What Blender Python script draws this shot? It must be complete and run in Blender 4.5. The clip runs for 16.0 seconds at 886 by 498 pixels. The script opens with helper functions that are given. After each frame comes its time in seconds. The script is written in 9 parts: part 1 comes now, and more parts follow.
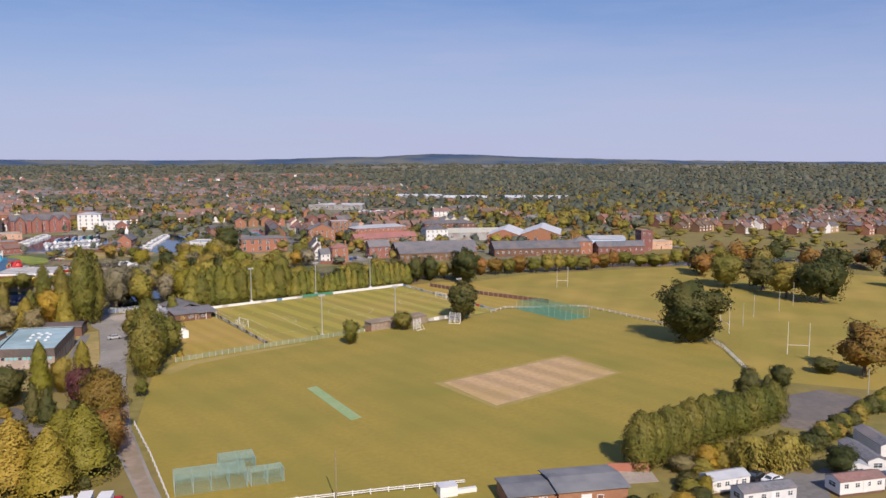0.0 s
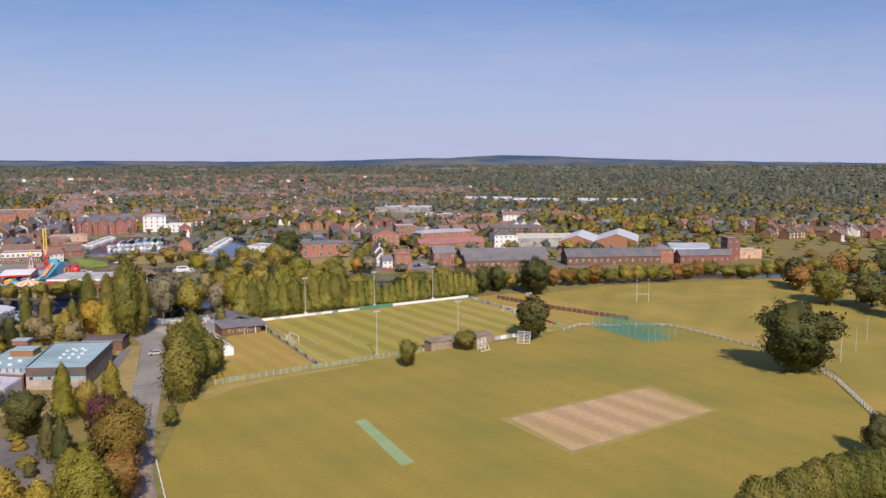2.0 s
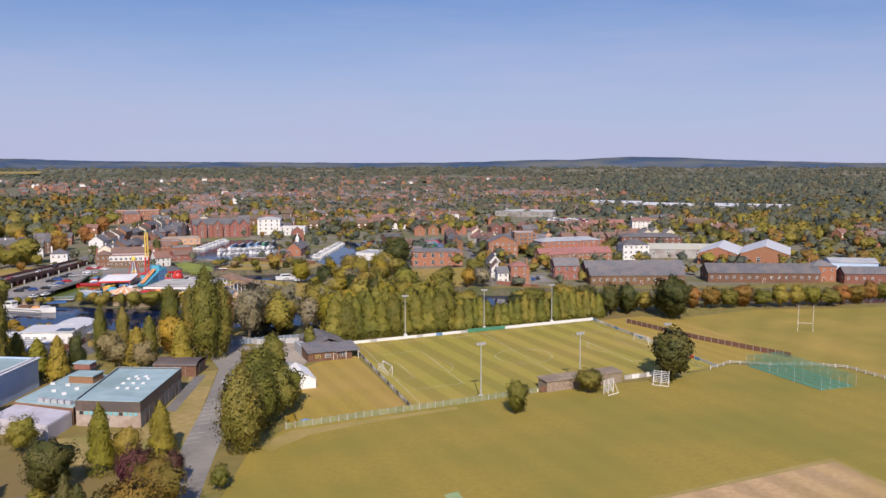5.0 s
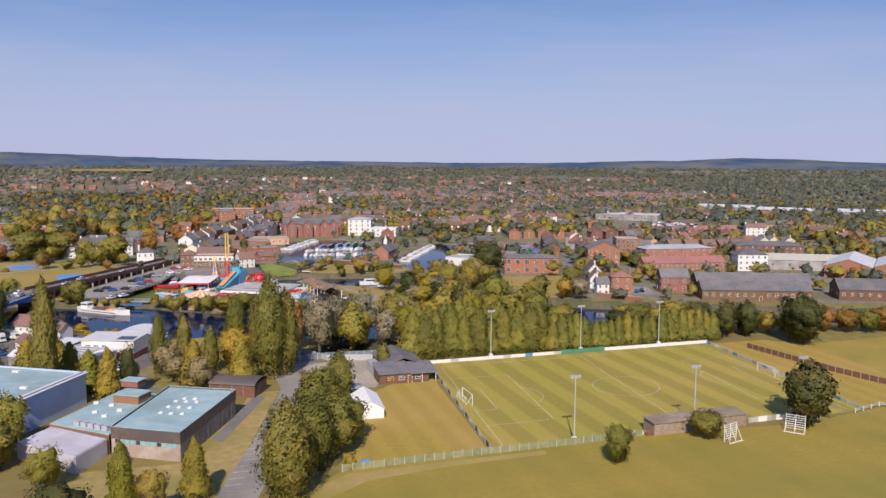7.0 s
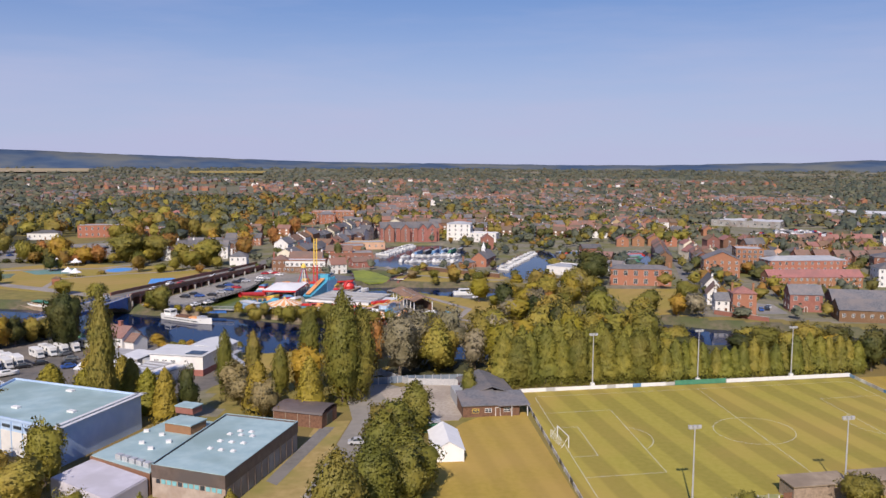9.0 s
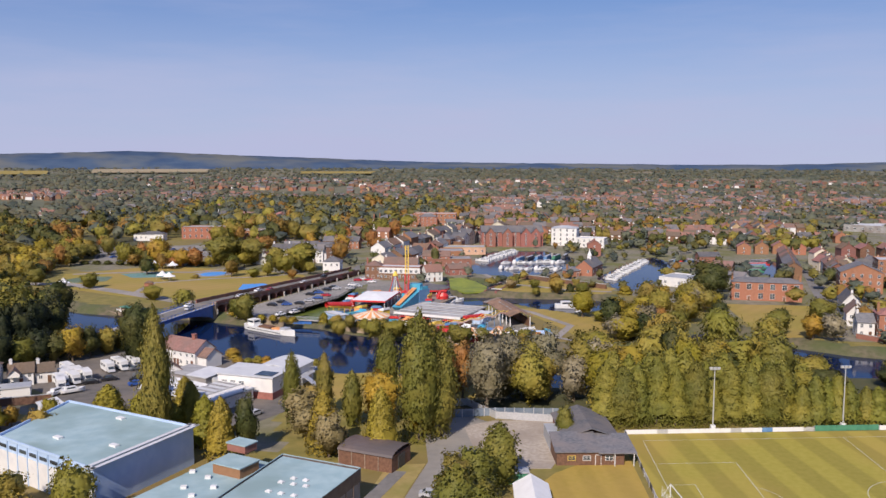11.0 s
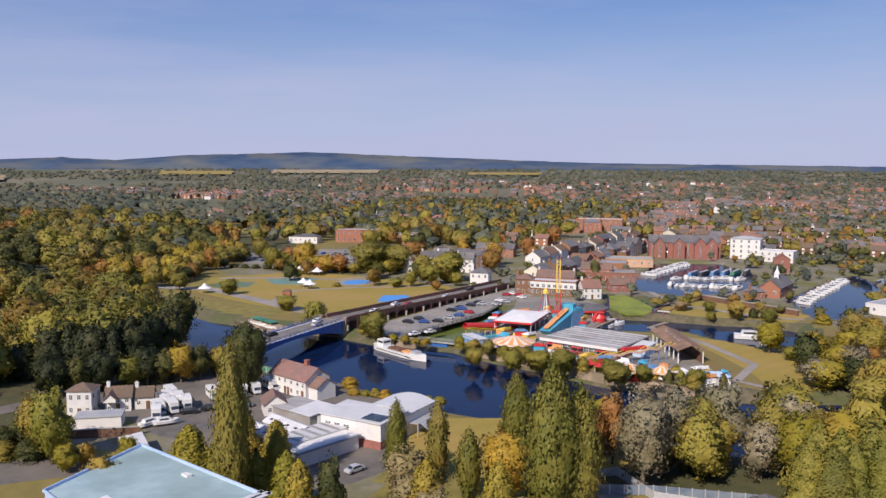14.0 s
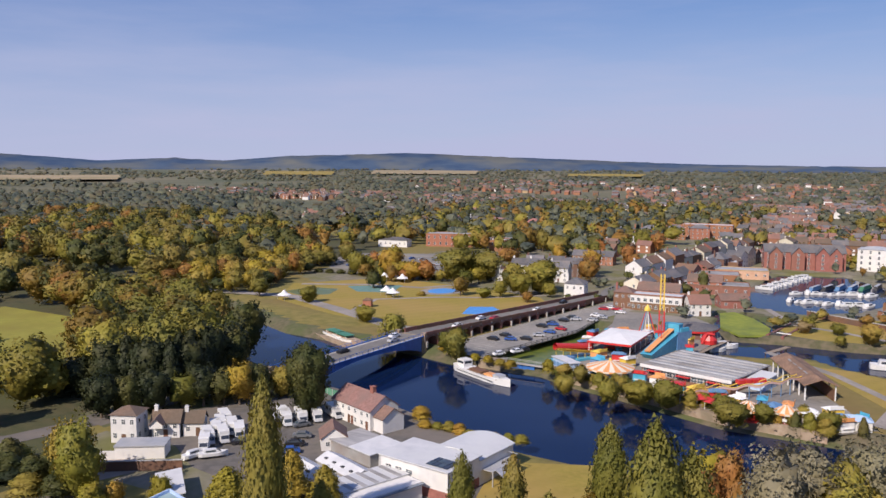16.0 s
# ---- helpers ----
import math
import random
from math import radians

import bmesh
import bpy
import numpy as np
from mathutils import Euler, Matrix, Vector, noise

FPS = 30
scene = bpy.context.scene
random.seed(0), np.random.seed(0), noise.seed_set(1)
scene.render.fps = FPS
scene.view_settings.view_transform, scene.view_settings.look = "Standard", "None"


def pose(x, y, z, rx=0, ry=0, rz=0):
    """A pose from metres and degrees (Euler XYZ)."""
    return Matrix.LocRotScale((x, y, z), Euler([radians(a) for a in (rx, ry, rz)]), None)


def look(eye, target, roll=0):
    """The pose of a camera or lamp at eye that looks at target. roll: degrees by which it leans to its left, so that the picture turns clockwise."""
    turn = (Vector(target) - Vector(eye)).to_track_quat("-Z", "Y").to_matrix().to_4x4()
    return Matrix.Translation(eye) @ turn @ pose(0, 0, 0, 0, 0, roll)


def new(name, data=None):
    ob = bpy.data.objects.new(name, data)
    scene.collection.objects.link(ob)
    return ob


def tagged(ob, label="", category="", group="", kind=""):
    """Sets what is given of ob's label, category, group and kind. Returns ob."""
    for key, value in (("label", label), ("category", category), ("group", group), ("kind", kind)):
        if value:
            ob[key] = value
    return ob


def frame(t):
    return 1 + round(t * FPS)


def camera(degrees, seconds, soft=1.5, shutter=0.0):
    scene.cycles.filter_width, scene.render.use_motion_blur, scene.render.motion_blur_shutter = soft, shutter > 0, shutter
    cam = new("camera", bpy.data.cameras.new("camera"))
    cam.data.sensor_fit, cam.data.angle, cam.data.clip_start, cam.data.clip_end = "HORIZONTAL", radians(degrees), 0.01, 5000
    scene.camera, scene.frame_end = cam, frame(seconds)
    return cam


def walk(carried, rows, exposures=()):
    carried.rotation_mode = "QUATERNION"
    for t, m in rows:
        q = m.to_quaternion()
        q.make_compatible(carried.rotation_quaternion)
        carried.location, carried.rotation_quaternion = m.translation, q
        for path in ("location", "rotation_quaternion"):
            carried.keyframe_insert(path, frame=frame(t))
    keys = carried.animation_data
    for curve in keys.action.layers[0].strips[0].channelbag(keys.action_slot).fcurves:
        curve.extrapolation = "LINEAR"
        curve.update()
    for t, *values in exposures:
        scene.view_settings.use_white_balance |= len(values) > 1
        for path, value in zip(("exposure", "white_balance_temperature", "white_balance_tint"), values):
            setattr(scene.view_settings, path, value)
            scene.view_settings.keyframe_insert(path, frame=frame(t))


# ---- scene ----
cam = camera(56.3, 16.0)
PATH = [
    (0, (-38.176, -100.143, 59.57), (-37.351, -98.335, 59.349), -0.1),
    (0.5, (-35.082, -93.804, 59.604), (-34.286, -91.983, 59.383), -0.1),
    (1, (-32.03, -87.459, 59.655), (-31.271, -85.622, 59.435), -0.1),
    (1.5, (-29.135, -81.184, 59.733), (-28.419, -79.329, 59.514), -0.2),
    (2, (-26.3, -74.983, 59.82), (-25.63, -73.111, 59.602), -0.1),
    (2.5, (-23.493, -68.728, 59.895), (-22.868, -66.841, 59.677), -0.1),
    (3, (-20.778, -62.493, 59.97), (-20.199, -60.591, 59.753), -0.1),
    (3.5, (-18.253, -56.312, 60.023), (-17.72, -54.397, 59.808), -0.1),
    (4, (-15.809, -49.714, 60.047), (-15.324, -47.786, 59.832), -0.1),
    (6.5, (-5.047, -13.217, 59.458), (-4.836, -11.239, 59.245), 0.2),
    (7, (-3.404, -6.043, 59.419), (-3.256, -4.06, 59.205), 0.3),
    (7.5, (-2.058, 0.856, 59.389), (-1.972, 2.843, 59.176), 0.3),
    (8, (-0.805, 7.626, 59.357), (-0.784, 9.615, 59.145), 0.3),
    (8.5, (0.342, 14.349, 59.363), (0.299, 16.338, 59.152), 0.4),
    (9, (1.234, 21.082, 59.377), (1.127, 23.068, 59.167), 0.3),
    (11.5, (3.074, 55.016, 60.372), (2.642, 56.957, 60.161), 0.1),
    (12, (3.023, 61.633, 60.494), (2.525, 63.558, 60.284), 0.1),
    (12.5, (2.734, 68.184, 60.62), (2.171, 70.092, 60.41), 0.2),
    (13, (2.138, 74.854, 60.729), (1.51, 76.741, 60.519), 0.1),
    (13.5, (1.055, 81.731, 60.789), (0.364, 83.596, 60.579), 0.1),
    (14, (-0.49, 88.662, 60.878), (-1.242, 90.503, 60.668), 0.2),
    (14.5, (-2.242, 95.416, 60.973), (-3.054, 97.231, 60.763), 0.2),
    (15, (-3.996, 102.063, 61.107), (-4.866, 103.851, 60.897), 0.3),
    (15.5, (-5.828, 108.496, 61.22), (-6.751, 110.257, 61.01), 0.3),
    (16, (-7.758, 114.731, 61.256), (-8.725, 116.469, 61.047), 0.3),
]
walk(cam, [(t, look(eye, target, roll)) for t, eye, target, roll in PATH], exposures=((0.0, 0.1, 6350, 27), (16.0, 0.1, 6350, 27)))

# ---- world, sun, exposure ----
SUN_AZ, SUN_EL = 188.0, 38.0     # degrees: where the sun stands, clockwise from +y
world = bpy.data.worlds.new("world")
scene.world = world
world.use_nodes = True
_nt = world.node_tree
_bg = _nt.nodes["Background"]
_sky = _nt.nodes.new("ShaderNodeTexSky")
_sky.sky_type = "NISHITA"
_sky.sun_disc = False
_sky.sun_elevation = radians(SUN_EL)
_sky.sun_rotation = radians(SUN_AZ)
_sky.altitude = 2000
_sky.air_density, _sky.dust_density, _sky.ozone_density = 1.0, 0.0, 3.5
_haze = _nt.nodes.new("ShaderNodeVectorMath")     # thin lavender haze over the whole sky
_haze.operation = "MULTIPLY_ADD"
_haze.inputs[1].default_value, _haze.inputs[2].default_value = (0.50, 0.66, 0.54), (1.12, 1.88, 4.5)
_nt.links.new(_sky.outputs[0], _haze.inputs[0])
_co = _nt.nodes.new("ShaderNodeTexCoord")
_sp = _nt.nodes.new("ShaderNodeSeparateXYZ")
_nt.links.new(_co.outputs["Generated"], _sp.inputs[0])
_low = _nt.nodes.new("ShaderNodeMapRange")         # the haze lies thickest just over the horizon
_low.interpolation_type = "SMOOTHERSTEP"
_low.inputs["From Min"].default_value, _low.inputs["From Max"].default_value = -0.03, 0.26
_low.inputs["To Min"].default_value, _low.inputs["To Max"].default_value = 0.92, 0.0
_nt.links.new(_sp.outputs["Z"], _low.inputs["Value"])
_cm = _nt.nodes.new("ShaderNodeMapping")           # faint cirrus, drawn out along the horizon
_cm.inputs["Scale"].default_value, _cm.inputs["Rotation"].default_value = (2.2, 2.2, 17.0), (0.10, 0.05, 0)
_nt.links.new(_co.outputs["Generated"], _cm.inputs["Vector"])
_cn = _nt.nodes.new("ShaderNodeTexNoise")
_cn.inputs["Scale"].default_value, _cn.inputs["Detail"].default_value, _cn.inputs["Roughness"].default_value = 1.3, 7, 0.6
_nt.links.new(_cm.outputs["Vector"], _cn.inputs["Vector"])
_cr = _nt.nodes.new("ShaderNodeMapRange")
_cr.inputs["From Min"].default_value, _cr.inputs["From Max"].default_value = 0.40, 0.75
_cr.inputs["To Min"].default_value, _cr.inputs["To Max"].default_value = -0.05, 0.22
_nt.links.new(_cn.outputs["Fac"], _cr.inputs["Value"])
_ca = _nt.nodes.new("ShaderNodeMath")
_ca.operation, _ca.use_clamp = "ADD", True
_nt.links.new(_low.outputs["Result"], _ca.inputs[0])
_nt.links.new(_cr.outputs["Result"], _ca.inputs[1])
_hm = _nt.nodes.new("ShaderNodeMix")
_hm.data_type = "RGBA"
_hm.inputs["B"].default_value = (6.35, 7.35, 9.3, 1)
_nt.links.new(_ca.outputs[0], _hm.inputs["Factor"])
_nt.links.new(_haze.outputs[0], _hm.inputs["A"])
_nt.links.new(_hm.outputs["Result"], _bg.inputs[0])
_bg.inputs[1].default_value = 0.066
_sd = bpy.data.lights.new("sun", "SUN")
_sd.energy, _sd.angle, _sd.color = 4.6, radians(0.6), (0.98, 0.93, 0.74)
sun = new("sun", _sd)
sun.matrix_world = look((0, 0, 300), (-math.sin(radians(SUN_AZ)), -math.cos(radians(SUN_AZ)), 300 - math.tan(radians(SUN_EL))))


# ---- materials ----
def material(name, a, b, scale=1.0, rough=0.85, metal=0.0, bump=0.0, fine=None, vary=0.0, c=None, big=0.05, spec=None, stretch=None, mixpos=(0.35, 0.65)):
    """A procedural surface: colours a and b mixed by grain at the given scale, c in large patches, vary by object."""
    m = bpy.data.materials.new(name)
    m.use_nodes = True
    nt = m.node_tree
    N, L = nt.nodes, nt.links
    p = N["Principled BSDF"]
    p.inputs["Roughness"].default_value, p.inputs["Metallic"].default_value = rough, metal
    if spec is not None:
        p.inputs["Specular IOR Level"].default_value = spec
    geo = N.new("ShaderNodeNewGeometry")
    vec = geo.outputs["Position"]
    if stretch:
        mp = N.new("ShaderNodeMapping")
        mp.inputs["Scale"].default_value = stretch
        L.new(vec, mp.inputs["Vector"])
        vec = mp.outputs["Vector"]
    n1 = N.new("ShaderNodeTexNoise")
    n1.inputs["Scale"].default_value, n1.inputs["Detail"].default_value = scale, 5
    L.new(vec, n1.inputs["Vector"])
    r1 = N.new("ShaderNodeMapRange")
    r1.inputs["From Min"].default_value, r1.inputs["From Max"].default_value = mixpos
    L.new(n1.outputs["Fac"], r1.inputs["Value"])
    mx = N.new("ShaderNodeMix")
    mx.data_type = "RGBA"
    mx.inputs["A"].default_value, mx.inputs["B"].default_value = (*a, 1), (*b, 1)
    L.new(r1.outputs["Result"], mx.inputs["Factor"])
    col = mx.outputs["Result"]
    if c:
        n2 = N.new("ShaderNodeTexNoise")
        n2.inputs["Scale"].default_value, n2.inputs["Detail"].default_value = big, 3
        L.new(geo.outputs["Position"], n2.inputs["Vector"])
        r2 = N.new("ShaderNodeMapRange")
        r2.inputs["From Min"].default_value, r2.inputs["From Max"].default_value = 0.42, 0.66
        L.new(n2.outputs["Fac"], r2.inputs["Value"])
        m2 = N.new("ShaderNodeMix")
        m2.data_type = "RGBA"
        m2.inputs["B"].default_value = (*c, 1)
        L.new(r2.outputs["Result"], m2.inputs["Factor"])
        L.new(col, m2.inputs["A"])
        col = m2.outputs["Result"]
    if vary:
        oi = N.new("ShaderNodeObjectInfo")
        rv = N.new("ShaderNodeMapRange")
        rv.inputs["To Min"].default_value, rv.inputs["To Max"].default_value = 1 - vary, 1 + vary
        L.new(oi.outputs["Random"], rv.inputs["Value"])
        hs = N.new("ShaderNodeHueSaturation")
        L.new(rv.outputs["Result"], hs.inputs["Value"])
        rh = N.new("ShaderNodeMapRange")
        rh.inputs["To Min"].default_value, rh.inputs["To Max"].default_value = 0.5 + vary * 0.09, 0.5 - vary * 0.09
        L.new(oi.outputs["Random"], rh.inputs["Value"])
        L.new(rh.outputs["Result"], hs.inputs["Hue"])
        L.new(col, hs.inputs["Color"])
        col = hs.outputs["Color"]
    L.new(col, p.inputs["Base Color"])
    if bump:
        nb = N.new("ShaderNodeTexNoise")
        nb.inputs["Scale"].default_value, nb.inputs["Detail"].default_value = fine or scale * 4, 4
        L.new(geo.outputs["Position"], nb.inputs["Vector"])
        bp = N.new("ShaderNodeBump")
        bp.inputs["Strength"].default_value, bp.inputs["Distance"].default_value = bump, 0.1
        L.new(nb.outputs["Fac"], bp.inputs["Height"])
        L.new(bp.outputs["Normal"], p.inputs["Normal"])
    return m


def striped(name, a, b, width, angle, grain, patch, soft=0.25, noise_amt=0.5):
    """Mown turf: light and dark stripes of a width in metres, across an angle, with grain and worn patches."""
    a, b, patch = ((r * 1.045, g * 0.965, bl) for r, g, bl in (a, b, patch))
    m = material(name, a, b, 0.8, 0.95, 0, 0.15, 3.0, 0, patch, 0.035)
    nt = m.node_tree
    N, L = nt.nodes, nt.links
    geo = N.new("ShaderNodeNewGeometry")
    mp = N.new("ShaderNodeMapping")
    mp.inputs["Rotation"].default_value = (0, 0, radians(angle))
    L.new(geo.outputs["Position"], mp.inputs["Vector"])
    wv = N.new("ShaderNodeTexWave")
    wv.inputs["Scale"].default_value = math.pi / (20 * width)
    wv.inputs["Distortion"].default_value, wv.inputs["Detail"].default_value = noise_amt, 2
    wv.inputs["Detail Scale"].default_value = 0.3
    L.new(mp.outputs["Vector"], wv.inputs["Vector"])
    rp = N.new("ShaderNodeMapRange")
    rp.inputs["From Min"].default_value, rp.inputs["From Max"].default_value = 0.5 - soft, 0.5 + soft
    rp.inputs["To Min"].default_value, rp.inputs["To Max"].default_value = 1 - grain, 1 + grain
    L.new(wv.outputs["Fac"], rp.inputs["Value"])
    p = N["Principled BSDF"]
    src = p.inputs["Base Color"].links[0].from_socket
    hs = N.new("ShaderNodeHueSaturation")
    L.new(src, hs.inputs["Color"])
    L.new(rp.outputs["Result"], hs.inputs["Value"])
    L.new(hs.outputs["Color"], p.inputs["Base Color"])
    return m


def foliage(name, a, b, c, vary=0.25):
    """Leaves: three tones by leaf island, a little light passing through."""
    a, b, c = ((r, g * 0.95, bl) for r, g, bl in (a, b, c))
    m = material(name, a, b, 0.35, 0.6, 0, 0, None, vary, c, 0.16, 0.25)
    nt = m.node_tree
    N, L = nt.nodes, nt.links
    p = N["Principled BSDF"]
    src = p.inputs["Base Color"].links[0].from_socket
    geo = N.new("ShaderNodeNewGeometry")
    rp = N.new("ShaderNodeMapRange")
    rp.inputs["To Min"].default_value, rp.inputs["To Max"].default_value = 0.86, 1.14
    L.new(geo.outputs["Random Per Island"], rp.inputs["Value"])
    tint = N.new("ShaderNodeAttribute")     # tone of each tree in a wood
    tint.attribute_name = "tint"
    ad = N.new("ShaderNodeMath")
    ad.operation = "ADD"
    L.new(rp.outputs["Result"], ad.inputs[0])
    L.new(tint.outputs["Fac"], ad.inputs[1])
    hs = N.new("ShaderNodeHueSaturation")
    L.new(src, hs.inputs["Color"])
    L.new(ad.outputs[0], hs.inputs["Value"])
    L.new(hs.outputs["Color"], p.inputs["Base Color"])
    p.inputs["Transmission Weight"].default_value = 0.0
    tr = N.new("ShaderNodeBsdfTranslucent")
    L.new(hs.outputs["Color"], tr.inputs["Color"])
    ms = N.new("ShaderNodeMixShader")
    ms.inputs[0].default_value = 0.22
    L.new(p.outputs[0], ms.inputs[1])
    L.new(tr.outputs[0], ms.inputs[2])
    L.new(ms.outputs[0], N["Material Output"].inputs["Surface"])
    return m


G_GRASS = material("rough_grass", (0.17, 0.15, 0.03), (0.25, 0.20, 0.05), 0.25, 0.95, 0, 0.2, 2.0, 0, (0.20, 0.14, 0.045), 0.02)
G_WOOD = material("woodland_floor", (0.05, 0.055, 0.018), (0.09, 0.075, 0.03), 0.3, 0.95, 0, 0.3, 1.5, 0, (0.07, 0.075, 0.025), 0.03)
G_TOWN = material("town_ground", (0.16, 0.15, 0.10), (0.25, 0.22, 0.16), 0.3, 0.95, 0, 0.1, 2.0, 0, (0.14, 0.14, 0.035), 0.04)
G_FIELD = material("far_fields", (0.075, 0.095, 0.05), (0.125, 0.125, 0.065), 0.006, 0.95, 0, 0, None, 0, (0.23, 0.19, 0.11), 0.0022)
G_BANK = material("river_bank", (0.09, 0.085, 0.04), (0.16, 0.13, 0.08), 0.5, 0.95, 0, 0.3, 2, 0, (0.08, 0.10, 0.03), 0.06)
TURF = striped("cricket_turf", (0.268, 0.218, 0.028), (0.312, 0.245, 0.036), 4.4, -14, 0.022, (0.225, 0.205, 0.026), 0.3, 0.6)
PITCH_TURF = striped("pitch_turf", (0.27, 0.25, 0.030), (0.31, 0.28, 0.042), 4.6, -13.3, 0.11, (0.34, 0.27, 0.05), 0.12, 0.12)
FIELD_TURF = striped("field_turf", (0.235, 0.21, 0.025), (0.27, 0.228, 0.032), 7.0, 40, 0.03, (0.35, 0.265, 0.045), 0.3, 0.8)
TRAIN_TURF = striped("training_turf", (0.31, 0.24, 0.032), (0.36, 0.27, 0.045), 3.0, -13, 0.05, (0.38, 0.27, 0.06), 0.3, 0.3)
WORN = striped("worn_wicket", (0.41, 0.29, 0.125), (0.48, 0.35, 0.175), 4.2, -13.7, 0.10, (0.38, 0.28, 0.09), 0.35, 0.5)
WORN_EDGE = material("worn_grass", (0.33, 0.25, 0.075), (0.38, 0.28, 0.09), 0.6, 0.95, 0, 0.1, 3, 0, (0.29, 0.23, 0.05), 0.1)
ASTRO = material("artificial_turf", (0.22, 0.33, 0.13), (0.27, 0.38, 0.17), 1.0, 0.95, 0, 0, None, 0, (0.30, 0.38, 0.18), 0.2)
DRY = material("dry_grass", (0.30, 0.22, 0.07), (0.40, 0.29, 0.11), 0.5, 0.95, 0, 0.2, 3.0, 0, (0.22, 0.20, 0.045), 0.08)
LILAC = material("lilac_grey_render", (0.50, 0.48, 0.53), (0.58, 0.56, 0.61), 0.5, 0.85, 0, 0.05, 4, 0, (0.46, 0.44, 0.47), 0.15)
LAWN = striped("lawn", (0.25, 0.215, 0.03), (0.31, 0.25, 0.045), 3.0, 30, 0.03, (0.33, 0.245, 0.06), 0.3, 0.8)
ASPHALT = material("asphalt", (0.185, 0.172, 0.152), (0.245, 0.228, 0.20), 0.6, 0.9, 0, 0.1, 8, 0, (0.29, 0.265, 0.225), 0.06)
ROAD = material("road_asphalt", (0.145, 0.137, 0.125), (0.195, 0.185, 0.168), 0.8, 0.9, 0, 0.1, 8, 0, (0.215, 0.20, 0.18), 0.08)
CARPARK = material("car_park_tarmac", (0.255, 0.235, 0.205), (0.325, 0.30, 0.265), 0.5, 0.92, 0, 0.1, 6, 0, (0.20, 0.195, 0.185), 0.07)
EARTH = material("bare_earth", (0.15, 0.125, 0.10), (0.21, 0.175, 0.14), 0.5, 0.95, 0, 0.2, 4, 0, (0.13, 0.12, 0.11), 0.09)
YARD = material("yard_tarmac", (0.105, 0.097, 0.085), (0.15, 0.137, 0.12), 0.5, 0.92, 0, 0.15, 6, 0, (0.185, 0.158, 0.13), 0.09)
GRAVEL = material("gravel", (0.34, 0.29, 0.23), (0.45, 0.39, 0.32), 1.2, 0.95, 0, 0.3, 6, 0, (0.30, 0.25, 0.20), 0.09)
PATH_TAR = material("pale_path", (0.28, 0.25, 0.22), (0.36, 0.32, 0.28), 0.8, 0.95, 0, 0.1, 6, 0, (0.24, 0.22, 0.19), 0.08)
MEADOW = material("meadow_grass", (0.245, 0.235, 0.03), (0.30, 0.275, 0.042), 0.4, 0.95, 0, 0.2, 2.5, 0, (0.23, 0.20, 0.03), 0.05)
STUBBLE = material("stubble_field", (0.33, 0.25, 0.14), (0.40, 0.31, 0.18), 0.02, 0.95, 0, 0, None, 0, (0.28, 0.23, 0.11), 0.006)
PINK_PATH = material("pinkish_track", (0.27, 0.20, 0.145), (0.36, 0.275, 0.205), 0.6, 0.95, 0, 0.2, 5, 0, (0.24, 0.19, 0.12), 0.1)
PAINT = material("white_paint", (0.68, 0.68, 0.66), (0.76, 0.76, 0.74), 0.5, 0.55, 0, 0.03, 4, 0, (0.70, 0.70, 0.67), 0.15)
LINE = material("line_paint", (0.48, 0.49, 0.38), (0.66, 0.66, 0.56), 1.5, 0.9)
STEEL = material("galvanised_steel", (0.50, 0.51, 0.52), (0.62, 0.62, 0.62), 3.0, 0.45, 0.4, 0.02)
DARKSTEEL = material("dark_steel", (0.05, 0.05, 0.055), (0.09, 0.09, 0.09), 2.0, 0.5, 0.3)
CONCRETE = material("concrete", (0.38, 0.36, 0.33), (0.48, 0.46, 0.42), 0.7, 0.9, 0, 0.15, 5, 0, (0.30, 0.28, 0.25), 0.2)
BRICK = material("red_brick", (0.22, 0.105, 0.066), (0.285, 0.142, 0.092), 1.2, 0.9, 0, 0.1, 6, 0.28, (0.24, 0.11, 0.07), 0.12)
BRICK_D = material("dark_brick", (0.17, 0.075, 0.05), (0.24, 0.11, 0.075), 1.2, 0.9, 0, 0.1, 6, 0.2, (0.16, 0.09, 0.07), 0.15)
BRICK_O = material("orange_brick", (0.295, 0.135, 0.072), (0.35, 0.17, 0.095), 1.2, 0.9, 0, 0.1, 6, 0.15, (0.33, 0.145, 0.08), 0.12)
BUFF = material("buff_brick", (0.50, 0.33, 0.20), (0.56, 0.39, 0.25), 1.2, 0.9, 0, 0.1, 6, 0.2, (0.44, 0.28, 0.17), 0.12)
RENDER_W = material("white_render", (0.62, 0.61, 0.59), (0.70, 0.69, 0.67), 0.6, 0.85, 0, 0.05, 4, 0.06, (0.70, 0.68, 0.63), 0.15)
CREAM = material("cream_render", (0.66, 0.60, 0.46), (0.72, 0.66, 0.53), 0.6, 0.85, 0, 0.05, 4, 0.12, (0.60, 0.54, 0.42), 0.15)
SLATE = material("slate_roof", (0.105, 0.108, 0.118), (0.165, 0.163, 0.17), 1.6, 0.8, 0, 0.15, 3, 0.25, (0.19, 0.17, 0.16), 0.2, 0.25)
TILE_R = material("red_roof_tiles", (0.23, 0.118, 0.082), (0.30, 0.16, 0.115), 1.6, 0.85, 0, 0.2, 3, 0.3, (0.21, 0.12, 0.09), 0.2)
TILE_B = material("brown_roof_tiles", (0.17, 0.105, 0.075), (0.24, 0.15, 0.11), 1.6, 0.85, 0, 0.2, 3, 0.3, (0.16, 0.115, 0.09), 0.2)
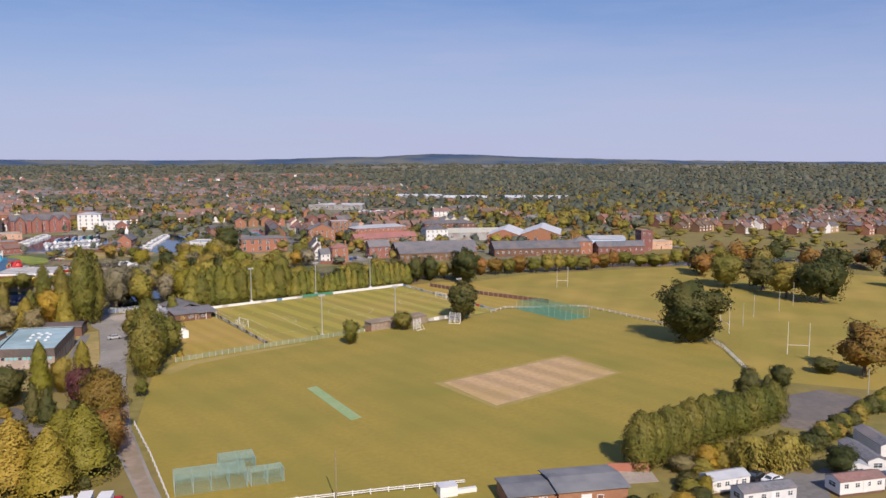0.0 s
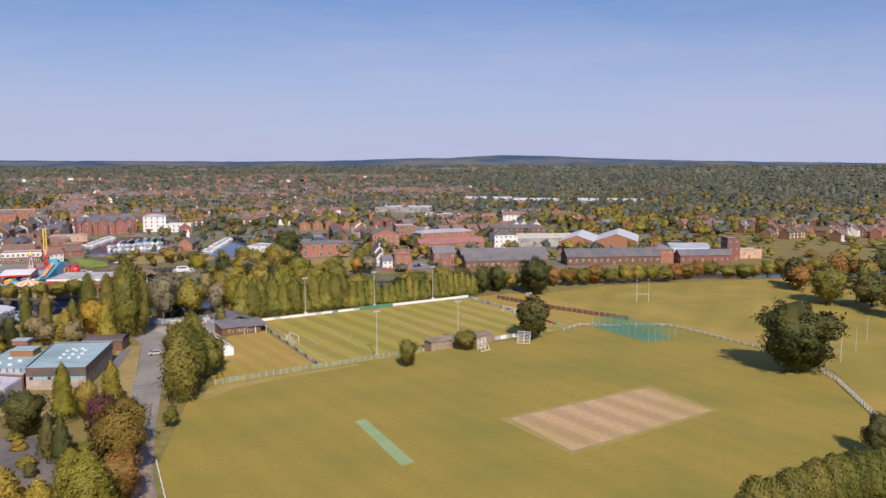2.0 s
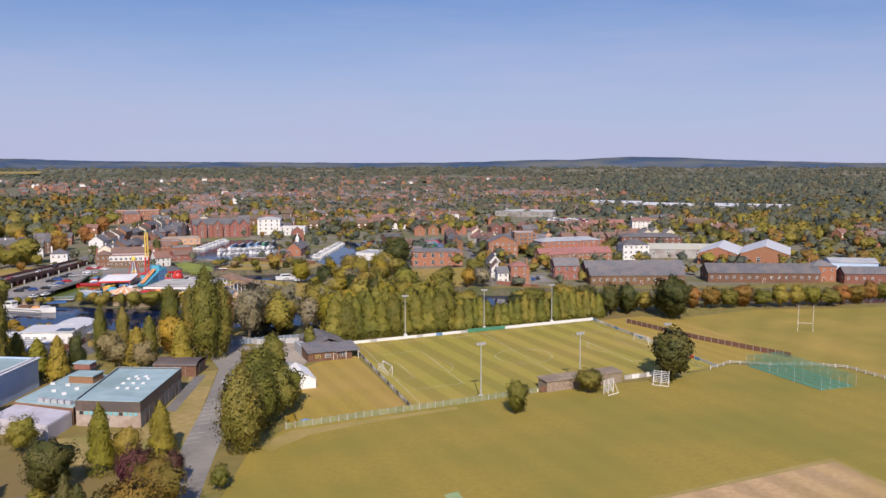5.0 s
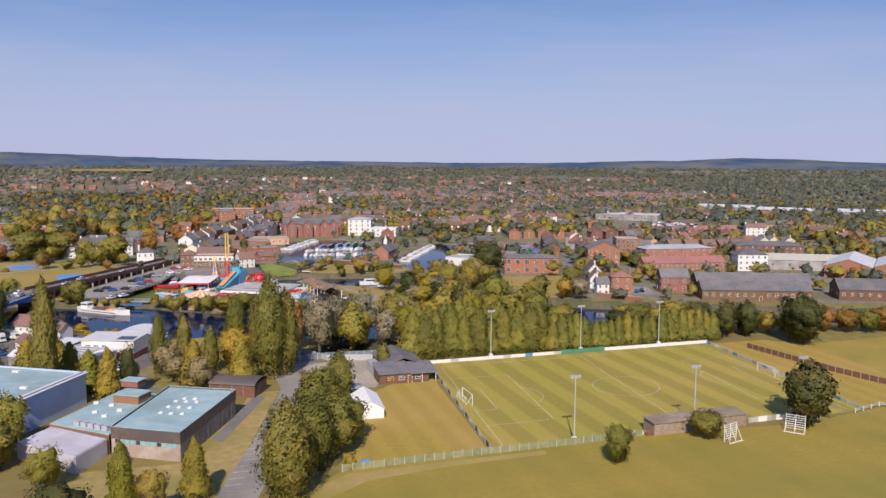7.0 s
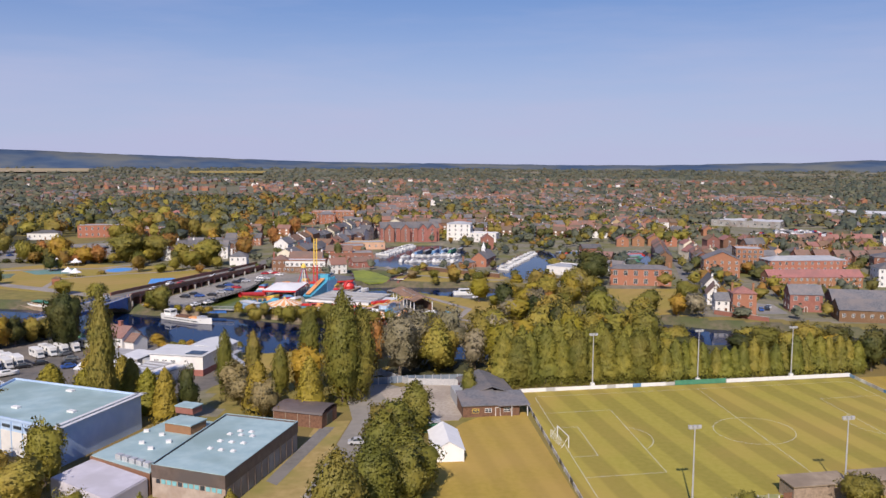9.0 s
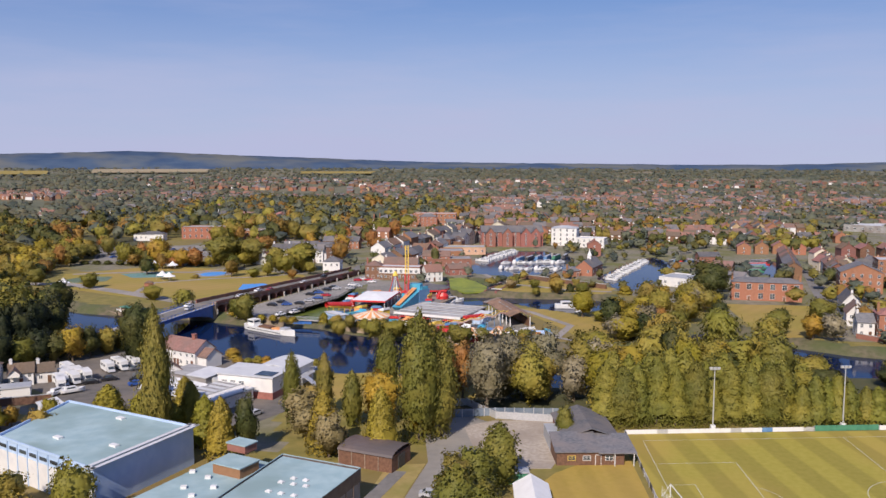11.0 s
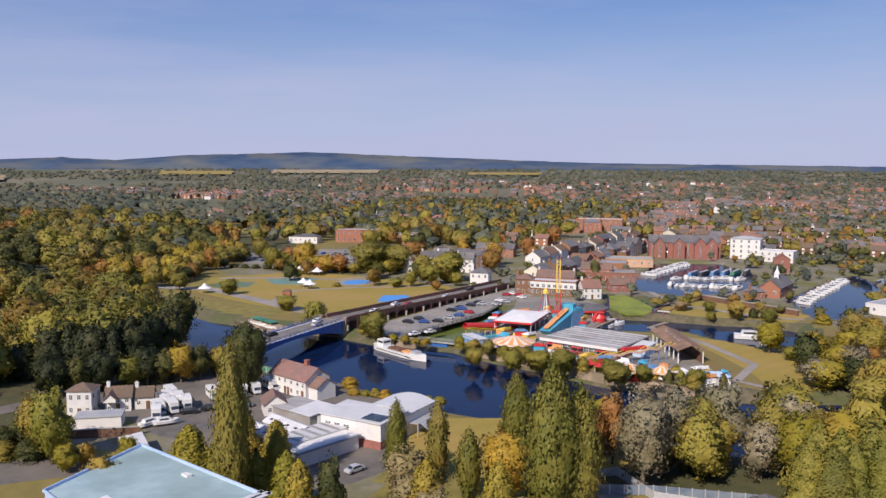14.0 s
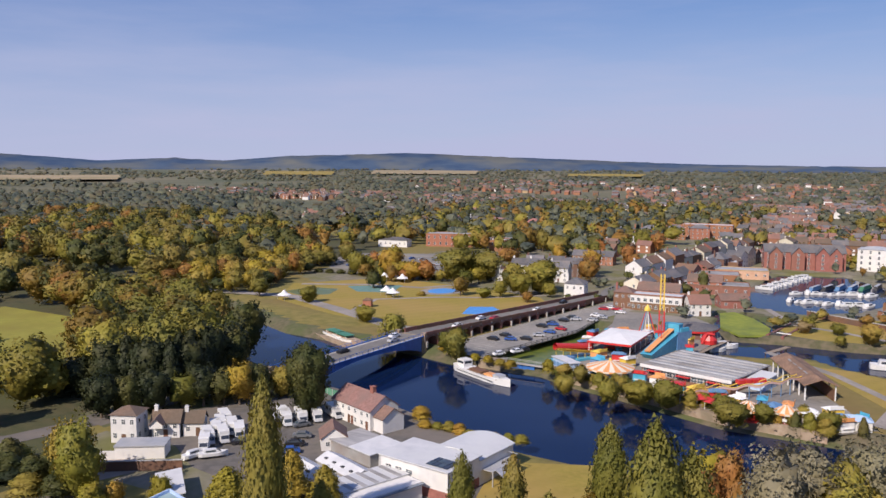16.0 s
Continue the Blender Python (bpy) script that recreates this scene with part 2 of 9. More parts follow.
ROOF_TURQ = material("pale_turquoise_roof", (0.29, 0.42, 0.44), (0.37, 0.50, 0.51), 0.35, 0.75, 0, 0.08, 3, 0, (0.24, 0.34, 0.33), 0.09)
ROOF_GREY = material("grey_sheet_roof", (0.34, 0.36, 0.38), (0.43, 0.45, 0.47), 0.5, 0.7, 0.1, 0.06, 3, 0.1, (0.48, 0.48, 0.47), 0.15)
ROOF_WHITE = material("white_sheet_roof", (0.52, 0.53, 0.54), (0.62, 0.62, 0.62), 0.4, 0.6, 0, 0.05, 3, 0.05, (0.60, 0.61, 0.60), 0.12)
ROOF_FELT = material("grey_felt_roof", (0.30, 0.30, 0.30), (0.42, 0.41, 0.40), 0.5, 0.9, 0, 0.1, 3, 0, (0.24, 0.23, 0.22), 0.12, None, (0.3, 2.0, 1))
GLASS = material("window_glass", (0.03, 0.04, 0.05), (0.06, 0.075, 0.09), 0.3, 0.12, 0, 0, None, 0.3)
CLAD_BLUE = material("pale_blue_cladding", (0.42, 0.56, 0.76), (0.50, 0.63, 0.80), 0.6, 0.55, 0, 0.03, 3, 0, (0.38, 0.52, 0.70), 0.1)
CLAD_BROWN = material("brown_cladding", (0.11, 0.08, 0.065), (0.16, 0.12, 0.10), 0.8, 0.6, 0, 0.05, 3, 0.1, (0.10, 0.085, 0.08), 0.1)
CLAD_GREY = material("grey_cladding", (0.30, 0.30, 0.29), (0.38, 0.37, 0.35), 0.8, 0.8, 0, 0.05, 3, 0.1, (0.24, 0.20, 0.18), 0.2)
TIMBER = material("weathered_timber", (0.22, 0.17, 0.12), (0.32, 0.25, 0.18), 2.0, 0.9, 0, 0.2, 4, 0.15)
TIMBER_D = material("dark_timber", (0.13, 0.065, 0.04), (0.20, 0.10, 0.06), 2.0, 0.85, 0, 0.1, 4, 0.1)
BLUE_P = material("blue_bridge_paint", (0.03, 0.13, 0.42), (0.045, 0.17, 0.50), 0.8, 0.45, 0, 0.04, 3, 0, (0.03, 0.11, 0.35), 0.2)
SHEET_BLUE = material("blue_grey_sheet", (0.13, 0.17, 0.22), (0.20, 0.25, 0.31), 0.6, 0.5, 0.1, 0.05, 3, 0, (0.26, 0.30, 0.34), 0.2)
NET_G = material("green_netting", (0.08, 0.24, 0.15), (0.13, 0.32, 0.21), 1.5, 0.8)
BARK = material("bark", (0.10, 0.075, 0.05), (0.16, 0.125, 0.09), 2.0, 0.95, 0, 0.4, 5)
CANVAS = material("white_canvas", (0.74, 0.74, 0.72), (0.80, 0.80, 0.78), 0.5, 0.8, 0, 0.06, 1.5)
WATER = material("river_water", (0.004, 0.014, 0.052), (0.005, 0.018, 0.064), 0.05, 0.07, 0, 0.05, 0.9, 0, (0.004, 0.013, 0.048), 0.02, 0.14)
WATER_G = material("weedy_water", (0.17, 0.20, 0.03), (0.10, 0.14, 0.03), 0.3, 0.3, 0, 0.05, 2)
WEED = material("bright_bank_grass", (0.19, 0.24, 0.03), (0.26, 0.29, 0.04), 0.5, 0.95, 0, 0.3, 2.5, 0, (0.15, 0.19, 0.035), 0.12)
QUAY = material("quay_stone", (0.30, 0.22, 0.15), (0.42, 0.33, 0.24), 0.8, 0.95, 0, 0.3, 3, 0.1, (0.24, 0.19, 0.13), 0.2)
RUBBER = material("tyre_rubber", (0.02, 0.02, 0.02), (0.03, 0.03, 0.03), 3, 0.8)
RED_P = material("red_paint", (0.55, 0.03, 0.03), (0.62, 0.05, 0.04), 1.0, 0.4)
YEL_P = material("yellow_paint", (0.75, 0.50, 0.06), (0.80, 0.56, 0.10), 1.0, 0.45)
ORA_P = material("orange_paint", (0.72, 0.30, 0.10), (0.78, 0.36, 0.13), 1.0, 0.6)
TURQ_P = material("turquoise_paint", (0.05, 0.32, 0.48), (0.08, 0.40, 0.55), 0.7, 0.45)
POOL = material("blue_pool_paint", (0.07, 0.28, 0.66), (0.10, 0.34, 0.72), 0.6, 0.5)
F_GREEN = foliage("leaves_green", (0.145, 0.15, 0.026), (0.205, 0.20, 0.037), (0.235, 0.208, 0.038))
F_HEDGE = foliage("leaves_hedge", (0.11, 0.125, 0.022), (0.175, 0.18, 0.032), (0.205, 0.195, 0.034))
F_CGOLD = foliage("golden_conifer", (0.28, 0.24, 0.028), (0.37, 0.31, 0.038), (0.25, 0.215, 0.03))
F_TAN = foliage("leaves_tan", (0.28, 0.235, 0.105), (0.36, 0.295, 0.14), (0.25, 0.21, 0.08), 0.15)
F_DARK = foliage("leaves_dark_green", (0.055, 0.072, 0.020), (0.095, 0.108, 0.028), (0.125, 0.12, 0.03))
F_OLIVE = foliage("leaves_olive", (0.235, 0.22, 0.034), (0.31, 0.275, 0.046), (0.315, 0.258, 0.046))
F_GOLD = foliage("leaves_golden", (0.30, 0.245, 0.025), (0.40, 0.315, 0.035), (0.33, 0.235, 0.035))
F_RUST = foliage("leaves_rust", (0.25, 0.14, 0.032), (0.33, 0.185, 0.038), (0.24, 0.17, 0.038))
F_GREY = foliage("leaves_grey_willow", (0.235, 0.225, 0.13), (0.31, 0.288, 0.175), (0.22, 0.20, 0.10), 0.15)
F_PURPLE = foliage("leaves_purple", (0.096, 0.032, 0.032), (0.149, 0.049, 0.044), (0.105, 0.061, 0.035))
F_CONIFER = foliage("conifer_green", (0.195, 0.20, 0.03), (0.285, 0.27, 0.042), (0.16, 0.175, 0.032), 0.2)
# far leaves: distance haze painted into the colours as a muted blue-grey
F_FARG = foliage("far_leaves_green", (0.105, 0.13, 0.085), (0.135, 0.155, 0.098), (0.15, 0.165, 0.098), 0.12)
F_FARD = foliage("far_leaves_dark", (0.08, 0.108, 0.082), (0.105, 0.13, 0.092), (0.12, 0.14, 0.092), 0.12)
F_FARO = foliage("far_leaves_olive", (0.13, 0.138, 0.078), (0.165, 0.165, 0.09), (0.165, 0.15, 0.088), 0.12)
F_YEW = foliage("leaves_yew", (0.022, 0.034, 0.014), (0.042, 0.055, 0.02), (0.060, 0.066, 0.02))
CARS = [material("car_paint_" + n, c, tuple(v * 1.15 for v in c), 1, 0.3, 0.1) for n, c in
        (("white", (0.75, 0.75, 0.75)), ("silver", (0.42, 0.43, 0.45)), ("black", (0.02, 0.02, 0.025)), ("blue", (0.03, 0.09, 0.32)), ("red", (0.45, 0.02, 0.03)), ("grey", (0.14, 0.15, 0.16)))]

# ---- mesh tools ----
class MB:
    """Collects vertices and faces of one mesh, with a material number for each face."""

    def __init__(self):
        self.v, self.f, self.m = [], [], []

    def add(self, vs, fs, mi=0, M=None):
        o = len(self.v)
        self.v += [tuple(M @ Vector(p)) for p in vs] if M else [tuple(p) for p in vs]
        self.f += [tuple(i + o for i in f) for f in fs]
        self.m += [mi] * len(fs)
        return self

    def box(self, x0, x1, y0, y1, z0, z1, mi=0, M=None):
        vs = [(x, y, z) for z in (z0, z1) for x, y in ((x0, y0), (x1, y0), (x1, y1), (x0, y1))]
        return self.add(vs, [(3, 2, 1, 0), (4, 5, 6, 7), (0, 1, 5, 4), (1, 2, 6, 5), (2, 3, 7, 6), (3, 0, 4, 7)], mi, M)

    def gable(self, x0, x1, y0, y1, z, h, over=0.35, t=0.18, mi=0, M=None):
        """A pitched roof of two slabs, its ridge along x."""
        ym = (y0 + y1) / 2
        s = h / ((y1 - y0) / 2)
        xa, xb, ya, yb, ze = x0 - over, x1 + over, y0 - over, y1 + over, z - s * over
        for e in (ya, yb):
            vs = [(xa, e, ze), (xb, e, ze), (xb, ym, z + h), (xa, ym, z + h)]
            vs += [(a, b, c + t) for a, b, c in vs]
            fs = [(3, 2, 1, 0), (4, 5, 6, 7), (0, 1, 5, 4), (1, 2, 6, 5), (2, 3, 7, 6), (3, 0, 4, 7)]
            if e == yb:
                fs = [f[::-1] for f in fs]
            self.add(vs, fs, mi, M)
        return self

    def gablewall(self, x0, x1, y0, y1, z0, z1, h, mi=0, M=None):
        """House walls with pointed ends under a ridge along x."""
        ym = (y0 + y1) / 2
        vs = [(x0, y0, z0), (x1, y0, z0), (x1, y1, z0), (x0, y1, z0), (x0, y0, z1), (x1, y0, z1), (x1, y1, z1), (x0, y1, z1), (x0, ym, z1 + h), (x1, ym, z1 + h)]
        return self.add(vs, [(3, 2, 1, 0), (0, 1, 5, 4), (2, 3, 7, 6), (1, 2, 6, 9, 5), (3, 0, 4, 8, 7), (4, 5, 9, 8), (6, 7, 8, 9)], mi, M)

    def hip(self, x0, x1, y0, y1, z, h, over=0.4, mi=0, M=None):
        x0, x1, y0, y1 = x0 - over, x1 + over, y0 - over, y1 + over
        d = min((y1 - y0) / 2, (x1 - x0) / 2 - 0.05)
        ym = (y0 + y1) / 2
        vs = [(x0, y0, z), (x1, y0, z), (x1, y1, z), (x0, y1, z), (x0 + d, ym, z + h), (x1 - d, ym, z + h)]
        return self.add(vs, [(3, 2, 1, 0), (0, 1, 5, 4), (1, 2, 5), (2, 3, 4, 5), (3, 0, 4)], mi, M)

    def tube(self, a, b, r0, r1=None, n=6, mi=0, cap=True):
        a, b = Vector(a), Vector(b)
        r1 = r0 if r1 is None else r1
        d = (b - a).normalized()
        u = d.orthogonal().normalized()
        w = d.cross(u)
        vs = [tuple(c + (u * math.cos(k * math.tau / n) + w * math.sin(k * math.tau / n)) * r) for c, r in ((a, r0), (b, r1)) for k in range(n)]
        fs = [(k, (k + 1) % n, n + (k + 1) % n, n + k) for k in range(n)]
        if cap:
            fs += [tuple(range(n - 1, -1, -1)), tuple(range(n, 2 * n))]
        return self.add(vs, fs, mi)

    def lathe(self, prof, n=16, mi=0, M=None):
        vs = [(r * math.cos(k * math.tau / n), r * math.sin(k * math.tau / n), z) for r, z in prof for k in range(n)]
        fs = [(j * n + k, j * n + (k + 1) % n, (j + 1) * n + (k + 1) % n, (j + 1) * n + k) for j in range(len(prof) - 1) for k in range(n)]
        return self.add(vs, fs, mi, M)

    def poly(self, pts, z0, z1, mi=0, M=None):
        """A flat slab over an outline, from z0 up to z1."""
        n = len(pts)
        area = sum(pts[i][0] * pts[(i + 1) % n][1] - pts[(i + 1) % n][0] * pts[i][1] for i in range(n))
        if area < 0:
            pts = pts[::-1]
        vs = [(x, y, z0) for x, y in pts] + [(x, y, z1) for x, y in pts]
        return self.add(vs, [tuple(range(n, 2 * n))] + [(k, (k + 1) % n, n + (k + 1) % n, n + k) for k in range(n)], mi, M)

    def mesh(self, name, mats, smooth=False):
        me = bpy.data.meshes.new(name)
        me.from_pydata(self.v, [], self.f)
        for m in mats if isinstance(mats, (list, tuple)) else [mats]:
            me.materials.append(m)
        if len(me.materials) > 1:
            me.polygons.foreach_set("material_index", self.m)
        if smooth:
            me.polygons.foreach_set("use_smooth", [True] * len(me.polygons))
        me.update()
        return me


def thing(name, at=(0, 0, 0), turn=0.0, label="", category="", group="", kind=""):
    ob = new(name)
    ob.empty_display_size = 0.5
    ob.matrix_basis = pose(*at, 0, 0, turn)
    return tagged(ob, label, category, group, kind)


def part(name, mb, mats, parent, label="", smooth=False):
    ob = new(name, mb.mesh(name, mats, smooth) if isinstance(mb, MB) else mb)
    ob.parent = parent
    if label:
        ob["label"] = label
    return ob


def single(name, mb, mats, at=(0, 0, 0), turn=0.0, label="", category="", group="", kind="", smooth=False):
    ob = new(name, mb.mesh(name, mats, smooth))
    ob.matrix_basis = pose(*at, 0, 0, turn)
    return tagged(ob, label, category, group, kind)


def flat(name, pts, z, mat, label, category="ground", thick=0.3):
    """A ground surface of its own over an outline, its top at z."""
    mb = MB().poly(pts, z - thick, z)
    return single(name, mb, mat, label=label, category=category, kind="structure")


def strip(pts, w):
    """The outline of a lane of width w along points."""
    P = [Vector(p) for p in pts]
    left, right = [], []
    for i, p in enumerate(P):
        d = (P[min(i + 1, len(P) - 1)] - P[max(i - 1, 0)]).normalized()
        n = Vector((-d.y, d.x)) * w / 2
        left.append(tuple(p + n))
        right.append(tuple(p - n))
    return left, right


def lane(name, pts, w, z, mat, label, category="road"):
    a, b = strip(pts, w)
    n = len(a)
    mb = MB().add([(x, y, z) for x, y in a] + [(x, y, z) for x, y in b], [(i, n + i, n + i + 1, i + 1) for i in range(n - 1)])
    return single(name, mb, mat, label=label, category=category, kind="structure")


def inside(x, y, poly):
    n, c = len(poly), False
    for i in range(n):
        (x0, y0), (x1, y1) = poly[i], poly[i - 1]
        if (y0 > y) != (y1 > y) and x < (x1 - x0) * (y - y0) / (y1 - y0) + x0:
            c = not c
    return c


def np_inside(X, Y, poly):
    c = np.zeros(X.shape, bool)
    for i in range(len(poly)):
        (x0, y0), (x1, y1) = poly[i], poly[i - 1]
        if y0 == y1:
            continue
        c ^= ((y0 > Y) != (y1 > Y)) & (X < (x1 - x0) * (Y - y0) / (y1 - y0) + x0)
    return c


def np_edge(X, Y, poly):
    d = np.full(X.shape, 1e9)
    for i in range(len(poly)):
        (x0, y0), (x1, y1) = poly[i - 1], poly[i]
        ex, ey = x1 - x0, y1 - y0
        t = np.clip(((X - x0) * ex + (Y - y0) * ey) / (ex * ex + ey * ey), 0, 1)
        d = np.minimum(d, np.hypot(X - x0 - t * ex, Y - y0 - t * ey))
    return d

# ---- ground, water, distance ----
RIVER = [(-520, 388), (-350, 378), (-280, 360), (-232, 336), (-188, 312), (-146, 297), (-113, 286), (-84, 278), (-58, 276), (-20, 270), (20, 278), (60, 298), (110, 303), (180, 288), (290, 260), (430, 235), (560, 215),
         (570, 238), (430, 262), (300, 286), (180, 309), (110, 325), (84, 332), (66, 342), (48, 362), (38, 358), (29, 330), (-10, 316), (-43, 317), (-73, 329), (-88, 334), (-100, 341), (-131, 341), (-148, 346), (-175, 348), (-207, 352), (-240, 368), (-271, 381), (-349, 403), (-520, 415)]
DOCK = [(-119, 344), (-104, 344), (-102, 362), (-103, 396), (-106, 418), (-112, 418), (-115, 396), (-118, 376)]
BASIN = [(-64, 384), (-61, 412), (-64, 424), (-57, 422), (-44, 424), (-30, 424), (-20, 424), (-9, 427), (6, 424), (12, 392), (-6, 382), (-18, 388), (-27, 396), (-38, 400), (-45, 392), (-55, 390)]
WEEDY = [(-72, 466), (-67, 472), (-58, 461), (-49, 443), (-48, 429), (-57, 424), (-66, 436)]
UPPER = [(-78, 500), (-70, 560), (-66, 606), (-34, 616), (-14, 580), (-10, 527), (-23, 497), (-40, 481), (-56, 486)]
MARINA = [(4, 486), (17, 535), (27, 568), (38, 592), (44, 570), (44, 540), (41, 510), (34, 484), (28, 468), (21, 444), (14, 447), (12, 462)]
MARINA_E = [(80, 520), (84, 560), (104, 594), (114, 570), (108, 520), (90, 494)]
LOWER_Z, UPPER_Z = -2.6, -0.9
WET = [(RIVER, 6.0), (DOCK, 1.2), (BASIN, 1.6), (WEEDY, 1.2), (UPPER, 1.2), (MARINA, 1.2), (MARINA_E, 1.2)]


def axis(lo, hi, step, far, grow=1.16):
    a = list(np.arange(lo, hi + 0.1, step))
    s = step
    while a[-1] < far:
        s *= grow
        a.append(a[-1] + s)
    s = step
    while a[0] > -far:
        s *= grow
        a.insert(0, a[0] - s)
    return np.array(a)


def hills(X, Y):
    """Height of the far land: level near by, rising gently behind the town."""
    D = np.hypot(X, Y)
    return 20 * np.clip((D - 1200) / 2900, 0, 1) ** 1.1


XS, YS = axis(-330, 240, 3.2, 4950), axis(-60, 620, 3.2, 4950)
GX, GY = np.meshgrid(XS, YS)
GZ = hills(GX, GY)
for i in range(len(YS)):
    for j in range(len(XS)):
        if GZ[i, j] > 4:
            GZ[i, j] += 5 * noise.noise((GX[i, j] / 420, GY[i, j] / 420, 0)) * min(1, GZ[i, j] / 25)
wetdist = np.full(GX.shape, 1e9)
for poly, bank in WET:
    d = np_edge(GX, GY, poly) * np.where(np_inside(GX, GY, poly), -1, 1)
    wetdist = np.minimum(wetdist, d)
    GZ = np.where(d < bank, np.minimum(GZ, -5.0 * np.clip((bank - d) / (2 * bank), 0, 1)), GZ)
WOODS = [[(-460, 150), (-150, 188), (-152, 214), (-162, 226), (-178, 240), (-168, 272), (-200, 300), (-235, 335), (-290, 365), (-420, 385), (-700, 420), (-700, 200)],
         [(-330, 395), (-262, 400), (-300, 470), (-330, 640), (-800, 700), (-700, 430)],
         [(-32, 238), (108, 256), (112, 300), (60, 296), (20, 278), (-32, 270)]]
TOWN = [[(-300, 470), (-160, 380), (-60, 440), (10, 440), (80, 345), (200, 322), (330, 330), (420, 560), (300, 900), (-250, 900)],
        [(-165, 225), (-60, 205), (-88, 270), (-150, 295)]]
mb = MB()
nx, ny = len(XS), len(YS)
mb.v = np.stack([GX, GY, GZ], -1).reshape(-1, 3).tolist()
cx, cy = (GX[:-1, :-1] + GX[1:, 1:]) / 2, (GY[:-1, :-1] + GY[1:, 1:]) / 2
kind = np.zeros(cx.shape, int)
for poly in TOWN:
    kind[np_inside(cx, cy, poly)] = 2
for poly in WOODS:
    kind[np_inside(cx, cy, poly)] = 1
kind[np.hypot(cx, cy) > 1000] = 3
kind[(wetdist[:-1, :-1] < 5) & (cy < 470)] = 4
for i in range(ny - 1):
    for j in range(nx - 1):
        mb.f.append((i * nx + j, i * nx + j + 1, (i + 1) * nx + j + 1, (i + 1) * nx + j))
        mb.m.append(int(kind[i, j]))
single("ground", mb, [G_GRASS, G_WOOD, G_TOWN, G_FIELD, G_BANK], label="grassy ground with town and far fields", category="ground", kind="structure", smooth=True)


def height(x, y):
    return 20 * min(1, max(0, (math.hypot(x, y) - 1200) / 2900)) ** 1.1


WX, WY = np.meshgrid(np.arange(-560, 622, 2.0), np.arange(200, 622, 2.0))
WD = np.full(WX.shape, 1e9)
for poly, _ in WET:
    WD = np.minimum(WD, np_edge(WX, WY, poly) * np.where(np_inside(WX, WY, poly), -1, 1))


def wet(x, y, margin=3.0):
    """Whether a place lies in the water or nearer to it than the margin."""
    i, j = round((y - 200) / 2), round((x + 560) / 2)
    return 0 <= i < WD.shape[0] and 0 <= j < WD.shape[1] and WD[i, j] < margin


single("river_water", MB().add([(-560, 200, LOWER_Z), (600, 200, LOWER_Z), (600, 436, LOWER_Z), (-560, 436, LOWER_Z)], [(0, 1, 2, 3)]), WATER, label="dark blue river water, calm and glossy", category="water", kind="structure")
single("basin_water", MB().add([(-90, 436, UPPER_Z), (140, 436, UPPER_Z), (140, 620, UPPER_Z), (-90, 620, UPPER_Z)], [(0, 1, 2, 3)]), WATER, label="still canal basin water among the quays", category="water", kind="structure")
single("dock_water", MB().poly(DOCK, LOWER_Z - 0.2, LOWER_Z + 0.25), WATER_G, label="weedy green water in the narrow dock", category="water", kind="structure")
single("weedy_bank", MB().poly(WEEDY, UPPER_Z - 0.3, UPPER_Z + 0.5), WEED, label="bright green rough bank beside the lock", category="grass", kind="structure")

# the line of hills on the horizon, blue from haze painted into its colour
RIDGE = ((-180, 40), (-62, 100), (-57, 98), (-53, 76), (-50.5, 60), (-46, 77), (-43, 63), (-38.6, 90), (-35, 98), (-31, 109), (-27, 98), (-24, 88), (-19, 76), (-13, 58), (-8, 52), (-1, 48), (5, 44), (10, 45), (14, 50), (17.6, 61), (20, 60), (23.8, 78), (25.2, 72), (26.7, 75), (29.2, 62), (35.6, 47), (42.5, 38), (48, 32), (180, 32))
mb, cols_ = MB(), 720
for k in range(cols_ + 1):
    a = -180 + 360 * k / cols_
    h = float(np.interp(a, [p[0] for p in RIDGE], [p[1] for p in RIDGE])) + 3 * noise.noise((a * 0.5, 2, 0)) + 2.5 * noise.noise((a * 1.9, 5, 0))
    sa, ca = math.sin(radians(a)), math.cos(radians(a))
    for d, z in ((4150, 4), (4380, h * 0.62 + 4 * noise.noise((a, 9, 1))), (4620, h), (4800, 10)):
        mb.v.append((sa * d, ca * d, z))
for k in range(cols_):
    for r in range(3):
        q = 4 * k + r
        mb.f.append((q + 1, q, q + 4, q + 5))
        mb.m.append(0)
# wood and field tones shifted to blue-grey to stand for miles of haze
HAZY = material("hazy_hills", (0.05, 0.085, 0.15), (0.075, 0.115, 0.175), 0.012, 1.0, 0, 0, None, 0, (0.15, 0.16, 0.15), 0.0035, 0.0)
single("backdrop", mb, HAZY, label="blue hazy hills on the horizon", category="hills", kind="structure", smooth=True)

# ---- sports fields ----
flat("outfield", [(-26, 92), (-24, 40), (-10, 20), (40, 15), (62, 26), (124, 50), (128, 63), (152, 103), (154, 129), (151, 156), (148, 171), (118, 182), (92, 171), (54, 166), (19, 156), (-11, 148), (-18, 138)], 0.03, TURF, "mown cricket outfield with faint stripes", "grass")
flat("rugby_field", [(129, 62), (154, 102), (156, 130), (149, 172), (118, 184), (130, 250), (175, 262), (290, 250), (330, 180), (330, 60), (260, 20), (150, 40)], 0.02, FIELD_TURF, "rugby field grass beyond the fence", "grass")
PITCH_C = [(19, 157), (112, 180), (103, 253), (10, 231)]
flat("football_pitch", PITCH_C, 0.04, PITCH_TURF, "striped football pitch turf", "pitch")
flat("training_pitch", [(103.6, 253), (112.6, 181), (120, 184), (140, 190), (136, 246), (125, 258)], 0.03, TRAIN_TURF, "mown practice pitch beside the football pitch", "pitch")
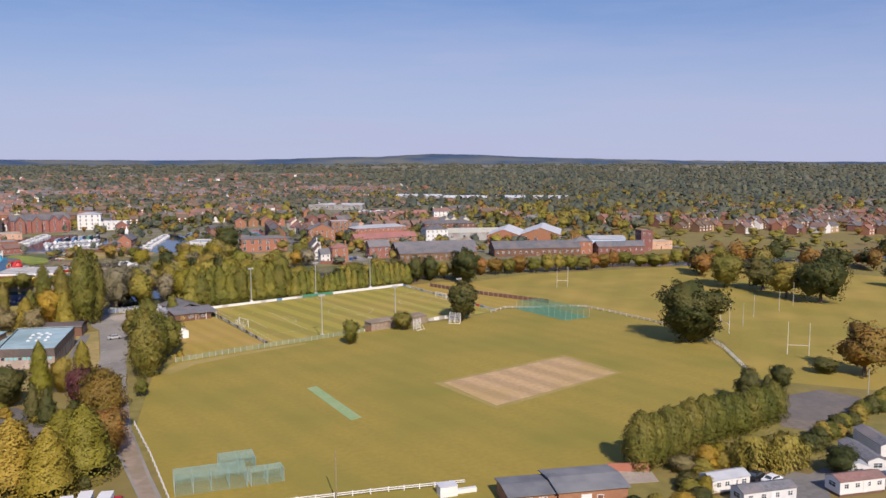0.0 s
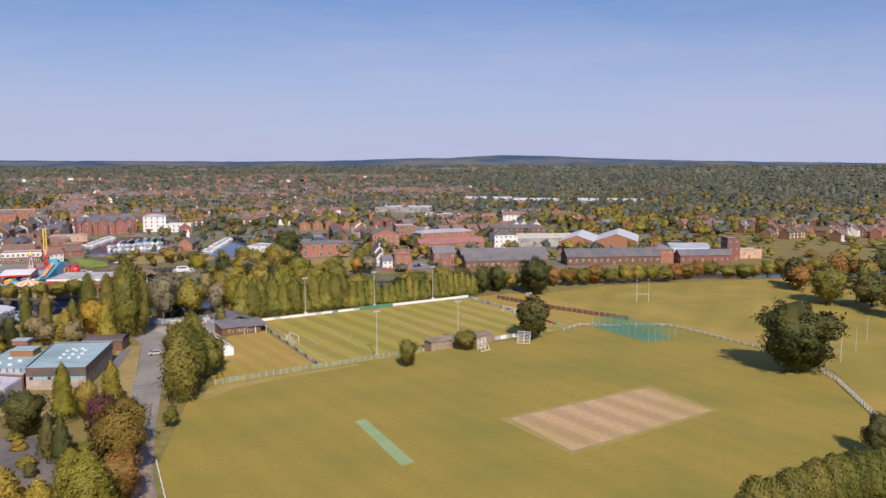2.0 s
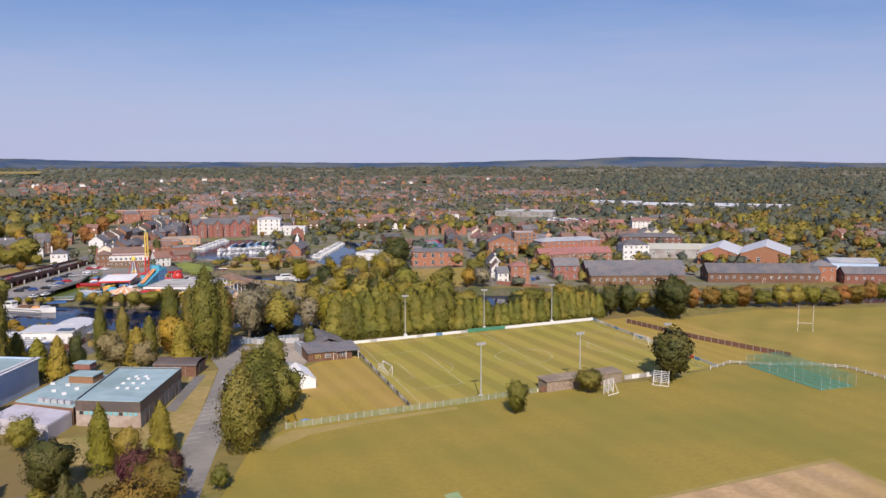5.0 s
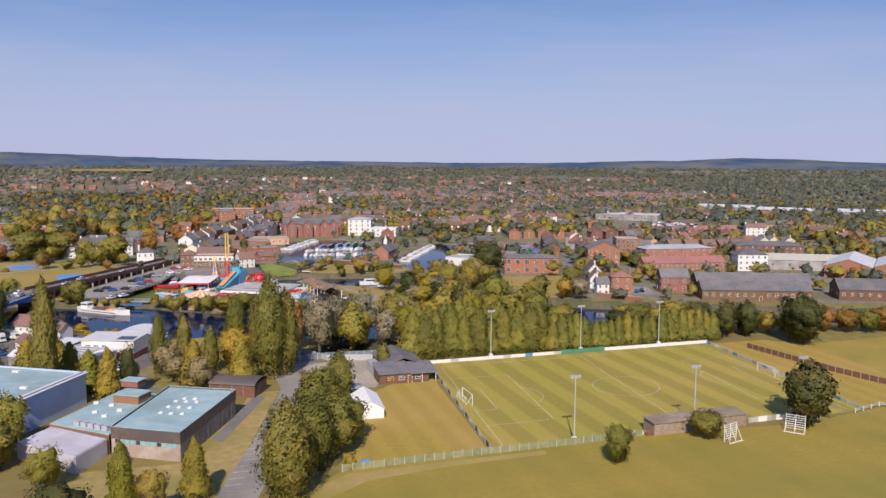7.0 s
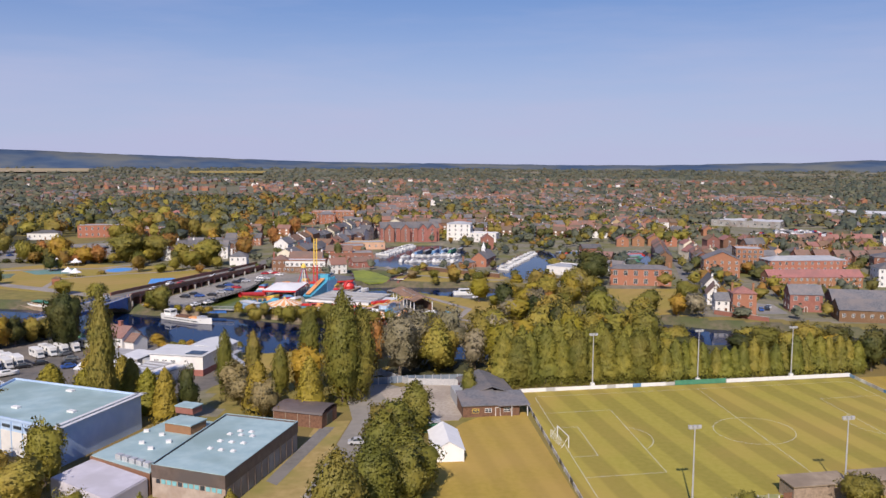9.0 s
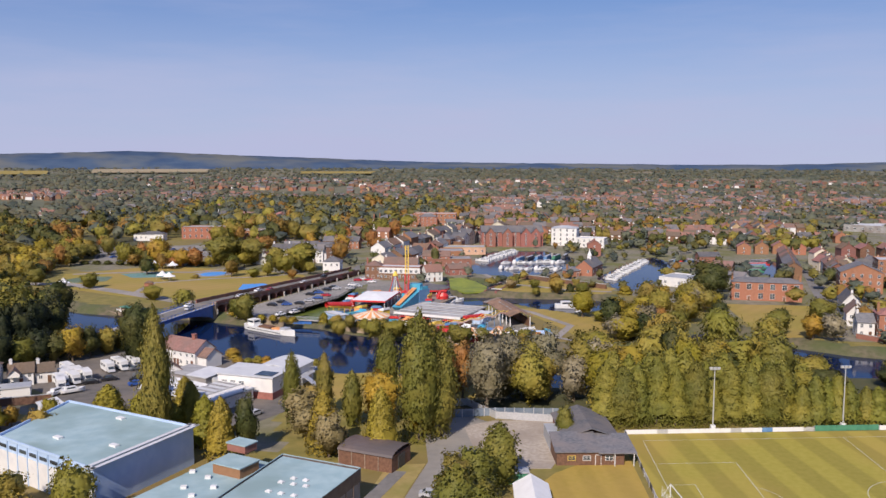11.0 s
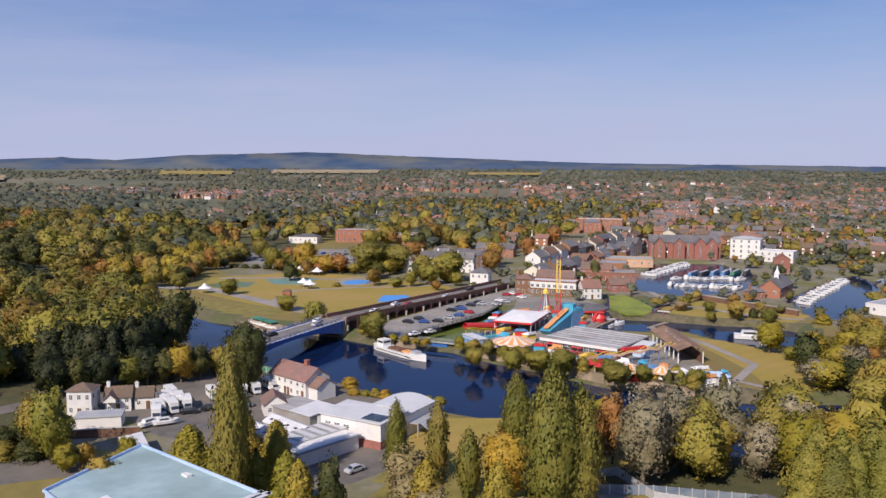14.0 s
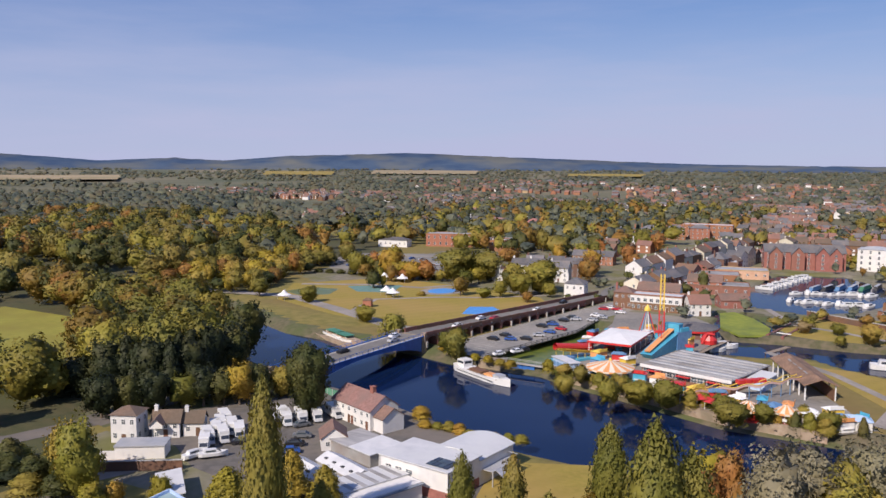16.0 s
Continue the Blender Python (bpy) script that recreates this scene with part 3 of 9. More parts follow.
flat("club_lawn", [(-11, 149), (18.6, 157), (9.6, 222), (-4, 205), (-12, 186)], 0.03, TRAIN_TURF, "small dry lawn behind the goal", "grass")
flat("square_margin", [(48.5, 95.8), (97, 108), (100.2, 83.5), (53, 68.8)], 0.045, WORN_EDGE, "thin worn grass round the cricket square", "grass")
flat("tree_car_park", [(-57, 119), (-51, 118), (-45, 103), (-42, 94), (-44, 87), (-60, 86), (-68, 100), (-65, 118)], 0.04, YARD, "dark tarmac car park among the trees", "car park")
flat("worn_edge", [(-17, 138), (-10, 146.5), (10, 152), (30, 157), (30, 155), (10, 149.5), (-6, 143), (-14, 134)], 0.05, WORN_EDGE, "bare worn strip along the fence", "grass")
flat("cricket_square", [(51, 95), (96, 106), (98.5, 84), (54, 71)], 0.06, WORN, "worn sandy cricket square", "cricket square")
flat("practice_wicket", [(16.6, 105), (19.4, 106), (21.6, 76), (18.6, 75)], 0.07, ASTRO, "pale green artificial practice wicket", "wicket")
flat("verge", [(-32.5, 126), (-62, 138), (-62, 150), (-43, 154), (-37, 186), (-37, 203), (-29.8, 205), (-30.8, 169)], 0.02, DRY, "dry tan grass verge beside the sports hall", "grass")
flat("riverside_lawn", [(-78, 264), (-60, 272), (-22, 266), (-30, 245), (-50, 236), (-73, 244)], 0.07, LAWN, "riverside lawn beside the boat club", "grass")
flat("driveway", [(-29, 30), (-24, 30), (-26, 60), (-27.2, 90), (-26, 123), (-24, 155), (-21, 185), (-19, 202), (-20, 233), (-34, 244), (-38, 240), (-29.5, 206), (-30.5, 169), (-32.5, 140), (-32, 126), (-31, 95), (-31, 74), (-29, 50)], 0.05, ASPHALT, "grey tarmac drive and parking", "driveway")
flat("lower_drive", [(-28.6, 30), (-25.0, 30), (-26.6, 60), (-27.6, 90), (-26.6, 108), (-29.8, 108), (-30.6, 92), (-30.2, 74), (-28.6, 50)], 0.08, PINK_PATH, "worn pinkish-brown track below the car park", "driveway")
flat("club_yard", [(-26, 229.5), (-20, 235), (-4, 238.5), (-1, 224), (-5, 207), (-15, 205), (-20.5, 212)], 0.07, GRAVEL, "dusty pale gravel yard beside the clubhouse", "yard")

# ---- trees ----
rng = np.random.default_rng(7)


def leaf_quads(c, n, size, rg, aspect=1.0, droop=0.0, jitter=0.38):
    """Leaf sprays: small four-cornered blades at c, facing roughly along n."""
    k = len(c)
    n = n + rg.normal(0, jitter, (k, 3))
    n /= np.linalg.norm(n, axis=1, keepdims=True) + 1e-9
    up = np.tile((0.0, 0.0, 1.0), (k, 1)) if droop else rg.normal(0, 1, (k, 3))
    u = np.cross(n, up)
    u /= np.linalg.norm(u, axis=1, keepdims=True) + 1e-9
    w = np.cross(n, u)
    s = size * rg.uniform(0.6, 1.35, (k, 1))
    a, b = u * s * 0.5, w * s * 0.5 * aspect
    bend = n * s * 0.12
    return np.stack([c - a - bend, c + a - b * 0.3 - bend, c + b], 1).reshape(-1, 3)


def leaf_normals(n, rg, loose=0.22):
    """The way the leaf sprays face for the light: along the crown's skin, a little uneven."""
    m = n + rg.normal(0, loose, n.shape)
    m /= np.linalg.norm(m, axis=1, keepdims=True) + 1e-9
    return np.repeat(m, 3, axis=0)


LATHED = {   # height (0 to 1) to radius (0 to 1)
    "poplar": lambda z: np.clip(1 - z ** 4.5, 0, 1) ** 0.8 * (0.6 + 0.4 * np.clip(z / 0.3, 0, 1)) * 0.9,
    "conifer": lambda z: np.clip(1 - z ** 1.45, 0, 1) ** 0.85,
    "spire": lambda z: np.clip(1 - z ** 2.3, 0, 1) ** 0.8 * (0.92 + 0.08 * np.sin(z * 9)),
    "column": lambda z: np.clip(1 - z ** 3.2, 0, 1) ** 0.6 * (0.86 + 0.14 * np.sin(z * 3)),
    "shrub": lambda z: np.clip(1 - (z * 0.98) ** 2.2, 0, 1) ** 0.55,
}
LOBES = {"round": (44, 0.30, 0.40), "oak": (64, 0.27, 0.44), "airy": (54, 0.24, 0.50), "poplar": (90, 0.26, 0.42), "conifer": (90, 0.26, 0.40), "column": (70, 0.30, 0.34), "spire": (110, 0.24, 0.36), "shrub": (30, 0.32, 0.38)}


def crown_skin(shape, d, lobes, width, depth, seed):
    """Points of a crown's uneven skin along directions d, and the way the skin faces there."""
    H, R = 14.0, 5.0
    dots = d @ lobes.T
    k = dots.argmax(1)
    bump = np.exp(-((1 - dots.max(1)) / (width * width * 0.5)))
    f = 1 - depth + depth * bump
    wob = 1.04 + 0.15 * np.sin(2 * np.arctan2(d[:, 1], d[:, 0]) + seed) + 0.10 * np.sin(5 * d[:, 2] + seed * 2)
    if shape in LATHED:
        z = np.arccos(np.clip(-d[:, 2], -1, 1)) / math.pi
        r = LATHED[shape](z) * R * f
        a = np.arctan2(d[:, 1], d[:, 0])
        p = np.stack([r * np.cos(a), r * np.sin(a), z * H * 0.99 + 0.25 * H * (f - 1) * (1 if shape == "conifer" else 0.2)], 1)
        slope = (LATHED[shape](np.clip(z - 0.04, 0, 1)) - LATHED[shape](np.clip(z + 0.04, 0, 1))) * R / (0.08 * H)
        n = np.stack([np.cos(a), np.sin(a), np.clip(slope, -0.5, 2.5)], 1)
    else:
        f = f * wob
        p = d * f[:, None] * np.array((R, R, H * 0.46))
        p[:, 2] += H * 0.54
        n = d * np.array((1, 1, 0.8))
    n = n + 1.1 * (d - lobes[k] * 0.93)
    return p, n / (np.linalg.norm(n, axis=1, keepdims=True) + 1e-9)


def ball_dirs(k, rg):
    d = rg.normal(0, 1, (k, 3))
    return d / np.linalg.norm(d, axis=1, keepdims=True)


def core_tris(shape, lobes, width, depth, seed, nu, nv, shrink=0.84):
    """The shaded inside of a crown: a lumpy closed form a little under the leaves."""
    u, v = np.meshgrid(np.arange(nu) * math.tau / nu, -1 + (np.arange(nv + 1) + 0.0) * 2 / nv)
    s = np.sqrt(np.clip(1 - v ** 2, 0, 1))
    d = np.stack([s * np.cos(u), s * np.sin(u), v], -1).reshape(-1, 3)
    d[:, :2] += 1e-6
    p, nn = crown_skin(shape, d, lobes, width, depth, seed)
    c = np.array((0, 0, 7.4))
    p = (p - c) * np.array((shrink, shrink, 0.94)) + c
    out = []
    for j in range(nv):
        for i in range(nu):
            a, b, e, g = j * nu + i, j * nu + (i + 1) % nu, (j + 1) * nu + (i + 1) % nu, (j + 1) * nu + i
            if j > 0:
                out += [a, b, e]
            if j < nv - 1:
                out += [a, e, g]
    return p[out], nn[out]


def crown_cloud(shape, seed, leaves, leaf):
    """Leaf blades of a crown that stands 14 m high and 5 m in radius."""
    rg = np.random.default_rng(seed)
    H, R = 14.0, 5.0
    if shape == "weeping":
        k = 46
        a, q = rg.uniform(0, math.tau, k), R * rg.uniform(0.2, 0.95, k)
        c = np.stack([q * np.cos(a), q * np.sin(a), H * (0.95 - 0.28 * (q / R) ** 2) - rg.uniform(0, 2, k)], 1)
        per = leaves // k
        t = rg.uniform(0, 1, (k, per))
        ln = H * rg.uniform(0.5, 0.85, (k, 1))
        p = np.stack([c[:, None, 0] + rg.normal(0, 0.5, (k, per)), c[:, None, 1] + rg.normal(0, 0.5, (k, per)), np.maximum(c[:, None, 2] - t * ln, 0.5)], -1).reshape(-1, 3)
        n = np.stack([p[:, 0], p[:, 1], 0 * p[:, 0] + 1.5], 1)
        n /= np.linalg.norm(n, axis=1, keepdims=True)
        lobes = ball_dirs(20, rg)
        cv, cn = core_tris("round", lobes, 0.4, 0.3, seed, 9, 6, 0.55)
        return np.concatenate([leaf_quads(p, n, leaf * 0.8, rg, 4.2, 1.0), cv]), np.concatenate([leaf_normals(n, rg), cn])
    k, width, depth = LOBES[shape]
    k = min(k, max(6, leaves // 12))
    lobes = ball_dirs(k, rg)
    if k < 30:
        width *= 1.5
    d = ball_dirs(leaves, rg)
    if shape in LATHED:      # spread evenly up the height
        z = rg.uniform(0, 1, leaves) ** 0.85
        cz = -np.cos(z * math.pi)
        a = rg.uniform(0, math.tau, leaves)
        d = np.stack([np.sqrt(1 - cz ** 2) * np.cos(a), np.sqrt(1 - cz ** 2) * np.sin(a), cz], 1)
    p, n = crown_skin(shape, d, lobes, width, depth, seed)
    c = np.array((0, 0, 7.4))
    loose = {"airy": 0.11, "poplar": 0.10}.get(shape) or np.where(rg.random((leaves, 1)) < 0.3, 0.10, 0.04)
    p = (p - c) * (1 + rg.normal(-0.02, loose, (leaves, 1)) * np.array((1, 1, 0.6))) + c
    nu, nv = (14, 10) if leaves > 1000 else (9, 6) if leaves > 300 else (6, 4) if leaves > 100 else (5, 4)
    cv, cn = core_tris(shape, lobes, width, depth, seed, nu, nv, 0.84 if leaves > 100 else 0.97)
    return np.concatenate([leaf_quads(p, n, leaf, rg, 1.25), cv]), np.concatenate([leaf_normals(n, rg), cn])


def cloud_mesh(name, v, n, mat, tint=None):
    """A crown's triangles as a mesh, with the normals of its skin, and a tone for each tree where it holds many."""
    me = bpy.data.meshes.new(name)
    k = len(v) // 3
    me.vertices.add(3 * k)
    me.vertices.foreach_set("co", np.ascontiguousarray(v, dtype=np.float32).ravel())
    me.loops.add(3 * k)
    me.loops.foreach_set("vertex_index", np.arange(3 * k, dtype=np.int32))
    me.polygons.add(k)
    me.polygons.foreach_set("loop_start", np.arange(0, 3 * k, 3, dtype=np.int32))
    me.materials.append(mat)
    if tint is not None:
        me.attributes.new("tint", "FLOAT", "POINT").data.foreach_set("value", np.ascontiguousarray(tint, dtype=np.float32))
    me.update()
    me.validate()
    me.normals_split_custom_set(np.ascontiguousarray(n, dtype=np.float32))
    return me


def trunk_mesh(shape, seed):
    rg = random.Random(seed)
    mb = MB()
    top = {"poplar": 12.5, "conifer": 12.0, "spire": 11.5}.get(shape, 8.0)
    pts = [(0, 0, -0.2)]
    for i in range(1, 5):
        pts.append((rg.uniform(-0.25, 0.25) * i / 2, rg.uniform(-0.25, 0.25) * i / 2, top * i / 4))
    for i in range(4):
        mb.tube(pts[i], pts[i + 1], 0.42 * (1 - i / 4.6), 0.42 * (1 - (i + 1) / 4.6), 7)
    if shape not in ("conifer", "shrub", "spire"):
        for i in range(9):
            a, z = rg.uniform(0, math.tau), rg.uniform(2.6, top * 0.85)
            l = (1.4 if shape == "poplar" else 3.0) * rg.uniform(0.7, 1.2)
            mb.tube((0, 0, z), (l * math.cos(a), l * math.sin(a), z + l * (1.6 if shape == "poplar" else 0.8)), 0.15, 0.04, 5)
    return mb.mesh("trunk", BARK)


KINDS = {"green": ("round", F_GREEN), "olive": ("round", F_OLIVE), "gold": ("round", F_GOLD), "rust": ("round", F_RUST), "dark": ("round", F_DARK), "tan": ("airy", F_TAN), "grey": ("airy", F_GREY),
         "purple": ("round", F_PURPLE), "oak": ("oak", F_DARK), "poplar": ("poplar", F_GREEN), "ovate": ("poplar", F_GREEN), "gpoplar": ("poplar", F_GREEN), "conifer": ("spire", F_CONIFER), "bconifer": ("spire", F_CGOLD), "cg": ("spire", F_CGOLD), "cdark": ("conifer", F_DARK),
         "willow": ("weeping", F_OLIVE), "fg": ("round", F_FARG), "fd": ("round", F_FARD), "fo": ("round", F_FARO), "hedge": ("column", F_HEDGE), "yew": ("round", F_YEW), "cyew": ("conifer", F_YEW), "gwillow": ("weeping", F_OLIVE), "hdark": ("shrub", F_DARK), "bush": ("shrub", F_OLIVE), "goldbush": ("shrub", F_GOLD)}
WORDS = {"bconifer": "bushy olive-gold conifer tree", "yew": "very dark green dense tree", "cyew": "very dark green conifer", "gwillow": "golden weeping willow with hanging branches", "ovate": "tall pointed dull green tree", "green": "broad green leafy tree", "olive": "olive green leafy autumn tree", "gold": "golden yellow-green autumn tree", "rust": "rust brown autumn tree", "dark": "dark green dense tree", "tan": "pale tan feathery tree",
         "grey": "grey-green feathery willow tree", "purple": "small dark purple-leaved tree", "oak": "large dark green spreading oak tree", "poplar": "tall narrow columnar poplar tree", "gpoplar": "narrow columnar green poplar", "conifer": "tall dense green conifer",
         "cg": "bushy golden yellow conifer tree", "cdark": "tall dark green conifer", "willow": "weeping willow with hanging branches", "hedge": "dense green hedge tree", "hdark": "dark green rounded shrub", "bush": "olive green rounded shrub", "goldbush": "golden yellow rounded shrub"}
PROTO, CLOUDS = {}, {}
TINT = random.Random(8)


def proto(kind, var, fine):
    key = (kind, var, fine)
    if key not in PROTO:
        shape, mat = KINDS[kind]
        ck = (shape, var, fine)
        if ck not in CLOUDS:
            CLOUDS[ck] = (crown_cloud(shape, 11 * var + 3, {0: 500, 1: 1600, 2: 4200}[int(fine)] * (2 if shape == "oak" else 1), {0: 1.0, 1: 0.66, 2: 0.43}[int(fine)]), trunk_mesh(shape, var))
        (v, n), tm = CLOUDS[ck]
        PROTO[key] = (cloud_mesh("crown", v, n, mat), tm)
    return PROTO[key]


def tree(kind, x, y, h, r, fine=True, where="", z=0.0, group=""):
    crown, tm = proto(kind, random.randrange(3), fine)
    shape = KINDS[kind][0]
    name = "shrub" if shape == "shrub" else "tree"
    ob = thing(name, label=WORDS[kind] + (" " + where if where else ""), category="shrub" if shape == "shrub" else "tree", group=group)
    s = r / 5.0
    ob.matrix_basis = Matrix.LocRotScale((x, y, z), Euler((0, 0, random.uniform(0, math.tau))), (s, s * random.uniform(0.9, 1.1), h / 14.0))
    part("trunk", tm, None, ob)
    part("crown", crown, None, ob)
    return ob


def grove(name, rows, label, leaves=150, leaf=2.0, soft=0.0, tone=0.22):
    """Far trees past counting, one mesh for each leaf tone. Rows of kind, x, y, z, h, r."""
    base = {}
    for sh in set(KINDS[k][0] for k, *_ in rows):
        base[sh] = [crown_cloud(sh, 50 + i, leaves, leaf) for i in range(4)]
    by = {}
    for k, x, y, z, h, r in rows:
        sh, mat = KINDS[k]
        v, n = base[sh][random.randrange(4)]
        a, s = random.uniform(0, math.tau), r / 5.0
        c, sn = math.cos(a) * s, math.sin(a) * s
        w = np.stack([v[:, 0] * c - v[:, 1] * sn + x, v[:, 0] * sn + v[:, 1] * c + y, v[:, 2] * h / 14.0 + z], 1)
        n = n * (1 - soft) + np.array((0, 0, soft))
        m = np.stack([n[:, 0] * c - n[:, 1] * sn, n[:, 0] * sn + n[:, 1] * c, n[:, 2] * s * s * 14.0 / h], 1)
        m /= np.linalg.norm(m, axis=1, keepdims=True) + 1e-9
        by.setdefault(mat, []).append((w, m, np.full(len(w), TINT.uniform(-tone, tone * 0.85))))
    for mat, vs in by.items():
        ob = new(name, cloud_mesh(name, *(np.concatenate([q[i] for q in vs]) for i in (0, 1)), mat, np.concatenate([q[2] for q in vs])))
        tagged(ob, label, "trees", kind="stuff")


# trees by kind: x, y, height, crown radius
NEAR_TREES = {
    "cg": ((-52, 208, 13, 4.8), (-46, 128, 14, 3.4), (-36, 136, 11.5, 3.4), (-41, 84, 8, 4.4), (-40, 209, 14, 4.6), (-37, 64, 14, 6.5), (-49, 61, 14, 6.3), (-43, 56, 13, 5.6), (-56, 70, 12, 5)),
    "rust": ((-33, 86, 15.5, 5.4), (-32, 103, 12, 4.4), (-33, 73, 11, 4.6), (-30, 252, 15, 3.6), (-33, 246, 14, 3.4), (158, 53, 15, 7.7)),
    "purple": ((-37, 112, 11, 3.3), (-31.5, 119, 7, 2.6)),
    "dark": ((-53, 119, 11, 4.7), (-67, 203, 13, 2.6), (112, 261, 13, 4.5), (121, 264, 13, 4.5), (150, 59, 5, 3.4), (127, 53, 7, 3.2), (-130, 268, 20, 6.6), (48, 363, 10, 3.9), (240, 139, 20, 9.5), (244, 174, 15, 9)),
    "cdark": ((-47, 105, 9.5, 2.5), (-44, 101, 9, 3.0), (-64, 112, 11, 3.2)),
    "gold": ((-45, 228, 13, 4.4), (-127, 210, 5, 2), (-120, 214, 6, 2.2), (-34, 222, 15, 4.8), (-35, 259, 12, 5.5), (37, 366, 12, 4.4), (10, 362, 10, 4.4)),
    "ovate": ((-20, 135, 18.5, 6.0), (-17, 150, 15, 5.6), (-18, 172, 13, 4.9), (-13, 166, 12, 4.8), (-14, 197, 12, 5)),
    "olive": ((-143, 213, 13, 4.6), (-77, 152, 10, 5), (-86, 158, 9, 4.4), (-96, 168, 8, 4), (-41, 127, 10, 2.6), (-79, 163, 13, 4.0), (-64, 142, 8, 3.6), (237, 154, 16, 8), (-109, 196, 10, 3), (23, 306, 12, 6.5), (-134, 208, 16, 5.0), (3, 281, 14, 6.5), (-70, 313, 8, 3.4), (-26, 326, 4, 2.2), (-18, 322, 4, 2.1), (-84, 318, 6, 3.5), (-64, 318, 7, 4)),
    "green": ((85, 371, 11, 5), (-23, 115, 5, 2.0), (-12, 157, 12, 4.6), (-11, 164, 11, 4.4), (-20, 182, 11, 4.0), (-17, 187, 11, 4.2), (-14.5, 176, 10, 3.8), (43, 149, 8.5, 2.8), (66, 162, 7, 3.5), (236, 188, 17, 9.0), (-3, 224, 8, 2.4), (-3, 419, 7, 3.6), (-57, 319, 8, 3.8), (-40, 311, 7, 4.3), (-127, 338, 11, 4.4), (-133, 343, 8, 3.6)),
    "tan": ((-62, 222, 10, 5.0), (-50, 205, 10, 4.8), (-58, 214, 8, 3.6)),
    "poplar": ((-34, 219, 28, 6.0), (-30, 222, 24, 5.0), (-88, 205, 29.6, 4.6), (-65, 224, 17, 3.0), (-60, 232, 15, 3.0), (-51, 225, 13, 3.0), (-47, 241, 20, 3.6), (-41, 244, 19, 3.8)),
    "grey": ((-20, 252, 19, 8.2), (-10, 264, 17, 7.4), (-22, 240, 20, 6), (4, 276, 13, 6.0), (-2, 254, 14, 5)),
    "bconifer": ((-107, 217, 9, 5.4), (-95, 212, 10, 5.6), (-89, 213, 7, 4.6), (-92, 225, 9.5, 4.4), (-78, 207, 11, 4.2), (-102, 228, 9.5, 4.6), (-91, 211, 12, 4.2), (-71, 200, 13, 4.2), (-86, 216, 11, 4)),
    "oak": ((93, 170, 15, 6.6), (143, 105, 21, 10.4), (134, 252, 17, 8.0)),
    "gwillow": ((79, 14.5, 7.5, 4.6), (86, 13, 7.5, 4.8)),
    "willow": ((25, 320, 13, 7.5), (43, 326, 13, 7.5), (60, 334, 10, 6)),
}
for kind_, rows in NEAR_TREES.items():
    for x, y, h, r in rows:
        tree(kind_, x, y, h, r, 2 if (y < 152 and x < 130 and r > 2.5) or h > 16 and y < 300 else 1)
# the conifer screen behind the football pitch
for i in range(11):
    tree(("conifer", "hedge", "conifer", "conifer")[i % 4], 5 + i * 4.1 + random.uniform(-0.7, 0.7), 237 + i * 1.0 + random.uniform(-0.9, 0.9), random.uniform(13.2, 17.6) - i * 0.18, random.uniform(4.3, 5.6), 2, where="in the screen behind the pitch", group="conifer screen")
for i in range(10):
    tree("conifer", 7.4 + i * 4.2 + random.uniform(-0.8, 0.8), 241 + i * 1.0 + random.uniform(-0.9, 0.9), random.uniform(14.5, 18) - i * 0.2, random.uniform(4.6, 5.8), where="in the screen behind the pitch", group="conifer screen")
for i in range(21):
    tree("conifer", 49.5 + i * 2.9 + random.uniform(-0.6, 0.6), 244.6 + i * 0.76 + random.uniform(-0.8, 0.8), random.uniform(8.8, 12.2), random.uniform(3.0, 3.9), where="in the low screen behind the pitch", group="low screen")
# the tall hedge beside the holiday park
for i in range(13):
    tree("hedge", 60 + i * 3.9, 24 + i * 1.0 + random.uniform(-0.5, 0.5), random.uniform(9.6, 12.2) - i * 0.14, random.uniform(3.6, 4.4), 2, where="in a tall clipped row", group="tall hedge")
for x_, y_, k_, h_, r_ in ((66, 19, "tan", 3.5, 3), (69, 17, "bush", 3, 2.6), (72, 19, "goldbush", 4.5, 3), (76, 20, "goldbush", 4, 3), (75, 18, "bush", 3, 2.4), (62, 13, "hdark", 3, 2.6), (63, 9, "goldbush", 3.5, 2.4), (60, 10, "bush", 3, 2.6), (59, 6, "hdark", 3, 3), (55, 6, "goldbush", 3, 3), (51, 8, "bush", 2.5, 2.4), (47, 9, "hdark", 2.5, 2.4), (92, 5, "dark", 6, 3.4), (110, 47, "dark", 9, 3.4), (113, 44, "cdark", 8, 3)):
    tree(k_, x_, y_, h_, r_, 2, where="by the holiday park")
for i in range(17):
    tree(random.choice(("bush", "hdark", "bush", "hedge")), 96 + i * 2.9, 17 + i * 1.05 + random.uniform(-1.2, 1.2), random.uniform(2.6, 4.4), random.uniform(2.2, 3.2), where="in the holiday park hedge")
# low trees along the river bank
for i in range(26):
    x = 116 + i * 7.2
    tree(random.choice(("olive", "olive", "green", "rust", "green")), x, 268 + 10 * math.sin(i * 0.5) * 0.2 - max(0, (x - 180)) * 0.09 + random.uniform(-2, 4), random.uniform(7, 11), random.uniform(4, 5.6), where="on the river bank")
# woodland between the screen and the river
random.seed(12)
rows = []
for i in range(64):
    x = random.uniform(-18, 112)
    y = random.uniform(246, 262) + max(0, min(30, (x + 10) * 0.33))
    if wet(x, y, 1.0) or 52 < x < 92 and random.random() < 0.55:
        continue
    rows.append((random.choice(("olive", "olive", "green", "olive", "gold", "dark", "willow")), x, y, 0, random.uniform(11, 18) * (1 if x < 50 else 0.55), random.uniform(4.4, 6.5)))
for k, x, y, _, h, r in rows[:22]:
    tree(k, x, y, h, r, where="in the riverside wood")
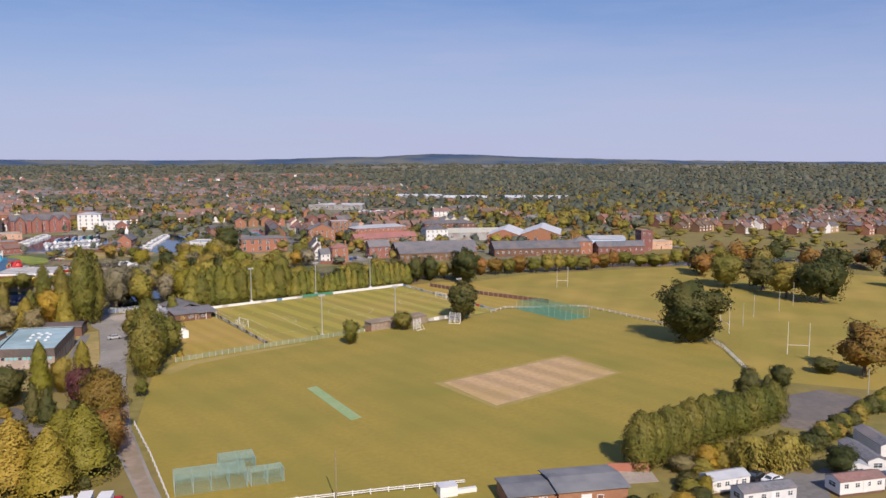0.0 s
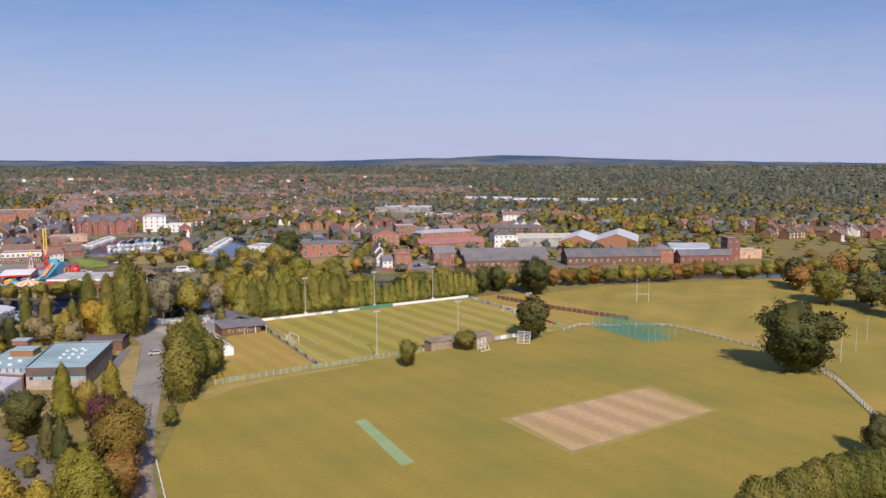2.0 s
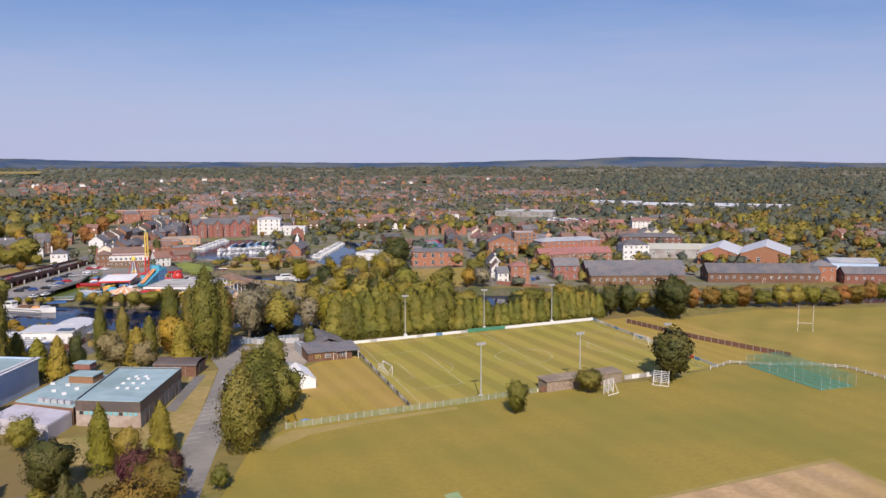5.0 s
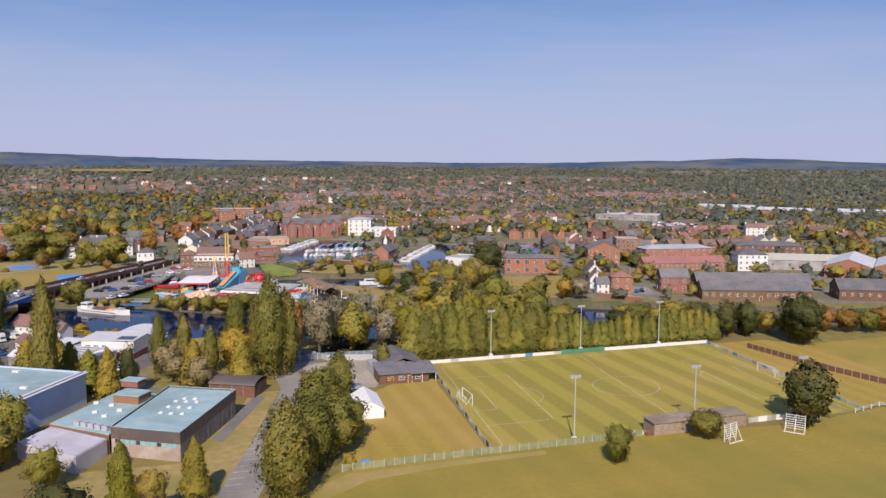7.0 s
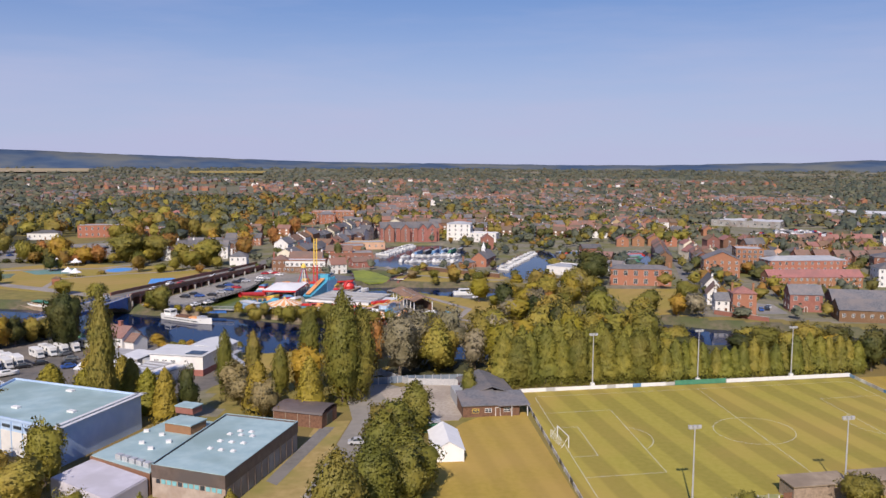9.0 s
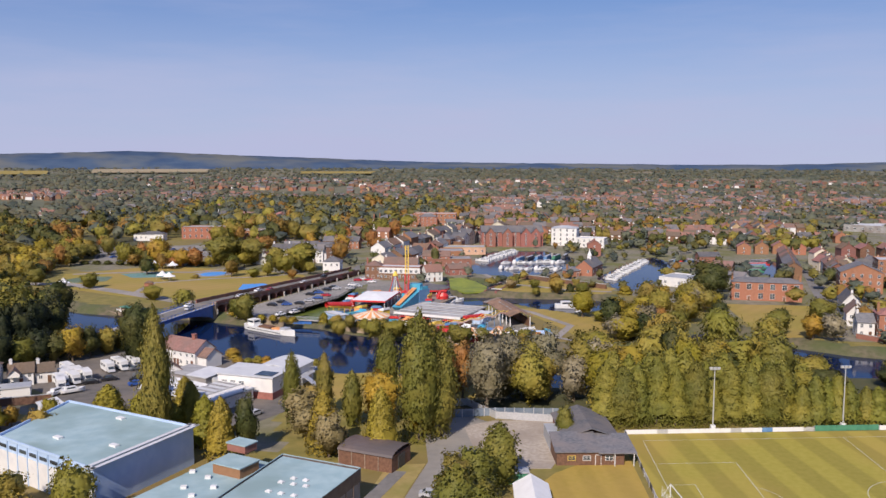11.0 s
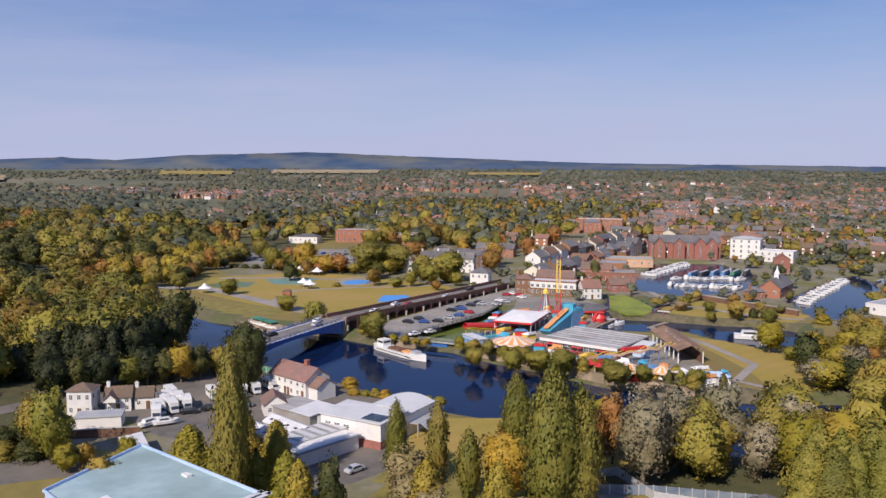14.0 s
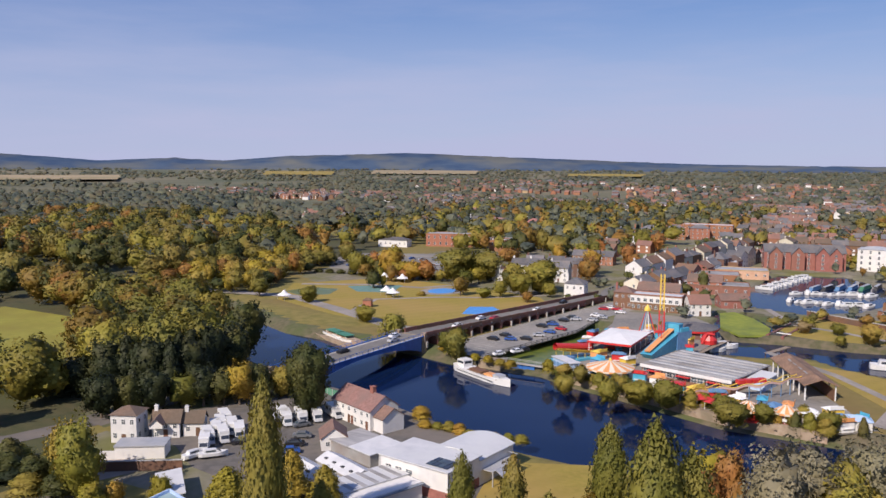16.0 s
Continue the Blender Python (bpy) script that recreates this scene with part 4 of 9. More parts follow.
grove("riverside_wood", rows[22:], "mixed autumn trees along the river bank", 1800, 0.6)

# ---- football ground ----
def pitch(u, v, z=0.0):
    """A place on the football ground: u along the near touchline, v across."""
    return (19 + 0.9708 * u - 0.1208 * v, 157 + 0.2401 * u + 0.9926 * v, z)


U, V = 95.8, 74.5


def marking(mb, pts, w=0.11, z=0.06):
    q = [Vector(pitch(*p)) for p in pts]
    for a, b in zip(q, q[1:]):
        d = (b - a).normalized()
        n = Vector((-d.y, d.x, 0)) * w / 2
        mb.add([(p.x, p.y, z) for p in (a - n, b - n, b + n, a + n)], [(0, 1, 2, 3)])


mk = MB()
u0, u1, v0, v1 = 3.2, U - 3.2, 2.0, V - 4.5
vm, um = (v0 + v1) / 2, (u0 + u1) / 2
marking(mk, [(u0, v0), (u1, v0), (u1, v1), (u0, v1), (u0, v0)])
marking(mk, [(um, v0), (um, v1)])
marking(mk, [(um + 9.15 * math.cos(a * math.tau / 48), vm + 9.15 * math.sin(a * math.tau / 48)) for a in range(49)])
for e, s in ((u0, 1), (u1, -1)):
    for dp, hw in ((16.5, 20.15), (5.5, 9.16)):
        marking(mk, [(e, vm - hw), (e + s * dp, vm - hw), (e + s * dp, vm + hw), (e, vm + hw)])
    marking(mk, [(e + s * (11 + 9.15 * math.cos(a)), vm + 9.15 * math.sin(a)) for a in np.linspace(-0.926, 0.926, 14)])
single("pitch_markings", mk, LINE, label="white painted football pitch lines", category="markings", kind="structure")


def net_mesh(x0, x1, y0, y1, z0, z1, step, w=0.03, axis="x"):
    """Open netting in an upright plane: crossing cords."""
    mb = MB()
    n = max(1, int((x1 - x0 if axis == "x" else y1 - y0) / step))
    for i in range(n + 1):
        a = (x0 + (x1 - x0) * i / n, y0 + (y1 - y0) * i / n)
        mb.tube((*a, z0), (*a, z1), w, w, 3, cap=False)
    m = max(1, int((z1 - z0) / step))
    for i in range(m + 1):
        z = z0 + (z1 - z0) * i / m
        mb.tube((x0, y0, z), (x1, y1, z), w, w, 3, cap=False)
    return mb


def goal(at, turn, label):
    g = thing("football_goal", at, turn, label, "goal", "goals of the pitch")
    for s in (-3.66, 3.66):
        part("post", MB().tube((0, s, 0), (0, s, 2.44), 0.09, 0.09, 8), PAINT, g)
        part("stay", MB().tube((0, s, 2.44), (-1.6, s, 0), 0.04, 0.04, 6), PAINT, g)
    part("crossbar", MB().tube((0, -3.75, 2.44), (0, 3.75, 2.44), 0.09, 0.09, 8), PAINT, g)
    part("net", net_mesh(-1.6, -1.6, -3.6, 3.6, 0, 2.0, 0.45, 0.018, "y"), PAINT, g, "thin white netting")
    return g


goal(pitch(u0, vm), 13.6, "white goal frame with net behind the pitch line")
goal(pitch(u1, vm), 193.6, "white goal frame with net beside the practice pitch")


def floodlight(at, turn):
    f = thing("floodlight", at, turn, "tall grey steel floodlight pole with lamps", "floodlight", "floodlights round the pitch")
    part("base", MB().box(-0.5, 0.5, -0.4, 0.4, 0, 1.5), PAINT, f, "white box at the foot")
    part("pole", MB().tube((0, 0, 0), (0, 0, 14.2), 0.19, 0.10, 8), STEEL, f)
    arm = part("crossarm", MB().box(-1.1, 1.1, -0.06, 0.06, 14.1, 14.25), STEEL, f)
    for x in (-0.85, 0.0, 0.85):
        part("lamp", MB().box(x - 0.32, x + 0.32, -0.25, 0.16, 14.25, 14.75), STEEL, arm)
    return f


for u_ in (18.5, 48.0, 77.0):
    floodlight(pitch(u_, -0.6), 193)
for u_ in (20.0, 50.0, 78.0):
    floodlight(pitch(u_, V + 0.9), 13)

BLUE_AD = material("blue_panel", (0.10, 0.22, 0.40), (0.14, 0.28, 0.46), 0.8, 0.5)
GREEN_AD = material("green_panel", (0.05, 0.20, 0.12), (0.07, 0.25, 0.15), 0.8, 0.5)


def boards(name, a, b, count, high, mats, label, thick=0.08):
    """Boards on edge round the pitch, panel by panel."""
    A, B = Vector(pitch(*a)), Vector(pitch(*b))
    d = B - A
    t = thing(name, tuple(A), math.degrees(math.atan2(d.y, d.x)), label, "board", "boards round the pitch")
    step = d.length / count
    for i in range(count):
        part("panel", MB().box(i * step + 0.02, (i + 1) * step - 0.02, -thick, thick, 0.05, high), mats[i % len(mats)] if random.random() < 0.8 else mats[0], t)
    for i in range(0, count + 1, 2):
        part("post", MB().box(i * step - 0.05, i * step + 0.05, thick, thick + 0.1, 0, high), STEEL, t)
    return t


boards("perimeter_board", (0, V), (43, V), 18, 1.0, (PAINT, PAINT, PAINT, STEEL, PAINT, PAINT, BLUE_AD), "white boards behind the far touchline with coloured panels")
boards("perimeter_board", (43.2, V), (58, V), 6, 1.3, (GREEN_AD,), "dark green boards of the dugout")
boards("perimeter_board", (58.2, V), (U, V), 15, 1.1, (PAINT,), "plain white boards behind the far touchline")
boards("perimeter_board", (0, 0), (0, V), 30, 0.9, (CONCRETE, DARKSTEEL, CONCRETE, STEEL), "grey and dark boards behind the goal")
boards("perimeter_board", (U, 0), (U, V), 28, 0.9, (STEEL, PAINT, STEEL, BLUE_AD, RED_P, CONCRETE), "mixed coloured boards beside the practice pitch")
boards("perimeter_board", (0, 0), (35.5, 0), 14, 0.8, (PAINT,), "low white boards along the near touchline")
boards("perimeter_board", (63, 0), (78, 0), 6, 1.3, (CONCRETE, PAINT), "pale boards beyond the shelters")


ROOF_BROWN = material("brown_felt_roof", (0.26, 0.20, 0.14), (0.34, 0.27, 0.19), 0.7, 0.95, 0, 0.1, 3, 0, (0.22, 0.17, 0.12), 0.15)


def shelter(u, v, w, label):
    s = thing("spectator_shelter", pitch(u, v), 13.9, label, "shelter", "shelters by the pitch")
    part("back_wall", MB().box(0, w, 0, 0.2, 0, 2.7), TIMBER, s)
    part("side_wall", MB().box(0, 0.2, 0.2, 4.4, 0, 2.6), TIMBER, s)
    part("side_wall", MB().box(w - 0.2, w, 0.2, 4.4, 0, 2.6), TIMBER, s)
    part("roof", MB().add([(-0.3, -0.3, 2.7), (w + 0.3, -0.3, 2.7), (w + 0.3, 4.8, 3.0), (-0.3, 4.8, 3.0), (-0.3, -0.3, 2.9), (w + 0.3, -0.3, 2.9), (w + 0.3, 4.8, 3.2), (-0.3, 4.8, 3.2)], [(3, 2, 1, 0), (4, 5, 6, 7), (0, 1, 5, 4), (1, 2, 6, 5), (2, 3, 7, 6), (3, 0, 4, 7)]), ROOF_BROWN, s, "flat brown felt roof")
    return s


shelter(37.5, -1.4, 11.5, "low brown timber spectator shelter with flat felt roof")
shelter(51.5, -1.4, 9.8, "shorter brown timber shelter with flat felt roof")
gt = thing("side_gate", pitch(35.7, -1.0), 13.9, "brown timber gate beside the shelter", "gate")
for i in range(4):
    part("board", MB().box(i * 0.42, i * 0.42 + 0.4, -0.05, 0.05, 0.05, 1.7), TIMBER_D, gt)


def sightscreen(at, turn):
    s = thing("sight_screen", at, turn, "white slatted cricket sight screen on a frame", "screen", "sight screens")
    for x in (-2, 0, 2):
        part("post", MB().tube((x, 0, 0), (x, 0, 3.8), 0.07, 0.07, 6), PAINT, s)
        part("stay", MB().tube((x, 0, 3.0), (x, -1.6, 0), 0.05, 0.05, 6), PAINT, s)
    for i in range(7):
        part("slat", MB().box(-2.1, 2.1, 0.05, 0.12, 0.5 + i * 0.5, 0.62 + i * 0.5), PAINT, s)
    part("skid", MB().box(-2.2, 2.2, -1.7, -1.5, 0, 0.15), PAINT, s)


sightscreen((71, 161, 0), 30)
sightscreen((88, 166, 0), -35)

# the slatted concrete-post fence in front of the football ground
FENCE_PANEL = material("olive_fence_panel", (0.20, 0.22, 0.10), (0.27, 0.27, 0.14), 1.0, 0.9, 0, 0.1, 6, 0.1)


def panel_fence(pts, step, high, panel_mat, post_mat, label, name="fence", panel=True, thick=0.05):
    """A fence of posts and panels along points."""
    t = thing(name, (*pts[0], 0), 0, label, "fence")
    o = Vector((*pts[0], 0))
    pm = MB().box(-0.09, 0.09, -0.09, 0.09, 0, high + 0.12).mesh("post", post_mat)
    for a, b in zip(pts, pts[1:]):
        A, B = Vector((*a, 0)), Vector((*b, 0))
        n = max(1, round((B - A).length / step))
        st = (B - A).length / n
        ang = math.degrees(math.atan2(B.y - A.y, B.x - A.x))
        qm = None
        if panel is True:
            qm = MB().box(0.1, st - 0.1, -thick, thick, 0.08, high).mesh("panel", panel_mat)
        elif panel == "rails":
            qm = MB().box(0, st, -0.05, 0.05, high - 0.14, high).box(0, st, -0.05, 0.05, high * 0.45, high * 0.45 + 0.13).mesh("rail", panel_mat)
        for i in range(n):
            p = A + (B - A) * i / n - o
            part("post", pm, None, t).matrix_basis = pose(p.x, p.y, 0, 0, 0, ang)
            part("panel" if panel is True else "rail", qm, None, t).matrix_basis = pose(p.x, p.y, 0, 0, 0, ang)
    return t


panel_fence([(-11, 147.6), (5, 152.2), (18.6, 155.6), (37, 160.2), (53, 164.6)], 2.1, 1.5, FENCE_PANEL, CONCRETE, "olive panel fence with pale concrete posts")
panel_fence([(109, 178), (118, 183), (128, 178), (140, 176), (148, 171), (151, 156), (154, 129), (152, 104)], 3.0, 1.0, STEEL, PAINT, "low post and rail fence round the outfield", panel="rails")
panel_fence([(150, 103), (146, 93), (128, 62)], 2.2, 1.2, PAINT, PAINT, "pale grey rail fence beside the oak", panel="rails")
panel_fence([(-26.4, 92), (-25, 70), (-24, 40)], 3.0, 0.9, PAINT, PAINT, "white rail fence beside the drive", panel="rails")
panel_fence([(-22, 38), (-4, 36), (12, 33.5), (26, 31)], 3.0, 0.9, PAINT, PAINT, "white rail fence along the field edge", panel="rails")
panel_fence([(-19.5, 236.5), (-5, 236.5)], 2.4, 1.8, STEEL, STEEL, "grey sheet fence behind the gravel yard")
panel_fence([(-34, 242), (-28, 246), (-19.5, 236.5)], 2.4, 1.8, STEEL, STEEL, "grey sheet fence at the end of the drive")
panel_fence([(113.4, 247), (125, 215), (140, 186)], 2.6, 1.6, TIMBER_D, CONCRETE, "dark timber fence beyond the practice pitch")


# clubhouse and marquee
def slab_roof(mb, x0, x1, y0, y1, za, zb, t=0.2, over=0.4):
    x0, x1, y0, y1 = x0 - over, x1 + over, y0 - over, y1 + over
    vs = [(x0, y0, za), (x1, y0, za), (x1, y1, zb), (x0, y1, zb)]
    vs += [(a, b, c + t) for a, b, c in vs]
    return mb.add(vs, [(3, 2, 1, 0), (4, 5, 6, 7), (0, 1, 5, 4), (1, 2, 6, 5), (2, 3, 7, 6), (3, 0, 4, 7)])


WINDOWS = {}


def window_mesh(w, h, frame_mat):
    key = (w, h, frame_mat.name)
    if key not in WINDOWS:
        mb = MB().box(-w / 2, w / 2, -0.06, 0.02, 0, h, 0)
        g = 0.08
        for a, b in ((-w / 2 + g, -g / 2), (g / 2, w / 2 - g)):
            for z0, z1 in ((g, h * 0.55 - g / 2), (h * 0.55 + g / 2, h - g)):
                mb.add([(a, -0.065, z0), (b, -0.065, z0), (b, -0.065, z1), (a, -0.065, z1)], [(0, 1, 2, 3)], 1)
        WINDOWS[key] = mb.mesh("window", [frame_mat, GLASS])
    return WINDOWS[key]


def window(parent, x, y, z, turn=0, w=1.1, h=1.3, frame_mat=None):
    ob = part("window", window_mesh(w, h, frame_mat or PAINT), None, parent)
    ob.matrix_basis = pose(x, y, z, 0, 0, turn)
    return ob


def door(parent, x, y, turn=0, w=1.0, h=2.05, mat=None, z=0):
    key = ("door", w, h, (mat or TIMBER_D).name)
    if key not in WINDOWS:
        mb = MB().box(-w / 2 - 0.1, w / 2 + 0.1, -0.05, 0.02, 0, h + 0.1, 1).box(-w / 2, w / 2, -0.08, -0.05, 0, h, 0)
        WINDOWS[key] = mb.mesh("door", [mat or TIMBER_D, PAINT])
    ob = part("door", WINDOWS[key], None, parent)
    ob.matrix_basis = pose(x, y, z, 0, 0, turn)


ch = thing("clubhouse", (-4, 209, 0), 12, "low red-brown timber clubhouse with grey roofs", "clubhouse")
part("front_wing", MB().box(0, 13.5, 0, 8, 0, 2.9), TIMBER_D, ch, "red-brown boarded front wing")
part("rear_wing", MB().box(3, 14, 8, 24, 0, 3.2), BRICK_D, ch)
part("front_roof", slab_roof(MB(), 0, 8.5, 0, 8, 2.7, 4.0), SLATE, ch)
part("porch_roof", slab_roof(MB(), 8.6, 15.5, -0.5, 8, 2.6, 3.6), SLATE, ch)
part("rear_roof", MB().gable(-8, 8, -5.5, 5.5, 3.1, 1.8, 0.5, M=pose(8.5, 16, 0, 0, 0, 90)), SLATE, ch)
part("flat_roof", MB().box(0, 3, 8, 18, 0, 2.8), ROOF_GREY, ch, "pale flat roofed annex")
for x_ in (3, 6, 10.5):
    window(ch, x_, 0, 1.0, 0, 1.6, 1.0, YEL_P if x_ == 3 else None)
door(ch, 8.3, 0)
for x_, y_ in ((11.5, -0.6), (15.3, -0.6)):
    part("porch_post", MB().box(x_ - 0.08, x_ + 0.08, y_ - 0.08, y_ + 0.08, 0, 2.6), PAINT, ch)

mq = thing("marquee", (-6.9, 186.4, 0), 9, "white canvas marquee with a pitched roof", "tent")
part("canopy", MB().gable(-6.4, 6.4, -3.1, 3.1, 2.4, 1.8, 0.15, 0.06, M=pose(0, 0, 0, 0, 0, 90)), CANVAS, mq)
part("side_wall", MB().gablewall(-6.3, 6.3, -3.0, 3.0, 0, 2.4, 1.7, M=pose(0, 0, 0, 0, 0, 90)), CANVAS, mq)
for i, (x_, y_) in enumerate(((-3, -6.5), (3, -6.5), (3, 6.5), (-3, 6.5))):
    part("pole", MB().tube((x_, y_, 0), (x_, y_, 2.3), 0.05, 0.05, 6), STEEL, mq)
st_ = thing("serving_hut", (-11, 199, 0), 12, "small green hut with a flat grey roof", "hut")
part("wall", MB().box(-2, 2, -1.2, 1.2, 0, 2.2), GREEN_AD, st_)
part("roof", MB().box(-2.3, 2.3, -1.5, 1.5, 2.2, 2.4), ROOF_GREY, st_)
st2 = thing("play_tent", (-6.5, 151, 0), 30, "low blue plastic cover by the hedge", "cover")
part("cover", MB().lathe([(0.05, 1.0), (1.2, 0.8), (1.8, 0.05)], 8), POOL, st2)
tree("goldbush", -9.5, 149, 3.2, 1.5, where="by the fence corner")
panel_fence([(-30, 235.5), (-20, 239), (-11, 240.5), (-2, 242)], 2.6, 1.9, SHEET_BLUE, STEEL, "blue-grey sheet fence behind the club yard")


# rugby posts and field poles
def rugby_posts(a, b, h=9.5):
    A, B = Vector((*a, 0)), Vector((*b, 0))
    d = B - A
    t = thing("rugby_posts", tuple(A), math.degrees(math.atan2(d.y, d.x)), "tall white rugby goal posts", "goal posts", "rugby goal posts")
    for x in (0, d.length):
        part("upright", MB().tube((x, 0, 0), (x, 0, h), 0.08, 0.05, 6), PAINT, t)
    part("crossbar", MB().tube((0, 0, 3), (d.length, 0, 3), 0.06, 0.06, 6), PAINT, t)


rugby_posts((166, 221), (170.5, 219))
rugby_posts((164, 110), (168.5, 119), 10.5)
rugby_posts((158.5, 80), (163, 76), 10)
for x_, y_, h_ in ((178, 118, 8), (193, 128, 8.5), (211, 133, 8.5), (226, 140, 9.5), (2.4, 33.8, 9), (138, 36, 8)):
    t_ = thing("field_pole", (x_, y_, 0), 0, "slim grey steel pole standing on the field", "pole", "field poles")
    part("shaft", MB().tube((0, 0, 0), (0, 0, h_), 0.10, 0.07, 6), TIMBER if y_ < 35 else STEEL, t_)


def practice_nets(at, turn, w, d, lanes, label, mat_net=NET_G, dense=0.9, hh=3.3, cord=0.03):
    """A cage of netting over practice lanes."""
    t = thing("practice_nets", at, turn, label, "cricket nets", "practice nets")
    for i in range(lanes + 1):
        x = w * i / lanes
        for j in range(4):
            part("post", MB().tube((x, d * j / 3, 0), (x, d * j / 3, hh + 0.1), 0.04, 0.04, 5), STEEL, t)
        part("side_net", net_mesh(x, x, 0, d, 0, hh, dense, cord, "y"), mat_net, t)
    top = MB()
    for i in range(int(w / dense) + 1):
        top.tube((i * dense, 0, hh), (i * dense, d, hh), cord, cord, 3, cap=False)
    for j in range(int(d / dense) + 1):
        top.tube((0, j * dense, hh), (w, j * dense, hh), cord, cord, 3, cap=False)
    part("roof_net", top, mat_net, t)
    part("front_net", net_mesh(0, w, 0, 0, 0, hh, dense, cord, "x"), mat_net, t)
    part("end_net", net_mesh(0, w, d, d, 0, hh, dense, cord, "x"), mat_net, t)
    for i in range(lanes if mat_net is NET_G else 0):
        part("mat", MB().box(w * (i + 0.12) / lanes, w * (i + 0.88) / lanes, 0.2, d - 0.2, 0.02, 0.09), ASTRO if mat_net is PALE_NET else NET_G, t)


PALE_NET = material("pale_green_netting", (0.26, 0.40, 0.29), (0.36, 0.48, 0.38), 1.5, 0.8)
practice_nets((-23, 47, 0), -4, 12.6, 6, 4, "long pale green netted cricket practice cage", PALE_NET, 0.28, 3.0, 0.032)
practice_nets((-9.8, 46, 0), 0, 6, 3, 2, "pale netted cricket practice cage, smaller", PALE_NET, 0.28, 2.7, 0.032)
practice_nets((-14, 53.4, 0), -3, 6.5, 5, 2, "pale netted cage set behind the others", PALE_NET, 0.28, 2.8, 0.032)
practice_nets((126, 152, 0), 10, 12, 28, 4, "dark green netted practice lanes beside the fence", NET_G, 0.8)

# ---- sports halls beside the drive ----
def quad_prism(pts, z0, z1):
    return MB().poly(pts, z0, z1)


def inset(pts, d):
    c = Vector((sum(p[0] for p in pts) / len(pts), sum(p[1] for p in pts) / len(pts)))
    return [tuple(Vector(p) + (c - Vector(p)).normalized() * d) for p in pts]


def wall_run(mb, pts, z0, z1, t, mi=0):
    """Upright bands along the edges of an outline, t proud of it."""
    n = len(pts)
    for i in range(n):
        a, b = Vector(pts[i]), Vector(pts[(i + 1) % n])
        d = (b - a).normalized()
        o = Vector((d.y, -d.x)) * t
        q = [a - d * t, b + d * t, b + o + d * t, a + o - d * t]
        mb.poly([tuple(p) for p in q], z0, z1, mi)
    return mb


TURQ_PANE = material("turquoise_pane", (0.16, 0.42, 0.46), (0.22, 0.50, 0.54), 0.7, 0.4)
PALE_BRICK = material("stained_pale_brick", (0.36, 0.29, 0.24), (0.46, 0.38, 0.32), 0.8, 0.9, 0, 0.1, 4, 0, (0.30, 0.22, 0.17), 0.25)
A_ = [(-57.5, 159.5), (-43, 155), (-37.5, 185), (-53.5, 189)]
ha = thing("sports_hall", (0, 0, 0), 0, "brown-clad sports hall with a pale turquoise flat roof", "sports hall")
part("wall", quad_prism(A_, 0, 5.6), CLAD_GREY, ha, "weathered grey panelled walls")
part("fascia", wall_run(MB(), A_, 3.6, 6.0, 0.12), CLAD_BROWN, ha, "dark brown metal fascia band")
ha_roof = part("roof", quad_prism(inset(A_, 0.5), 5.5, 5.85), ROOF_TURQ, ha, "pale turquoise felt roof")
part("parapet", wall_run(MB(), A_, 6.0, 6.12, 0.16), ROOF_TURQ, ha)
part("front_wall", wall_run(MB(), [A_[0], A_[1], (-43.1, 155.3), (-57.4, 159.8)], 0, 3.55, 0.05), PALE_BRICK, ha, "stained pale brick front wall")
ex_, ey_ = Vector((A_[1][0] - A_[0][0], A_[1][1] - A_[0][1])), Vector((A_[3][0] - A_[0][0], A_[3][1] - A_[0][1]))
for i in range(12):   # turquoise panes under the fascia
    p = Vector(A_[0]) + ex_ * (i + 1.1) / 13
    part("pane", MB().box(-0.42, 0.42, -0.14, 0.02, 2.75, 3.5), TURQ_PANE if i % 4 else GLASS, ha).matrix_basis = pose(p.x, p.y, 0, 0, 0, math.degrees(math.atan2(ex_.y, ex_.x)))
ed = Vector(A_[2]) - Vector(A_[1])
for i in range(11):
    p = Vector(A_[1]) + ed * (i + 0.02) / 11
    part("rib", MB().box(-0.06, 0.06, -0.16, 0.02, 0, 3.6), CLAD_BROWN, ha).matrix_basis = pose(p.x, p.y, 0, 0, 0, math.degrees(math.atan2(ed.y, ed.x)))
for i, (fu, fv) in enumerate(((0.42, 0.36), (0.58, 0.36), (0.74, 0.37), (0.42, 0.5), (0.58, 0.51), (0.74, 0.52), (0.42, 0.64), (0.58, 0.65), (0.74, 0.66), (0.5, 0.72), (0.66, 0.73))):
    p = Vector(A_[0]) + ex_ * fu + ey_ * fv
    part("skylight", MB().box(-0.75, 0.75, -0.6, 0.6, 5.8, 6.15).add([(-0.7, -0.55, 6.15), (0.7, -0.55, 6.15), (0.7, 0.55, 6.15), (-0.7, 0.55, 6.15), (-0.35, 0, 6.5), (0.35, 0, 6.5)], [(0, 1, 5, 4), (1, 2, 5), (2, 3, 4, 5), (3, 0, 4)]), ROOF_WHITE, ha_roof).matrix_basis = pose(p.x, p.y, 2.0, 0, 0, -17) @ Matrix.Scale(0.66, 4)

